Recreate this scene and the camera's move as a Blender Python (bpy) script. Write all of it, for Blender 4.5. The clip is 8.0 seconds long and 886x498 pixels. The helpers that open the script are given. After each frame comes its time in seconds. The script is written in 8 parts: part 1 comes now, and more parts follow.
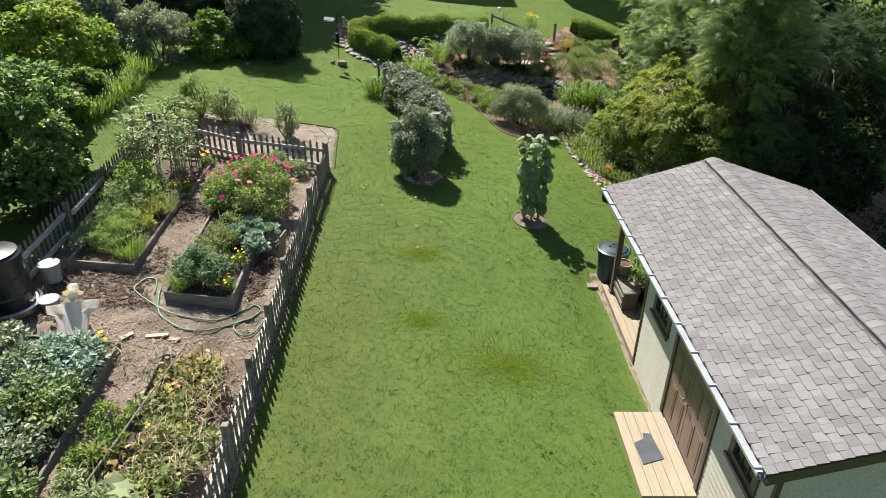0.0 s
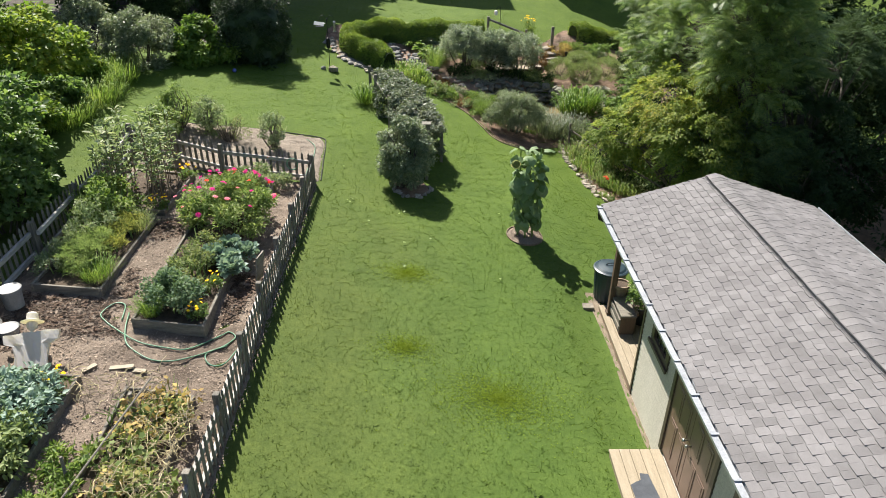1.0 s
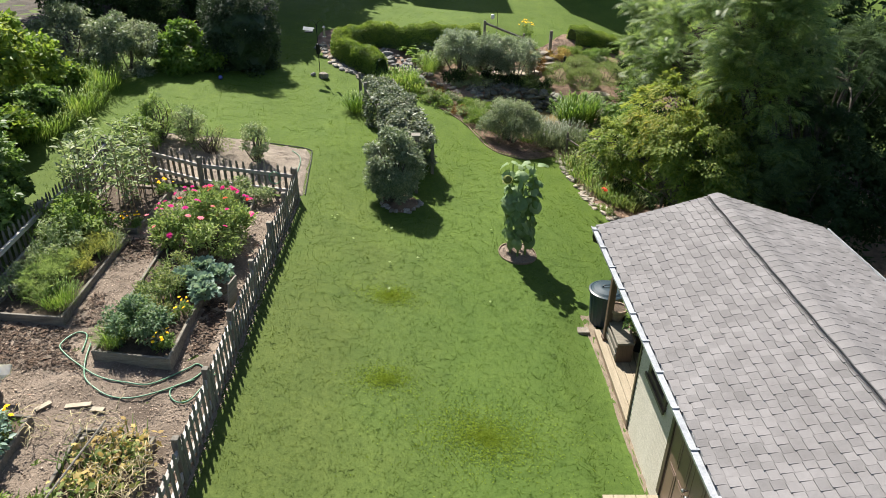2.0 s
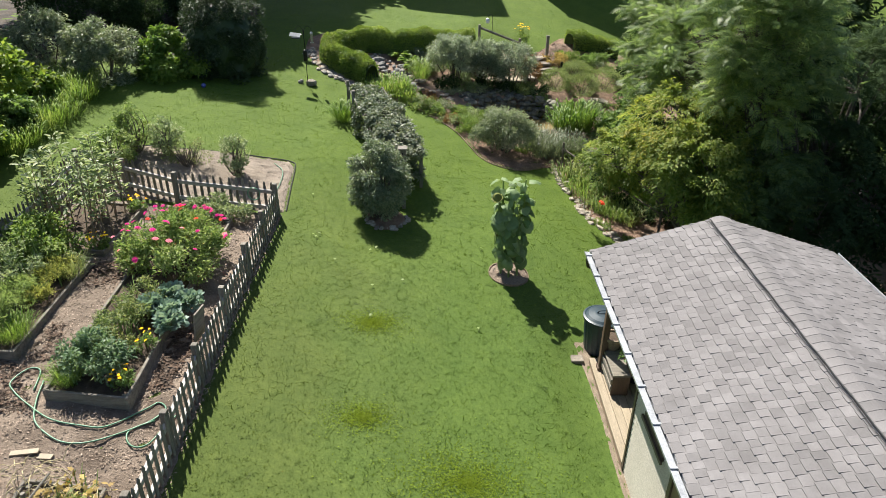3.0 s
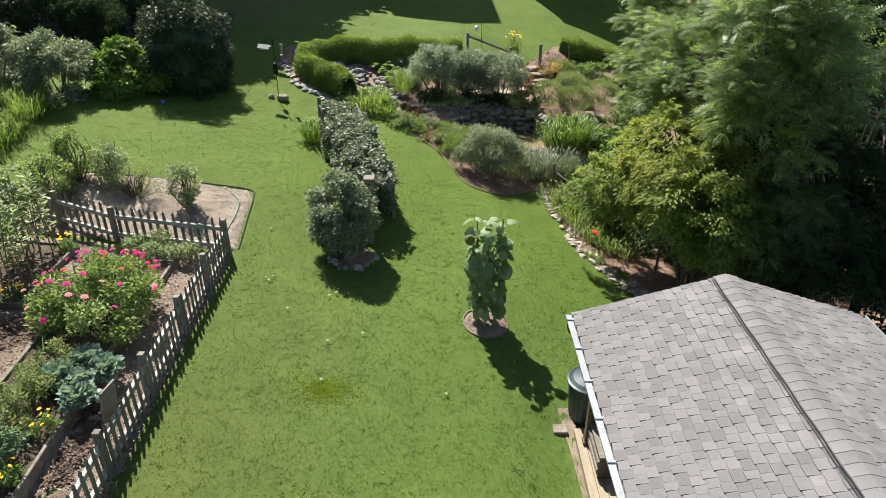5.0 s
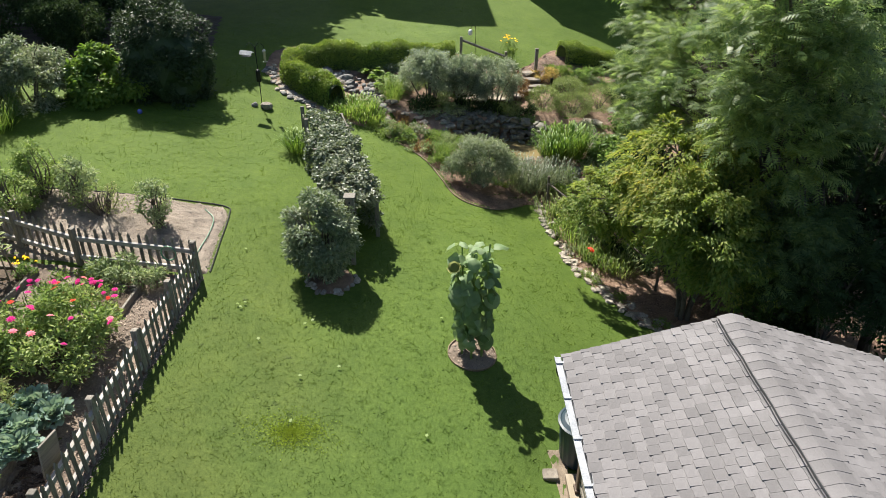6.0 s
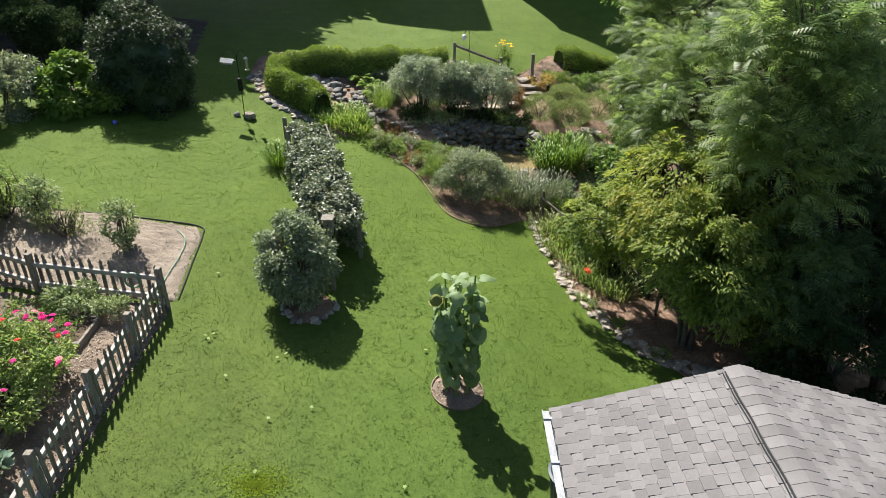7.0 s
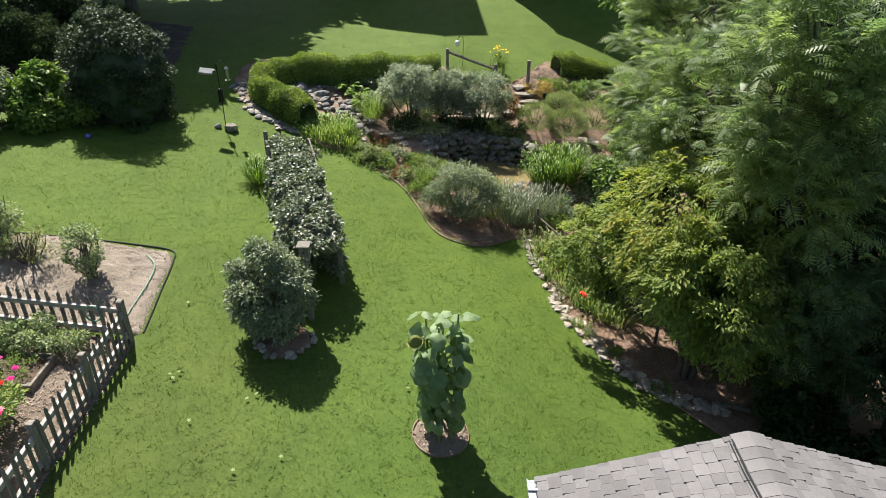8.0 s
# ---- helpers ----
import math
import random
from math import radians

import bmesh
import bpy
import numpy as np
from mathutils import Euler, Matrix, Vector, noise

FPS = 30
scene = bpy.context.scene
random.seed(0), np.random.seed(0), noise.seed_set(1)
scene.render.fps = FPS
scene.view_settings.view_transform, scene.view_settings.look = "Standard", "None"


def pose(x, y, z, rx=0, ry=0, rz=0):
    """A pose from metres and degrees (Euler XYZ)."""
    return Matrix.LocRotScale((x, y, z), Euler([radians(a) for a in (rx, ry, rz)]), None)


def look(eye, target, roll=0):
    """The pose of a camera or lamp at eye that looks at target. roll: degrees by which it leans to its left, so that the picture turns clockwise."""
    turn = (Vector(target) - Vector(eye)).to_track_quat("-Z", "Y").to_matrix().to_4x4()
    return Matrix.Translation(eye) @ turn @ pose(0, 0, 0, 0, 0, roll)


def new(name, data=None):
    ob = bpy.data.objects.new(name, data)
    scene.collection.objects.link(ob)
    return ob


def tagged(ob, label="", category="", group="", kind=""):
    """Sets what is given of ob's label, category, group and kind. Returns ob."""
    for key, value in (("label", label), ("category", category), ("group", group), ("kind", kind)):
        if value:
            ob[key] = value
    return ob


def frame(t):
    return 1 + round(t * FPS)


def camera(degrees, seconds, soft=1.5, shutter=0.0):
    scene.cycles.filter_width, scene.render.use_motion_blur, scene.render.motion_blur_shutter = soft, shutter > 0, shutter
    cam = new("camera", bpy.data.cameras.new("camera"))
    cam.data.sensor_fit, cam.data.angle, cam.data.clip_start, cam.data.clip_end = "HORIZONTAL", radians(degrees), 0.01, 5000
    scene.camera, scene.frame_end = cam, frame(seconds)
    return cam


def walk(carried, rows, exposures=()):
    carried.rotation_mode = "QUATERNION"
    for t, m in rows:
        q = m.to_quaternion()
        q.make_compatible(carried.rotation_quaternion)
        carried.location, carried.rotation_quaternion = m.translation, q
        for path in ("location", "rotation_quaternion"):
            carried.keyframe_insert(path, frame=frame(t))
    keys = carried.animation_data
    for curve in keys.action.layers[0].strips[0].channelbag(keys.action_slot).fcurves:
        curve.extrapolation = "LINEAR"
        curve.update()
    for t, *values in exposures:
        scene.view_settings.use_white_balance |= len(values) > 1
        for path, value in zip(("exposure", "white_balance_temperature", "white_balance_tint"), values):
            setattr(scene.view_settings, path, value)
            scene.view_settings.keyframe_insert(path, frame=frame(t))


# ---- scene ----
# camera and path
cam = camera(67.5, 8.0, 0.25)
PATH = [
    (0, (-0.101, 0.269, 7.918), (-0.03, 2.017, 6.95), 1.0),
    (0.5, (0.036, 0.663, 7.925), (0.106, 2.411, 6.958), 1.0),
    (1, (0.207, 1.07, 7.939), (0.273, 2.819, 6.97), 0.9),
    (1.5, (0.389, 1.49, 7.944), (0.449, 3.239, 6.975), 0.8),
    (3, (0.887, 2.818, 7.959), (0.941, 4.567, 6.991), 0.7),
    (3.5, (1.071, 3.273, 7.956), (1.121, 5.022, 6.987), 0.6),
    (4, (1.257, 3.745, 7.938), (1.306, 5.494, 6.97), 0.6),
    (4.5, (1.437, 4.22, 7.932), (1.483, 5.97, 6.964), 0.55),
    (6, (1.961, 5.676, 7.925), (2.0, 7.424, 6.954), 0.4),
    (6.5, (2.118, 6.175, 7.919), (2.155, 7.923, 6.949), 0.4),
    (7, (2.28, 6.664, 7.931), (2.316, 8.411, 6.959), 0.4),
    (7.5, (2.437, 7.147, 7.959), (2.471, 8.893, 6.984), 0.3),
    (8, (2.589, 7.636, 7.995), (2.622, 9.381, 7.019), 0.3),
]
walk(cam, [(t, look(eye, target, roll)) for t, eye, target, roll in PATH], [(0, 1.28), (8, 1.28)])

# daylight: sun from the far left, clear sky
SUN_TO = Vector((-0.84, 1.88, 2.65)).normalized()
world = bpy.data.worlds.new("world")
scene.world = world
world.use_nodes = True
wn = world.node_tree.nodes
sky = wn.new("ShaderNodeTexSky")
sky.sky_type = "NISHITA"
sky.sun_disc = False
sky.sun_elevation = math.asin(SUN_TO.z)
sky.sun_rotation = math.atan2(SUN_TO.x, SUN_TO.y)
wn["Background"].inputs["Strength"].default_value = 0.06
world.node_tree.links.new(sky.outputs["Color"], wn["Background"].inputs["Color"])
sun = new("sun", bpy.data.lights.new("sun", "SUN"))
sun.data.energy = 4.6
sun.data.angle = radians(0.53)
sun.data.color = (1.0, 0.95, 0.86)
sun.matrix_world = look(SUN_TO * 60, (0, 0, 0))

# ---------------- materials ----------------
def nodes_of(name):
    m = bpy.data.materials.new(name)
    m.use_nodes = True
    t = m.node_tree
    return m, t.nodes, t.links, t.nodes["Principled BSDF"]


def ramp(n, stops):
    r = n.new("ShaderNodeValToRGB")
    els = r.color_ramp.elements
    while len(els) < len(stops):
        els.new(0.5)
    for e, (p, c) in zip(els, stops):
        e.position, e.color = p, (*c, 1)
    return r


def mixc(n, l, mode, fac, a, b):
    m = n.new("ShaderNodeMix")
    m.data_type, m.blend_type = "RGBA", mode
    m.clamp_factor = True
    for k, v in ((0, fac), (6, a), (7, b)):
        if isinstance(v, (int, float)):
            m.inputs[k].default_value = v
        elif isinstance(v, tuple):
            m.inputs[k].default_value = (*v, 1)
        else:
            l.new(v, m.inputs[k])
    return m.outputs[2]


def noise_tex(n, l, scale, detail=4.0, rough=0.6, stretch=None, coords="Object"):
    tc = n.new("ShaderNodeTexCoord")
    t = n.new("ShaderNodeTexNoise")
    t.inputs["Scale"].default_value = scale
    t.inputs["Detail"].default_value = detail
    t.inputs["Roughness"].default_value = rough
    src = tc.outputs[coords]
    if stretch:
        mp = n.new("ShaderNodeMapping")
        mp.inputs["Scale"].default_value = stretch
        l.new(src, mp.inputs["Vector"])
        src = mp.outputs["Vector"]
    l.new(src, t.inputs["Vector"])
    return t.outputs["Fac"]


def bump(n, l, p, height, strength, dist):
    b = n.new("ShaderNodeBump")
    b.inputs["Strength"].default_value, b.inputs["Distance"].default_value = strength, dist
    l.new(height, b.inputs["Height"])
    l.new(b.outputs["Normal"], p.inputs["Normal"])
    return b


def surface(name, dark, light, scale=6.0, fine=60.0, rough=0.75, relief=0.3, depth=0.01, metal=0.0, stretch=None, vary="", spread=0.35, coords="Object"):
    """A two-scale surface: broad blotches, fine grain, relief; vary: 'object' or 'island' shifts each piece's tone."""
    m, n, l, p = nodes_of(name)
    a = noise_tex(n, l, scale, 5, 0.65, stretch, coords)
    b = noise_tex(n, l, fine, 4, 0.7, stretch, coords)
    r = ramp(n, [(0.3, dark), (0.72, light)])
    l.new(a, r.inputs["Fac"])
    g = ramp(n, [(0.3, (0.62, 0.62, 0.62)), (0.7, (1.25, 1.25, 1.25))])
    l.new(b, g.inputs["Fac"])
    col = mixc(n, l, "MULTIPLY", 0.75, r.outputs["Color"], g.outputs["Color"])
    if vary:
        src = n.new("ShaderNodeObjectInfo").outputs["Random"] if vary == "object" else n.new("ShaderNodeNewGeometry").outputs["Random Per Island"]
        v = ramp(n, [(0.0, (1 - spread,) * 3), (1.0, (1 + spread,) * 3)])
        l.new(src, v.inputs["Fac"])
        col = mixc(n, l, "MULTIPLY", 1.0, col, v.outputs["Color"])
    l.new(col, p.inputs["Base Color"])
    rr = n.new("ShaderNodeMapRange")
    rr.inputs["To Min"].default_value, rr.inputs["To Max"].default_value = max(0.05, rough - 0.12), min(1, rough + 0.12)
    l.new(b, rr.inputs["Value"])
    l.new(rr.outputs["Result"], p.inputs["Roughness"])
    p.inputs["Metallic"].default_value = metal
    if relief:
        bump(n, l, p, b, relief, depth)
    return m


def foliage(name, cols, rough=0.5, through_light=0.35, patch=0.6, vary="island", mid=0, gloss=0.28):
    """Leaves: tone by leaf and by patch, with light passing through."""
    m, n, l, p = nodes_of(name)
    k = len(cols)
    cols = [(c[0] * 1.5, c[1] * 1.4, c[2] * 1.42) for c in cols]
    r = ramp(n, [(i / max(1, k - 1), c) for i, c in enumerate(cols)])
    src = n.new("ShaderNodeNewGeometry").outputs["Random Per Island"] if vary == "island" else n.new("ShaderNodeObjectInfo").outputs["Random"]
    big = noise_tex(n, l, patch, 2, 0.5)
    mx = n.new("ShaderNodeMath")
    mx.operation = "MULTIPLY_ADD"
    mx.inputs[1].default_value = 0.55
    l.new(src, mx.inputs[0])
    sc = n.new("ShaderNodeMapRange")
    sc.inputs["From Min"].default_value, sc.inputs["From Max"].default_value = 0.3, 0.7
    sc.inputs["To Max"].default_value = 0.45
    if mid:
        fine = noise_tex(n, l, mid, 4, 0.7)
        av = n.new("ShaderNodeMath")
        av.operation = "MULTIPLY_ADD"
        av.inputs[1].default_value = 0.65
        l.new(fine, av.inputs[0])
        sh = n.new("ShaderNodeMath")
        sh.operation = "MULTIPLY"
        sh.inputs[1].default_value = 0.35
        l.new(big, sh.inputs[0])
        l.new(sh.outputs[0], av.inputs[2])
        big = av.outputs[0]
    l.new(big, sc.inputs["Value"])
    l.new(sc.outputs["Result"], mx.inputs[2])
    l.new(mx.outputs[0], r.inputs["Fac"])
    l.new(r.outputs["Color"], p.inputs["Base Color"])
    p.inputs["Roughness"].default_value = rough
    p.inputs["Specular IOR Level"].default_value = gloss if rough < 0.65 else 0.1
    tr = n.new("ShaderNodeBsdfTranslucent")
    tint = mixc(n, l, "MULTIPLY", 1.0, r.outputs["Color"], (1.2, 1.2, 0.8))
    l.new(tint, tr.inputs["Color"])
    ms = n.new("ShaderNodeMixShader")
    ms.inputs[0].default_value = min(0.62, through_light + 0.08)
    l.new(p.outputs[0], ms.inputs[1])
    l.new(tr.outputs[0], ms.inputs[2])
    l.new(ms.outputs[0], n["Material Output"].inputs["Surface"])
    return m


def plain(name, col, rough=0.5, metal=0.0, tone=0.15, scale=8.0, spec=0.5):
    m = surface(name, tuple(c * (1 - tone) for c in col), tuple(min(1, c * (1 + tone)) for c in col), scale, 90, rough, 0.08, 0.003, metal)
    m.node_tree.nodes["Principled BSDF"].inputs["Specular IOR Level"].default_value = spec
    return m


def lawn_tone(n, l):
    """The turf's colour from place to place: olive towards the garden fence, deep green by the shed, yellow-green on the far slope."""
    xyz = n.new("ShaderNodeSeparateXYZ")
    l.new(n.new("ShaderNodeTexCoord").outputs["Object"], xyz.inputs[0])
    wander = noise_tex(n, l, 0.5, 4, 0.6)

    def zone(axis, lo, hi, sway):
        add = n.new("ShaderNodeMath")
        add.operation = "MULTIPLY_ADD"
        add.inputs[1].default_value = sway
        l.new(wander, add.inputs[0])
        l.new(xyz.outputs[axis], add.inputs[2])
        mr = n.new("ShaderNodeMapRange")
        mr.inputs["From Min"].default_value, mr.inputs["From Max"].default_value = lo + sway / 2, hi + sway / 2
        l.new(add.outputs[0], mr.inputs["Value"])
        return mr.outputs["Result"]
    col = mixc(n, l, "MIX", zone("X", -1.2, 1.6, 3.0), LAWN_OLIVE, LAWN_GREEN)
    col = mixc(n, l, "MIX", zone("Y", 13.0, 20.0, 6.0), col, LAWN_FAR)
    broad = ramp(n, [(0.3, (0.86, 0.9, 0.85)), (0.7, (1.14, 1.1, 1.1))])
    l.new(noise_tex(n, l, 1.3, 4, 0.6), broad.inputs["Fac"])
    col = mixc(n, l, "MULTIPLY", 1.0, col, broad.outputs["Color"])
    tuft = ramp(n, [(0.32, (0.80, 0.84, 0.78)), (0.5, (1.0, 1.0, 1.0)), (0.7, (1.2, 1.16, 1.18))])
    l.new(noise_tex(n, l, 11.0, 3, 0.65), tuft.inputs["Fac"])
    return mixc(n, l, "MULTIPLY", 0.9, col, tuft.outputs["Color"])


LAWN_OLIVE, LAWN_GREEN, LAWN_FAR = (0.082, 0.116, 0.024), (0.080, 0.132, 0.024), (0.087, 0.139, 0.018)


def lawn_material():
    m, n, l, p = nodes_of("lawn")
    c = noise_tex(n, l, 34.0, 6, 0.85)
    r3 = ramp(n, [(0.34, (0.58, 0.6, 0.56)), (0.66, (1.06, 1.04, 1.04))])
    l.new(c, r3.inputs["Fac"])
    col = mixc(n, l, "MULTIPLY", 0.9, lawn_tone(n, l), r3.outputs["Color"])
    l.new(col, p.inputs["Base Color"])
    p.inputs["Roughness"].default_value = 0.85
    p.inputs["Specular IOR Level"].default_value = 0.2
    bump(n, l, p, c, 0.5, 0.02)
    return m


def grass_material():
    """Blades: the turf's tone, varied blade by blade, with light passing through."""
    m, n, l, p = nodes_of("grass_blades")
    v = ramp(n, [(0.0, (0.9, 0.94, 0.85)), (0.6, (1.18, 1.18, 1.15)), (1.0, (1.42, 1.34, 1.4))])
    l.new(n.new("ShaderNodeNewGeometry").outputs["Random Per Island"], v.inputs["Fac"])
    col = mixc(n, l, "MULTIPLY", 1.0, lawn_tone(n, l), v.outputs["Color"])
    l.new(col, p.inputs["Base Color"])
    p.inputs["Roughness"].default_value = 0.55
    p.inputs["Specular IOR Level"].default_value = 0.16
    tr = n.new("ShaderNodeBsdfTranslucent")
    l.new(mixc(n, l, "MULTIPLY", 1.0, col, (1.2, 1.2, 0.8)), tr.inputs["Color"])
    ms = n.new("ShaderNodeMixShader")
    ms.inputs[0].default_value = 0.5
    l.new(p.outputs[0], ms.inputs[1])
    l.new(tr.outputs[0], ms.inputs[2])
    l.new(ms.outputs[0], n["Material Output"].inputs["Surface"])
    return m


M = dict(
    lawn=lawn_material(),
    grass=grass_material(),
    mulch=surface("wood_chip_mulch", (0.095, 0.068, 0.048), (0.325, 0.255, 0.195), 1.3, 38, 0.9, 0.9, 0.03),
    chips=surface("wood_chips", (0.125, 0.088, 0.064), (0.39, 0.305, 0.235), 5, 60, 0.85, 0.3, 0.004, vary="island", spread=0.55),
    pale_mulch=surface("sandy_mulch", (0.18, 0.145, 0.11), (0.335, 0.278, 0.22), 1.6, 42, 0.9, 0.8, 0.025),
    bark=surface("red_bark_mulch", (0.135, 0.085, 0.058), (0.37, 0.24, 0.165), 3, 38, 0.9, 0.9, 0.03),
    bark_chips=surface("bark_chips", (0.13, 0.08, 0.055), (0.36, 0.235, 0.165), 5, 60, 0.85, 0.3, 0.004, vary="island", spread=0.5),
    dark_chips=surface("dark_bark_pieces", (0.045, 0.028, 0.018), (0.145, 0.092, 0.06), 5, 60, 0.9, 0.3, 0.004, vary="island", spread=0.55),
    # Brown litter, with part of the trees' shade put into its tone.
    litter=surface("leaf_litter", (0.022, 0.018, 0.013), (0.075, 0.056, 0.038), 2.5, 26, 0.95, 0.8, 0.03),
    trodden=surface("bare_trodden_soil", (0.13, 0.10, 0.07), (0.27, 0.215, 0.155), 4, 40, 0.95, 0.6, 0.02),
    soil=surface("garden_soil", (0.045, 0.03, 0.02), (0.12, 0.085, 0.055), 3, 30, 0.95, 0.9, 0.03),
    tan_stone=surface("tan_field_stone", (0.21, 0.18, 0.14), (0.44, 0.39, 0.325), 5, 34, 0.88, 0.6, 0.012, vary="object", spread=0.35),
    # Weathered grey wood again, paled so the rails carry the sun on them.
    sunlit_wood=surface("weathered_sunlit_rail_wood", (0.25, 0.235, 0.21), (0.50, 0.475, 0.44), 4, 40, 0.85, 0.4, 0.004, stretch=(0.8, 6, 6), vary="object", spread=0.2),
    old_wood=surface("weathered_grey_wood", (0.105, 0.093, 0.074), (0.27, 0.245, 0.205), 4, 40, 0.85, 0.4, 0.004, stretch=(6, 6, 0.8), vary="object", spread=0.25),
    bed_wood=surface("weathered_bed_board", (0.10, 0.09, 0.072), (0.25, 0.222, 0.18), 3, 40, 0.85, 0.4, 0.004, stretch=(1, 6, 6), vary="object", spread=0.25),
    new_wood=surface("fresh_pine_boards", (0.235, 0.19, 0.125), (0.315, 0.26, 0.185), 2.5, 30, 0.65, 0.2, 0.002, stretch=(6, 0.7, 6), vary="object", spread=0.10),
    rim_wood=surface("weathered_brown_board", (0.15, 0.105, 0.07), (0.30, 0.22, 0.15), 3, 40, 0.85, 0.3, 0.003, stretch=(5, 0.8, 5)),
    brown_wood=surface("dark_brown_wood", (0.07, 0.045, 0.03), (0.14, 0.09, 0.06), 3, 40, 0.6, 0.2, 0.002, stretch=(5, 5, 0.8)),
    shingle=surface("asphalt_shingle", (0.136, 0.128, 0.128), (0.188, 0.179, 0.180), 2.2, 110, 0.92, 0.5, 0.004, vary="object", spread=0.17),
    shingle_far=surface("asphalt_shingle_field", (0.136, 0.128, 0.128), (0.188, 0.179, 0.180), 2.2, 110, 0.92, 0.5, 0.004, vary="island", spread=0.17),
    felt=surface("roof_felt", (0.05, 0.045, 0.045), (0.10, 0.09, 0.09), 4, 60, 0.95, 0.2, 0.003),
    siding=surface("vinyl_siding", (0.44, 0.41, 0.345), (0.52, 0.485, 0.415), 1.2, 50, 0.7, 0.08, 0.002, stretch=(1, 1, 1)),
    trim=plain("brown_trim_paint", (0.075, 0.055, 0.042), 0.45),
    door=plain("brown_door_paint", (0.16, 0.105, 0.08), 0.4, 0, 0.1),
    white_metal=surface("white_gutter_metal", (0.24, 0.25, 0.265), (0.42, 0.435, 0.455), 4, 40, 0.35, 0.1, 0.002),
    dark_metal=plain("dark_metal", (0.03, 0.03, 0.03), 0.4, 0.8),
    steel=plain("worn_steel", (0.45, 0.44, 0.42), 0.3, 1.0),
    black_rubber=plain("black_rubber", (0.018, 0.018, 0.019), 0.6),
    bin_plastic=plain("dark_green_plastic", (0.019, 0.038, 0.050), 0.42),
    black_plastic=plain("black_plastic", (0.012, 0.014, 0.016), 0.35),
    white_plastic=plain("white_plastic", (0.75, 0.75, 0.74), 0.4, 0, 0.06),
    # White plastic greyed: some dirt, plus shade put into the tone.
    shaded=plain("dirty_shaded_plastic", (0.27, 0.27, 0.265), 0.5, 0, 0.25, 6),
    cloth=foliage("white_cloth", [(0.50, 0.51, 0.50), (0.53, 0.54, 0.53)], 0.9, 0.3, 3.0),
    straw=plain("straw", (0.50, 0.42, 0.25), 0.9, 0, 0.2),
    terracotta=surface("aged_terracotta", (0.19, 0.135, 0.095), (0.36, 0.27, 0.195), 6, 60, 0.75, 0.2, 0.003),
    stone=surface("grey_brown_field_stone", (0.18, 0.155, 0.122), (0.42, 0.365, 0.295), 4, 35, 0.85, 0.6, 0.012, vary="object", spread=0.35),
    slate=surface("blue_grey_stone", (0.055, 0.055, 0.052), (0.24, 0.235, 0.22), 3, 22, 0.8, 0.6, 0.012, vary="object", spread=0.4),
    pond_rock=surface("dark_mossy_rock", (0.06, 0.06, 0.045), (0.25, 0.235, 0.19), 3, 26, 0.9, 0.6, 0.012, vary="object", spread=0.4),
    mat_cloth=surface("grey_door_mat", (0.05, 0.055, 0.065), (0.09, 0.10, 0.115), 5, 120, 0.95, 0.3, 0.003),
    hose=plain("green_hose", (0.10, 0.24, 0.14), 0.4, 0, 0.2),
    trunk=surface("grey_bark", (0.06, 0.05, 0.04), (0.17, 0.145, 0.115), 5, 40, 0.9, 0.8, 0.02, stretch=(3, 3, 0.6)),
    stem=foliage("green_stem", [(0.10, 0.17, 0.045), (0.16, 0.22, 0.07)], 0.6, 0.1, 2.0),
    twig=surface("dry_twig", (0.16, 0.11, 0.07), (0.34, 0.26, 0.17), 8, 60, 0.9, 0.3, 0.004),
)


def glass_material(name, tint=(0.02, 0.025, 0.03)):
    m, n, l, p = nodes_of(name)
    p.inputs["Base Color"].default_value = (*tint, 1)
    p.inputs["Roughness"].default_value = 0.05
    return m


def water_material():
    m, n, l, p = nodes_of("pond_water")
    a = noise_tex(n, l, 1.5, 4, 0.6)
    r = ramp(n, [(0.3, (0.15, 0.118, 0.055)), (0.7, (0.25, 0.195, 0.095))])
    l.new(a, r.inputs["Fac"])
    l.new(r.outputs["Color"], p.inputs["Base Color"])
    p.inputs["Roughness"].default_value = 0.12
    p.inputs["Specular IOR Level"].default_value = 0.3
    b = noise_tex(n, l, 9, 2, 0.5)
    bump(n, l, p, b, 0.12, 0.02)
    return m


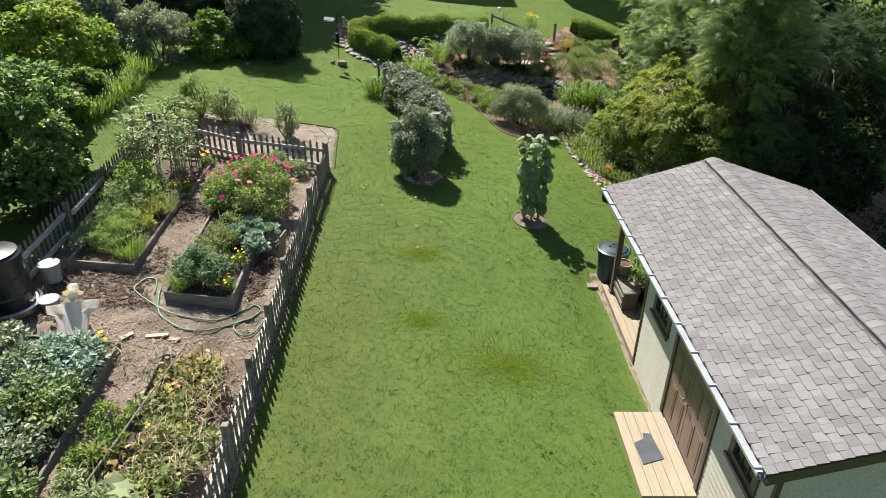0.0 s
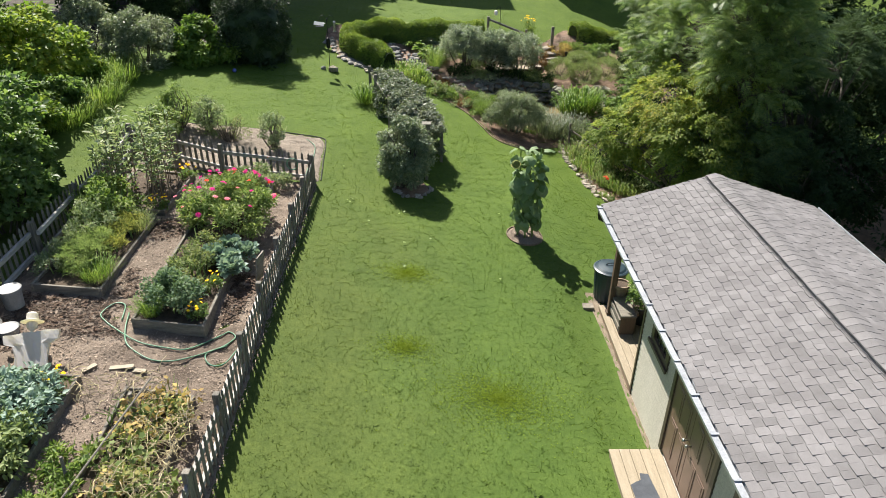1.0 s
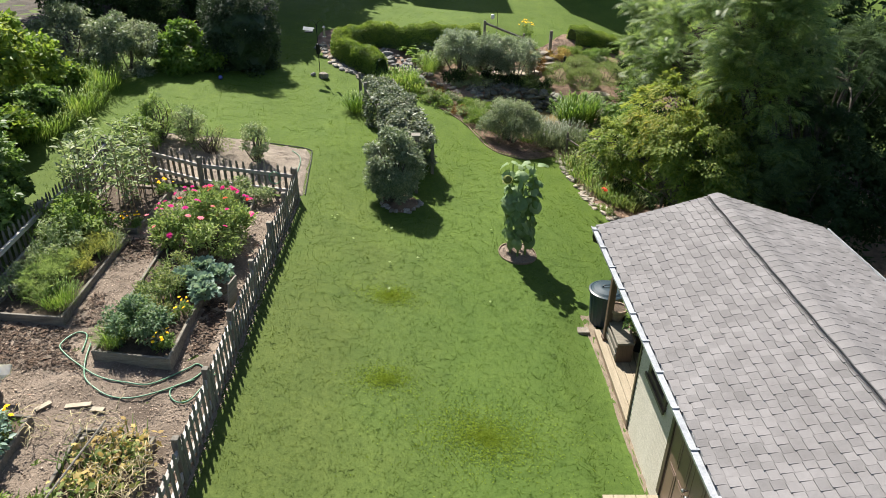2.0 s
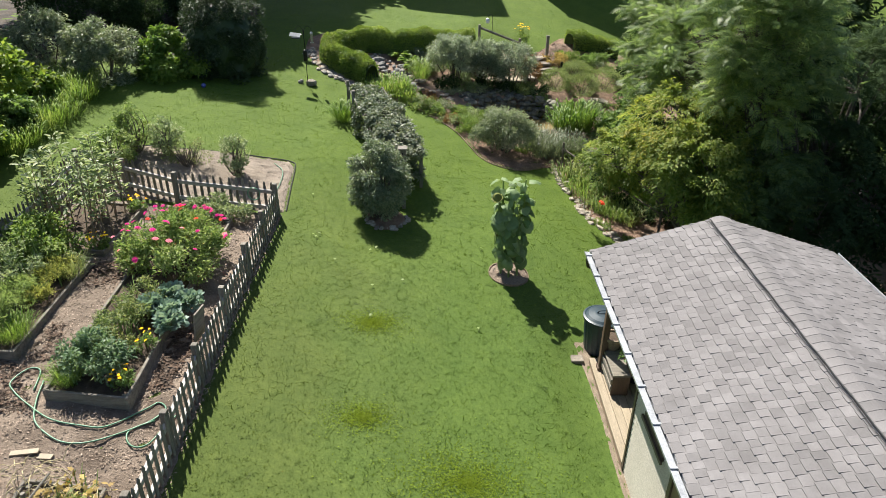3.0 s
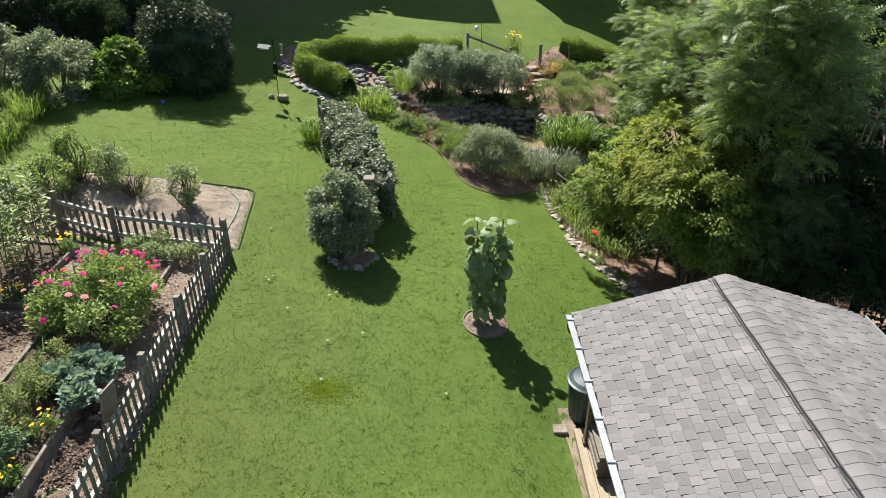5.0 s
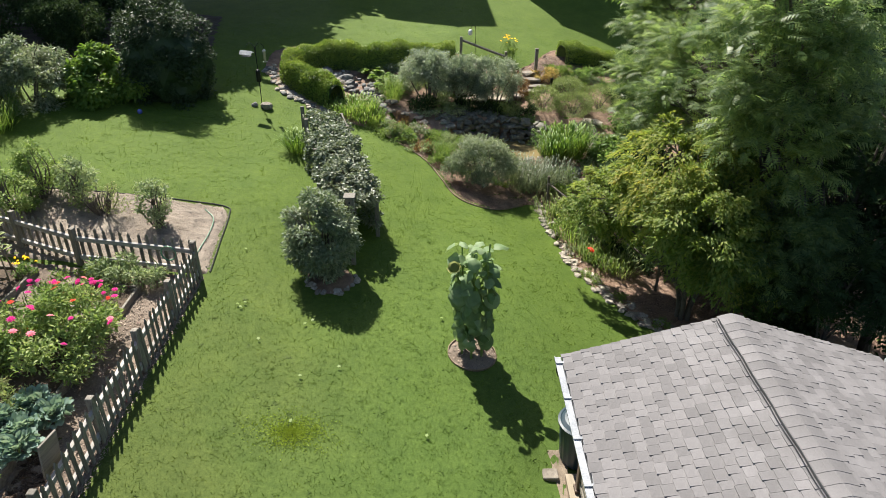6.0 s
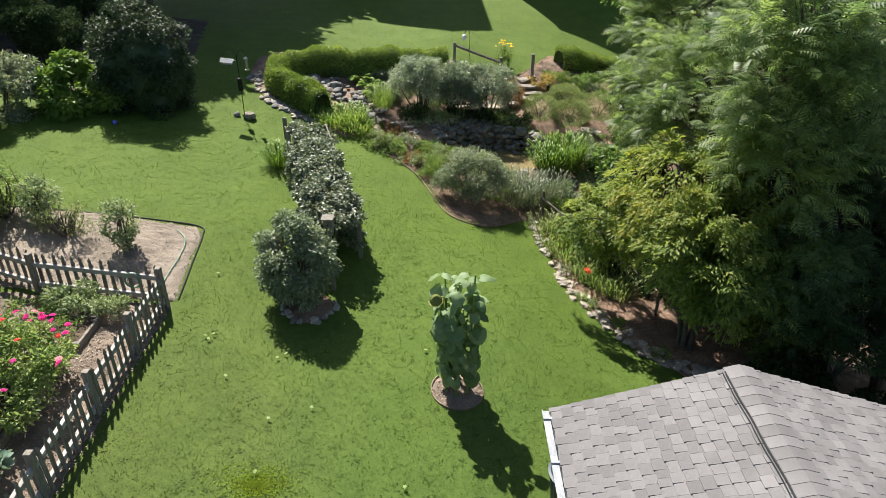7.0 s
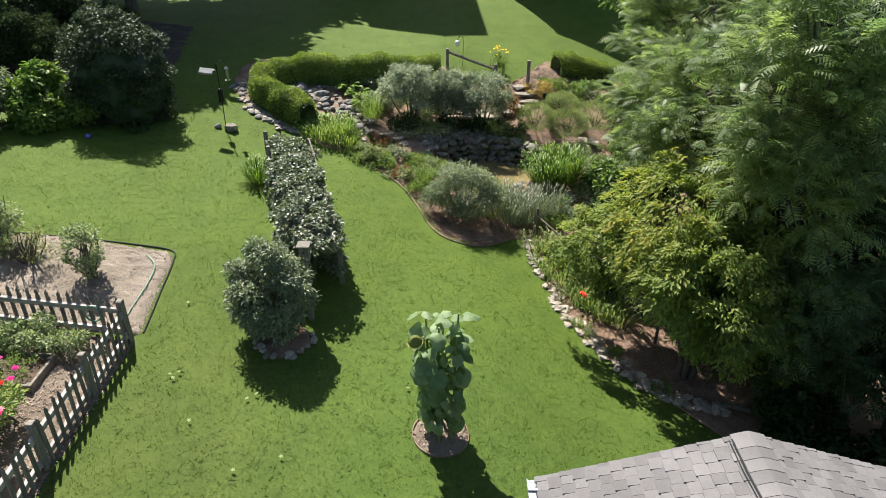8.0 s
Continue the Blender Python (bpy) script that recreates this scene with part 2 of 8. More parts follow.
M["glass"] = glass_material("window_glass")
M["water"] = water_material()
L = dict(
    clover=foliage("clover_leaves", [(0.10, 0.158, 0.012), (0.13, 0.19, 0.016), (0.165, 0.225, 0.022)], 0.6, 0.4, 0.5, gloss=0.12),
    lime=foliage("lime_leaves", [(0.04, 0.09, 0.014), (0.08, 0.145, 0.024), (0.14, 0.2, 0.036), (0.24, 0.265, 0.05)], 0.5, 0.45, 0.35),
    mid=foliage("mid_green_leaves", [(0.042, 0.09, 0.025), (0.078, 0.142, 0.04), (0.125, 0.195, 0.062), (0.195, 0.258, 0.095)], 0.45, 0.46, 0.5, gloss=0.4),
    # Leaf tone lowered so that it carries the shade of the wood.
    dark=foliage("shade_dark_leaves", [(0.010, 0.024, 0.010), (0.019, 0.038, 0.014), (0.032, 0.056, 0.021), (0.05, 0.074, 0.032)], 0.8, 0.2, 0.6),
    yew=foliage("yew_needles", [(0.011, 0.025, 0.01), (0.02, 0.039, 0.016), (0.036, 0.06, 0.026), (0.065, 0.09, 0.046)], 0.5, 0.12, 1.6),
    nandina=foliage("nandina_leaves", [(0.065, 0.105, 0.068), (0.14, 0.19, 0.135), (0.225, 0.28, 0.215), (0.34, 0.39, 0.32)], 0.36, 0.38, 0.8, gloss=0.6),
    sage=foliage("sage_green_leaves", [(0.06, 0.10, 0.036), (0.115, 0.165, 0.062), (0.18, 0.235, 0.095), (0.27, 0.32, 0.15)], 0.5, 0.3, 1.2),
    grey=foliage("grey_green_leaves", [(0.055, 0.09, 0.047), (0.11, 0.155, 0.09), (0.19, 0.235, 0.15), (0.31, 0.35, 0.245)], 0.4, 0.3, 0.8, gloss=0.5),
    box=foliage("boxwood_leaves", [(0.05, 0.10, 0.018), (0.10, 0.165, 0.028), (0.165, 0.235, 0.042), (0.25, 0.32, 0.08)], 0.45, 0.3, 1.0),
    vine=foliage("vine_leaves", [(0.034, 0.058, 0.030), (0.072, 0.102, 0.058), (0.12, 0.15, 0.095), (0.20, 0.22, 0.16)], 0.4, 0.24, 0.9, gloss=0.45),
    walnut=foliage("compound_leaves", [(0.05, 0.095, 0.042), (0.09, 0.148, 0.062), (0.145, 0.207, 0.08), (0.21, 0.275, 0.095)], 0.45, 0.54, 0.4, gloss=0.4),
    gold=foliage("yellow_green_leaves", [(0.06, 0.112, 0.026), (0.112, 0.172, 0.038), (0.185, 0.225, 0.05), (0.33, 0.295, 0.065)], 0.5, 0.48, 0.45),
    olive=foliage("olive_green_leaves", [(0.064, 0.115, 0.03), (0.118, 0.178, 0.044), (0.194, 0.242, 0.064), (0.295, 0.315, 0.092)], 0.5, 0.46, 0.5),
    hydrangea=foliage("broad_bush_leaves", [(0.03, 0.075, 0.014), (0.065, 0.13, 0.022), (0.115, 0.19, 0.034), (0.18, 0.25, 0.06)], 0.5, 0.3, 0.8),
    bluish=foliage("blue_green_leaves", [(0.04, 0.085, 0.042), (0.075, 0.135, 0.07), (0.125, 0.19, 0.105), (0.20, 0.265, 0.16)], 0.5, 0.35, 1.2),
    fennel=foliage("fennel_leaves", [(0.09, 0.15, 0.055), (0.15, 0.225, 0.085), (0.23, 0.31, 0.125), (0.31, 0.38, 0.18)], 0.6, 0.4, 1.5),
    dill=foliage("dill_leaves", [(0.11, 0.145, 0.045), (0.18, 0.215, 0.065), (0.27, 0.30, 0.095), (0.37, 0.38, 0.15)], 0.6, 0.4, 1.5),
    kale=foliage("blue_green_kale", [(0.10, 0.17, 0.13), (0.16, 0.24, 0.19), (0.26, 0.34, 0.28)], 0.5, 0.2, 2.0),
    herb=foliage("herb_leaves", [(0.05, 0.10, 0.02), (0.09, 0.155, 0.035), (0.15, 0.22, 0.055), (0.24, 0.28, 0.10)], 0.55, 0.35, 1.2),
    pale=foliage("pale_leaves", [(0.08, 0.13, 0.052), (0.14, 0.20, 0.095), (0.23, 0.285, 0.16), (0.38, 0.42, 0.28)], 0.55, 0.3, 1.2),
    sunflower=foliage("sunflower_leaves", [(0.075, 0.135, 0.055), (0.14, 0.21, 0.10), (0.235, 0.31, 0.18)], 0.6, 0.3, 1.5, "object"),
    zinnia=foliage("zinnia_leaves", [(0.068, 0.125, 0.032), (0.12, 0.19, 0.055), (0.20, 0.27, 0.095), (0.31, 0.365, 0.165)], 0.55, 0.35, 1.5),
    squash=foliage("squash_leaves", [(0.06, 0.11, 0.03), (0.11, 0.165, 0.05), (0.20, 0.225, 0.075), (0.34, 0.32, 0.13)], 0.6, 0.3, 1.2),
    feather=foliage("feathery_herb_leaves", [(0.06, 0.10, 0.035), (0.11, 0.16, 0.06), (0.18, 0.22, 0.09), (0.30, 0.31, 0.15)], 0.6, 0.35, 1.5),
    dry=foliage("dry_leaves", [(0.18, 0.13, 0.06), (0.30, 0.24, 0.10), (0.42, 0.36, 0.14)], 0.7, 0.25, 1.5),
    strap=foliage("strap_leaves", [(0.05, 0.105, 0.02), (0.09, 0.165, 0.03), (0.15, 0.23, 0.05), (0.22, 0.28, 0.08)], 0.45, 0.35, 0.8),
    brown=foliage("rusty_leaves", [(0.10, 0.06, 0.03), (0.17, 0.10, 0.04), (0.22, 0.16, 0.06)], 0.6, 0.3, 1.5),
    faded=foliage("faded_petals", [(0.5, 0.48, 0.24), (0.66, 0.62, 0.36)], 0.6, 0.3, 3.0),
    seed=foliage("olive_seed_disc", [(0.07, 0.09, 0.025), (0.12, 0.14, 0.04)], 0.7, 0.05, 30.0),
    yellow=foliage("yellow_petals", [(0.75, 0.55, 0.02), (0.9, 0.72, 0.05)], 0.6, 0.3, 3.0),
    pink=foliage("magenta_petals", [(0.50, 0.02, 0.20), (0.58, 0.06, 0.33)], 0.6, 0.3, 3.0),
    red=foliage("red_petals", [(0.65, 0.04, 0.03), (0.75, 0.16, 0.10)], 0.6, 0.3, 3.0),
    rose=foliage("rose_petals", [(0.70, 0.22, 0.30), (0.78, 0.35, 0.42)], 0.6, 0.3, 3.0),
)

# ---------------- terrain ----------------
GX = np.array([-12.0, -7, -4.5, -2.5, 0, 3, 6, 12])
GY = np.array([0.0, 8, 13, 16.5, 20, 25, 33, 42])
GZ = np.array([
    [1.45, 0.83, 0.53, 0.30, 0.12, 0.03, 0.02, 0.12],
    [1.77, 1.42, 1.10, 0.65, 0.60, 0.16, -0.20, -0.41],
    [1.85, 1.61, 1.42, 1.05, 0.75, 0.25, -0.40, -1.00],
    [1.99, 1.52, 1.31, 1.12, 0.80, 0.55, -0.33, -0.97],
    [2.23, 1.89, 1.82, 1.58, 1.12, 0.53, -0.30, -0.98],
    [2.67, 2.40, 2.15, 1.75, 1.32, 0.55, 0.05, -0.50],
    [3.15, 3.00, 2.89, 2.78, 2.53, 2.60, 1.98, 0.52],
    [3.71, 3.62, 3.56, 3.51, 3.43, 3.39, 3.28, 3.33]])


def cell(g, v):
    v = np.clip(v, g[0], g[-1])
    i = np.clip(np.searchsorted(g, v, side="right") - 1, 0, len(g) - 2)
    f = (v - g[i]) / (g[i + 1] - g[i])
    return i, f * f * (3 - 2 * f) * 0.35 + f * 0.65


def heights(x, y):
    """Height of the ground at x, y (arrays)."""
    x, y = np.asarray(x, float), np.asarray(y, float)
    i, f = cell(GX, x)
    j, g = cell(GY, y)
    z = GZ[j, i] * (1 - f) * (1 - g) + GZ[j, i + 1] * f * (1 - g) + GZ[j + 1, i] * (1 - f) * g + GZ[j + 1, i + 1] * f * g
    for cx, cy, rx, ry, rim, depth in ((4.3, 26.2, 1.65, 1.15, 0.34, 0.6), (1.2, 26.15, 0.52, 0.42, 1.12, 0.3)):
        q = np.sqrt(((x - cx) / rx) ** 2 + ((y - cy) / ry) ** 2)
        w = np.exp(-((q - 1.15) / 0.22) ** 2)
        z = z * (1 - w) + np.maximum(z, rim) * w
        z = np.where(q < 1, np.minimum(z, rim) - depth * (1 - np.minimum(q, 1) ** 4), z)
    z = z - 0.5 * np.exp(-((x - 3.9) / 1.5) ** 2 - ((y - 28.9) / 0.75) ** 2)
    flat = np.clip((x - 3.1) / 0.7, 0, 1) * np.clip((13.3 - y) / 0.6, 0, 1) * np.clip((9.5 - x) / 1.0, 0, 1)
    z = z * (1 - flat) + np.minimum(z, -0.07) * flat
    return z + 0.025 * np.sin(0.9 * x + 0.4 * y) * np.sin(0.7 * y - 0.3 * x)


def ground_z(x, y):
    return float(heights(x, y))


# ---------------- mesh helpers ----------------
def link(ob, parent=None):
    if parent is not None:
        ob.parent = parent
    return ob


def solid(name, verts, faces, material, parent=None, smooth=False):
    """One mesh object from arrays; faces is a list of (m, k) index arrays or a list of tuples."""
    me = bpy.data.meshes.new(name)
    verts = np.asarray(verts, np.float32).reshape(-1, 3)
    arrays = [np.asarray(f, np.int32) for f in faces] if len(faces) and isinstance(faces[0], np.ndarray) else None
    if arrays is None:
        me.from_pydata([tuple(v) for v in verts], [], [tuple(f) for f in faces])
    else:
        me.vertices.add(len(verts))
        me.vertices.foreach_set("co", verts.ravel())
        total = sum(a.size for a in arrays)
        count = sum(len(a) for a in arrays)
        me.loops.add(total)
        me.loops.foreach_set("vertex_index", np.concatenate([a.ravel() for a in arrays]))
        me.polygons.add(count)
        sizes = np.concatenate([np.full(len(a), a.shape[1], np.int32) for a in arrays])
        me.polygons.foreach_set("loop_start", np.concatenate([[0], np.cumsum(sizes)[:-1]]).astype(np.int32))
        me.update(calc_edges=True)
    if smooth:
        me.polygons.foreach_set("use_smooth", np.ones(len(me.polygons), bool))
    me.materials.append(material)
    return link(new(name, me), parent)


def part(name, bm, material, parent=None, label="", smooth=False):
    me = bpy.data.meshes.new(name)
    bmesh.ops.recalc_face_normals(bm, faces=bm.faces)
    if smooth:
        for f in bm.faces:
            f.smooth = True
    bm.to_mesh(me)
    bm.free()
    for mt in material if isinstance(material, (list, tuple)) else [material]:
        me.materials.append(mt)
    ob = link(new(name, me), parent)
    return tagged(ob, label) if label else ob


def piece(name, mesh, m, parent):
    """An object of its own on shared mesh data."""
    ob = new(name, mesh)
    ob.matrix_basis = m
    ob.parent = parent
    return ob


def thing(name, label, category, at=(0, 0, 0), group="", rz=0.0, kind=""):
    ob = new(name)
    ob.empty_display_size = 0.2
    ob.matrix_basis = pose(*at, 0, 0, rz)
    return tagged(ob, label, category, group, kind)


def box(bm, x0, x1, y0, y1, z0, z1, bev=0.0):
    r = bmesh.ops.create_cube(bm, size=1.0, matrix=Matrix.LocRotScale(((x0 + x1) / 2, (y0 + y1) / 2, (z0 + z1) / 2), None, (x1 - x0, y1 - y0, z1 - z0)))
    if bev:
        es = list({e for v in r["verts"] for e in v.link_edges})
        bmesh.ops.bevel(bm, geom=es, offset=bev, segments=1, affect="EDGES")
    return bm


def boxed(x0, x1, y0, y1, z0, z1, bev=0.0):
    return box(bmesh.new(), x0, x1, y0, y1, z0, z1, bev)


def lathe(bm, profile, sides=24, centre=(0, 0)):
    """Turn (r, z) rows round a vertical axis."""
    rings = []
    for r, z in profile:
        rings.append([bm.verts.new((centre[0] + r * math.cos(2 * math.pi * k / sides), centre[1] + r * math.sin(2 * math.pi * k / sides), z)) for k in range(sides)])
    for a, b in zip(rings, rings[1:]):
        for k in range(sides):
            bm.faces.new((a[k], a[(k + 1) % sides], b[(k + 1) % sides], b[k]))
    for ring in (rings[0], rings[-1]):
        bm.faces.new(ring)
    return bm


def tube(bm, pts, radii, sides=8):
    """A tapered tube along a polyline."""
    pts = [Vector(p) for p in pts]
    if isinstance(radii, (int, float)):
        radii = [radii] * len(pts)
    rings = []
    for i, p in enumerate(pts):
        d = (pts[min(i + 1, len(pts) - 1)] - pts[max(i - 1, 0)]).normalized()
        u = d.cross(Vector((0.31, 0.95, 0.11))).normalized()
        w = d.cross(u)
        rings.append([bm.verts.new(p + radii[i] * (u * math.cos(2 * math.pi * k / sides) + w * math.sin(2 * math.pi * k / sides))) for k in range(sides)])
    for a, b in zip(rings, rings[1:]):
        for k in range(sides):
            bm.faces.new((a[k], a[(k + 1) % sides], b[(k + 1) % sides], b[k]))
    for ring in (rings[0], rings[-1]):
        bm.faces.new(ring)
    return bm


def curve_pts(pts, n=8):
    """Catmull-Rom through the points."""
    p = [Vector(q) for q in pts]
    p = [2 * p[0] - p[1], *p, 2 * p[-1] - p[-2]]
    out = []
    for i in range(1, len(p) - 2):
        for k in range(n):
            t = k / n
            out.append(0.5 * (2 * p[i] + (p[i + 1] - p[i - 1]) * t + (2 * p[i - 1] - 5 * p[i] + 4 * p[i + 1] - p[i + 2]) * t * t + (3 * p[i] - p[i - 1] - 3 * p[i + 1] + p[i + 2]) * t ** 3))
    return [*out, p[-2]]


def inside(poly, x, y):
    """Which of the points x, y lie in the polygon."""
    hit = np.zeros(len(x), bool)
    n = len(poly)
    for k in range(n):
        (x0, y0), (x1, y1) = poly[k], poly[(k + 1) % n]
        cross = (y0 > y) != (y1 > y)
        hit ^= cross & (x < (x1 - x0) * (y - y0) / (y1 - y0 + 1e-12) + x0)
    return hit


def drape(name, left, right, material, lift=0.02, n=60, m=24, rough=0.015):
    """A sheet that lies on the ground between two lines of (x, y), with an edge that goes down into it."""
    def even(line):
        c = np.array([(v[0], v[1]) for v in curve_pts([(x, y, 0) for x, y in line], 8)])
        s = np.concatenate([[0], np.cumsum(np.hypot(*np.diff(c, axis=0).T))])
        q = np.linspace(0, s[-1], n)
        return np.stack([np.interp(q, s, c[:, 0]), np.interp(q, s, c[:, 1])], 1)
    a, b = even(left), even(right)
    w = np.linspace(0, 1, m)[None, :, None]
    g = a[:, None] * (1 - w) + b[:, None] * w
    rng = np.random.default_rng(len(name) * 7 + n)
    z = heights(g[..., 0], g[..., 1]) + lift + rng.normal(0, rough, g.shape[:2])
    z[[0, -1]] -= lift + 0.06
    z[:, [0, -1]] -= lift + 0.06
    idx = np.arange(n * m).reshape(n, m)
    f = np.stack([idx[:-1, :-1], idx[1:, :-1], idx[1:, 1:], idx[:-1, 1:]], -1).reshape(-1, 4)
    ob = solid(name, np.concatenate([g, z[..., None]], -1), [f], material, smooth=True)
    return ob, [tuple(p) for p in a] + [tuple(p) for p in b[::-1]]


# ---------------- leaves ----------------
SHAPES = dict(
    tri=(np.array([(0, -0.5, 0), (0, 0.5, 0), (1, 0, 0.0)]), [np.array([(0, 1, 2)])]),
    bent=(np.array([(0, -0.4, 0), (0, 0.4, 0), (0.55, 0.5, 0.16), (0.55, -0.5, 0.16), (1, 0, 0.02)]), [np.array([(0, 1, 2, 3)]), np.array([(3, 2, 4)])]),
    leaf=(np.array([(0, 0, 0), (0.42, 0.5, 0.10), (1, 0, -0.06), (0.42, -0.5, 0.10)]), [np.array([(0, 1, 2), (0, 2, 3)])]),
    oval=(np.array([(0, 0, 0), (0.28, 0.46, 0.10), (0.7, 0.40, 0.07), (1, 0, -0.10), (0.7, -0.40, 0.07), (0.28, -0.46, 0.10)]), [np.array([(0, 1, 2, 3), (0, 3, 4, 5)])]),
    lobed=(np.array([(0, 0, 0), (-0.05, 0.38, 0.05), (0.30, 0.32, 0.04), (0.48, 0.56, 0.0), (0.62, 0.22, 0.05), (1, 0, -0.12), (0.62, -0.22, 0.05), (0.48, -0.56, 0.0), (0.30, -0.32, 0.04), (-0.05, -0.38, 0.05)]),
           [np.array([(0, 1, 2), (2, 3, 4), (4, 5, 6), (6, 7, 8), (8, 9, 0)]), np.array([(0, 2, 4, 6), ]), np.array([(0, 6, 8)])]),
)


def pinnate(pairs=6):
    """A compound leaf: leaflets in pairs along an arching stalk."""
    v, f = [], []
    for k in range(pairs + 1):
        t = 0.12 + 0.80 * k / pairs
        arch = 0.16 * math.sin(t * 2.6) - 0.10 * t * t
        size = 0.31 * (0.7 + 0.6 * math.sin(math.pi * min(1, t)))
        for s in ((-1, 1) if k < pairs else (0,)):
            d = Vector((0.45, s * 0.9, -0.28)).normalized() if s else Vector((1, 0, -0.3)).normalized()
            w = Vector((-d.y, d.x, 0)).normalized() * size * 0.135
            o = Vector((t, 0, arch))
            i = len(v)
            v += [tuple(o + d * size * 0.12 + w * 0.95), tuple(o + d * size * 0.12 - w * 0.95), tuple(o + d * size)]
            f.append((i, i + 1, i + 2))
    i = len(v)
    v += [(0, -0.008, 0), (0, 0.008, 0), (0.95, 0, 0.0)]
    return np.array(v), [np.array([*f, (i, i + 1, i + 2)])]


SHAPES["pinnate"] = pinnate(5)


def unit(a):
    return a / np.maximum(np.linalg.norm(a, axis=-1, keepdims=True), 1e-9)


def leaf_cloud(name, P, D, N, length, width, shape, material, parent=None):
    """Many leaves in one mesh: places P, axes D, normals N, sizes."""
    P, D, N = np.asarray(P, float), unit(np.asarray(D, float)), np.asarray(N, float)
    S = unit(np.cross(N, D))
    N = np.cross(D, S)
    base, faces = SHAPES[shape]
    n, k = len(P), len(base)
    length = np.broadcast_to(np.asarray(length, float), n)[:, None, None]
    width = np.broadcast_to(np.asarray(width, float), n)[:, None, None]
    V = P[:, None] + base[None, :, 0:1] * length * D[:, None] + base[None, :, 1:2] * width * S[:, None] + base[None, :, 2:3] * length * N[:, None]
    off = (np.arange(n) * k)[:, None, None]
    return solid(name, V.reshape(-1, 3), [(f[None] + off).reshape(-1, f.shape[1]) for f in faces], material, parent)


def puffs(c, r, n, size, rng, low=-0.35):
    """Clumps over the surface of an ellipsoid, for a broken outline: centres and radii."""
    c, r = np.array(c, float), np.array(r, float)
    d = unit(rng.normal(size=(n * 4, 3)))
    d = d[d[:, 2] > low][:n]
    k = rng.uniform(0.62, 1.0, (len(d), 1))
    cc = c + d * r * k
    rr = size * rng.uniform(0.65, 1.35, len(d)) * r.mean()
    return cc, rr


def on_clumps(cc, rr, count, rng, flat=0.8, inner=0.55):
    """Leaf places and outward normals on the clumps, shared by their surface."""
    w = rr ** 2 / (rr ** 2).sum()
    i = rng.choice(len(cc), count, p=w)
    d = unit(rng.normal(size=(count, 3)) + (0, 0, 0.25))
    s = rng.uniform(inner, 1.06, (count, 1))
    P = cc[i] + d * rr[i][:, None] * s * (1, 1, flat)
    return P, d


def crown_leaves(name, c, r, count, leaf, material, parent=None, rng=None, clumps=40, size=0.34, shape="leaf", ratio=0.5, droop=0.25, low=-0.35, flat=0.8, inner=0.5):
    rng = rng or np.random.default_rng(1)
    cc, rr = puffs(c, r, clumps, size, rng, low)
    P, d = on_clumps(cc, rr, count, rng, flat, inner)
    D = unit(d * (1, 1, 0.5) + rng.normal(0, 0.6, (count, 3)) - (0, 0, droop))
    N = unit(d * 0.7 + (0, 0, 0.75) + rng.normal(0, 0.5, (count, 3)))
    ln = leaf * rng.uniform(0.6, 1.3, count)
    return leaf_cloud(name, P, D, N, ln, ln * ratio, shape, material, parent)


def stems(bm, base, tips, r0, r1, rng, lean=0.3, sides=6, seg=5):
    """Limbs that leave a base and rise to the tips."""
    b = Vector(base)
    for t in tips:
        t = Vector(t)
        mid = b.lerp(t, 0.45) + Vector((rng.normal(0, lean * 0.3), rng.normal(0, lean * 0.3), 0.15 * (t - b).length))
        pts = curve_pts([b, mid, t], seg)
        tube(bm, pts, [r0 + (r1 - r0) * i / (len(pts) - 1) for i in range(len(pts))], sides)
    return bm


def shrub(name, label, category, x, y, r, top, count, leaf, material, seed, group="", shape="leaf", ratio=0.5, clumps=34, size=0.36, bare=0.15, n_stems=7, droop=0.25, flat=0.85, z0=None, low=-0.5, inner=0.45):
    """A bush: many stems from one base and a clumped crown. r: (rx, ry) of the crown; top: its height over the ground."""
    rng = np.random.default_rng(seed)
    gz = ground_z(x, y) if z0 is None else z0
    ob = thing(name, label, category, (x, y, gz), group)
    rx, ry = r
    cz = (top + bare) / 2
    rz = (top - bare) / 2 * 1.12
    tips = [(rng.uniform(-0.6, 0.6) * rx, rng.uniform(-0.6, 0.6) * ry, rng.uniform(0.55, 0.9) * top) for _ in range(n_stems)]
    for tip in tips:
        base = (0.25 * tip[0], 0.25 * tip[1], -0.05)
        part("stem", stems(bmesh.new(), base, [tip], 0.014 + 0.006 * top, 0.005, rng), M["trunk"], ob)
    k = 0.80
    crown_leaves("crown", (0, 0, cz), (rx * k, ry * k, rz * k), count, leaf, material, ob, rng, clumps, size, shape, ratio, droop, low, flat, inner)
    return ob


def stone_mesh(rng, name="stone", sub=2, flat=0.6, jag=0.22):
    bm = bmesh.new()
    bmesh.ops.create_icosphere(bm, subdivisions=sub, radius=0.5)
    off = Vector(rng.uniform(-50, 50, 3))
    for v in bm.verts:
        d = 1 + jag * noise.noise(v.co * 2.2 + off) + 0.4 * jag * noise.noise(v.co * 6 + off)
        v.co = v.co * d
        q = v.co
        for ax in range(3):
            lim = 0.40
            if abs(q[ax]) > lim:
                q[ax] = math.copysign(lim + (abs(q[ax]) - lim) * 0.35, q[ax])
        v.co.z *= flat
    me = bpy.data.meshes.new(name)
    bm.to_mesh(me)
    bm.free()
    return me

# ---------------- ground ----------------
def spread_axis(lo, hi, step, far):
    core = np.arange(lo, hi + 1e-6, step)
    out = step * np.cumsum(1.35 ** np.arange(1, 24))
    out = out[out < far]
    return np.concatenate([lo - out[::-1], core, hi + out])


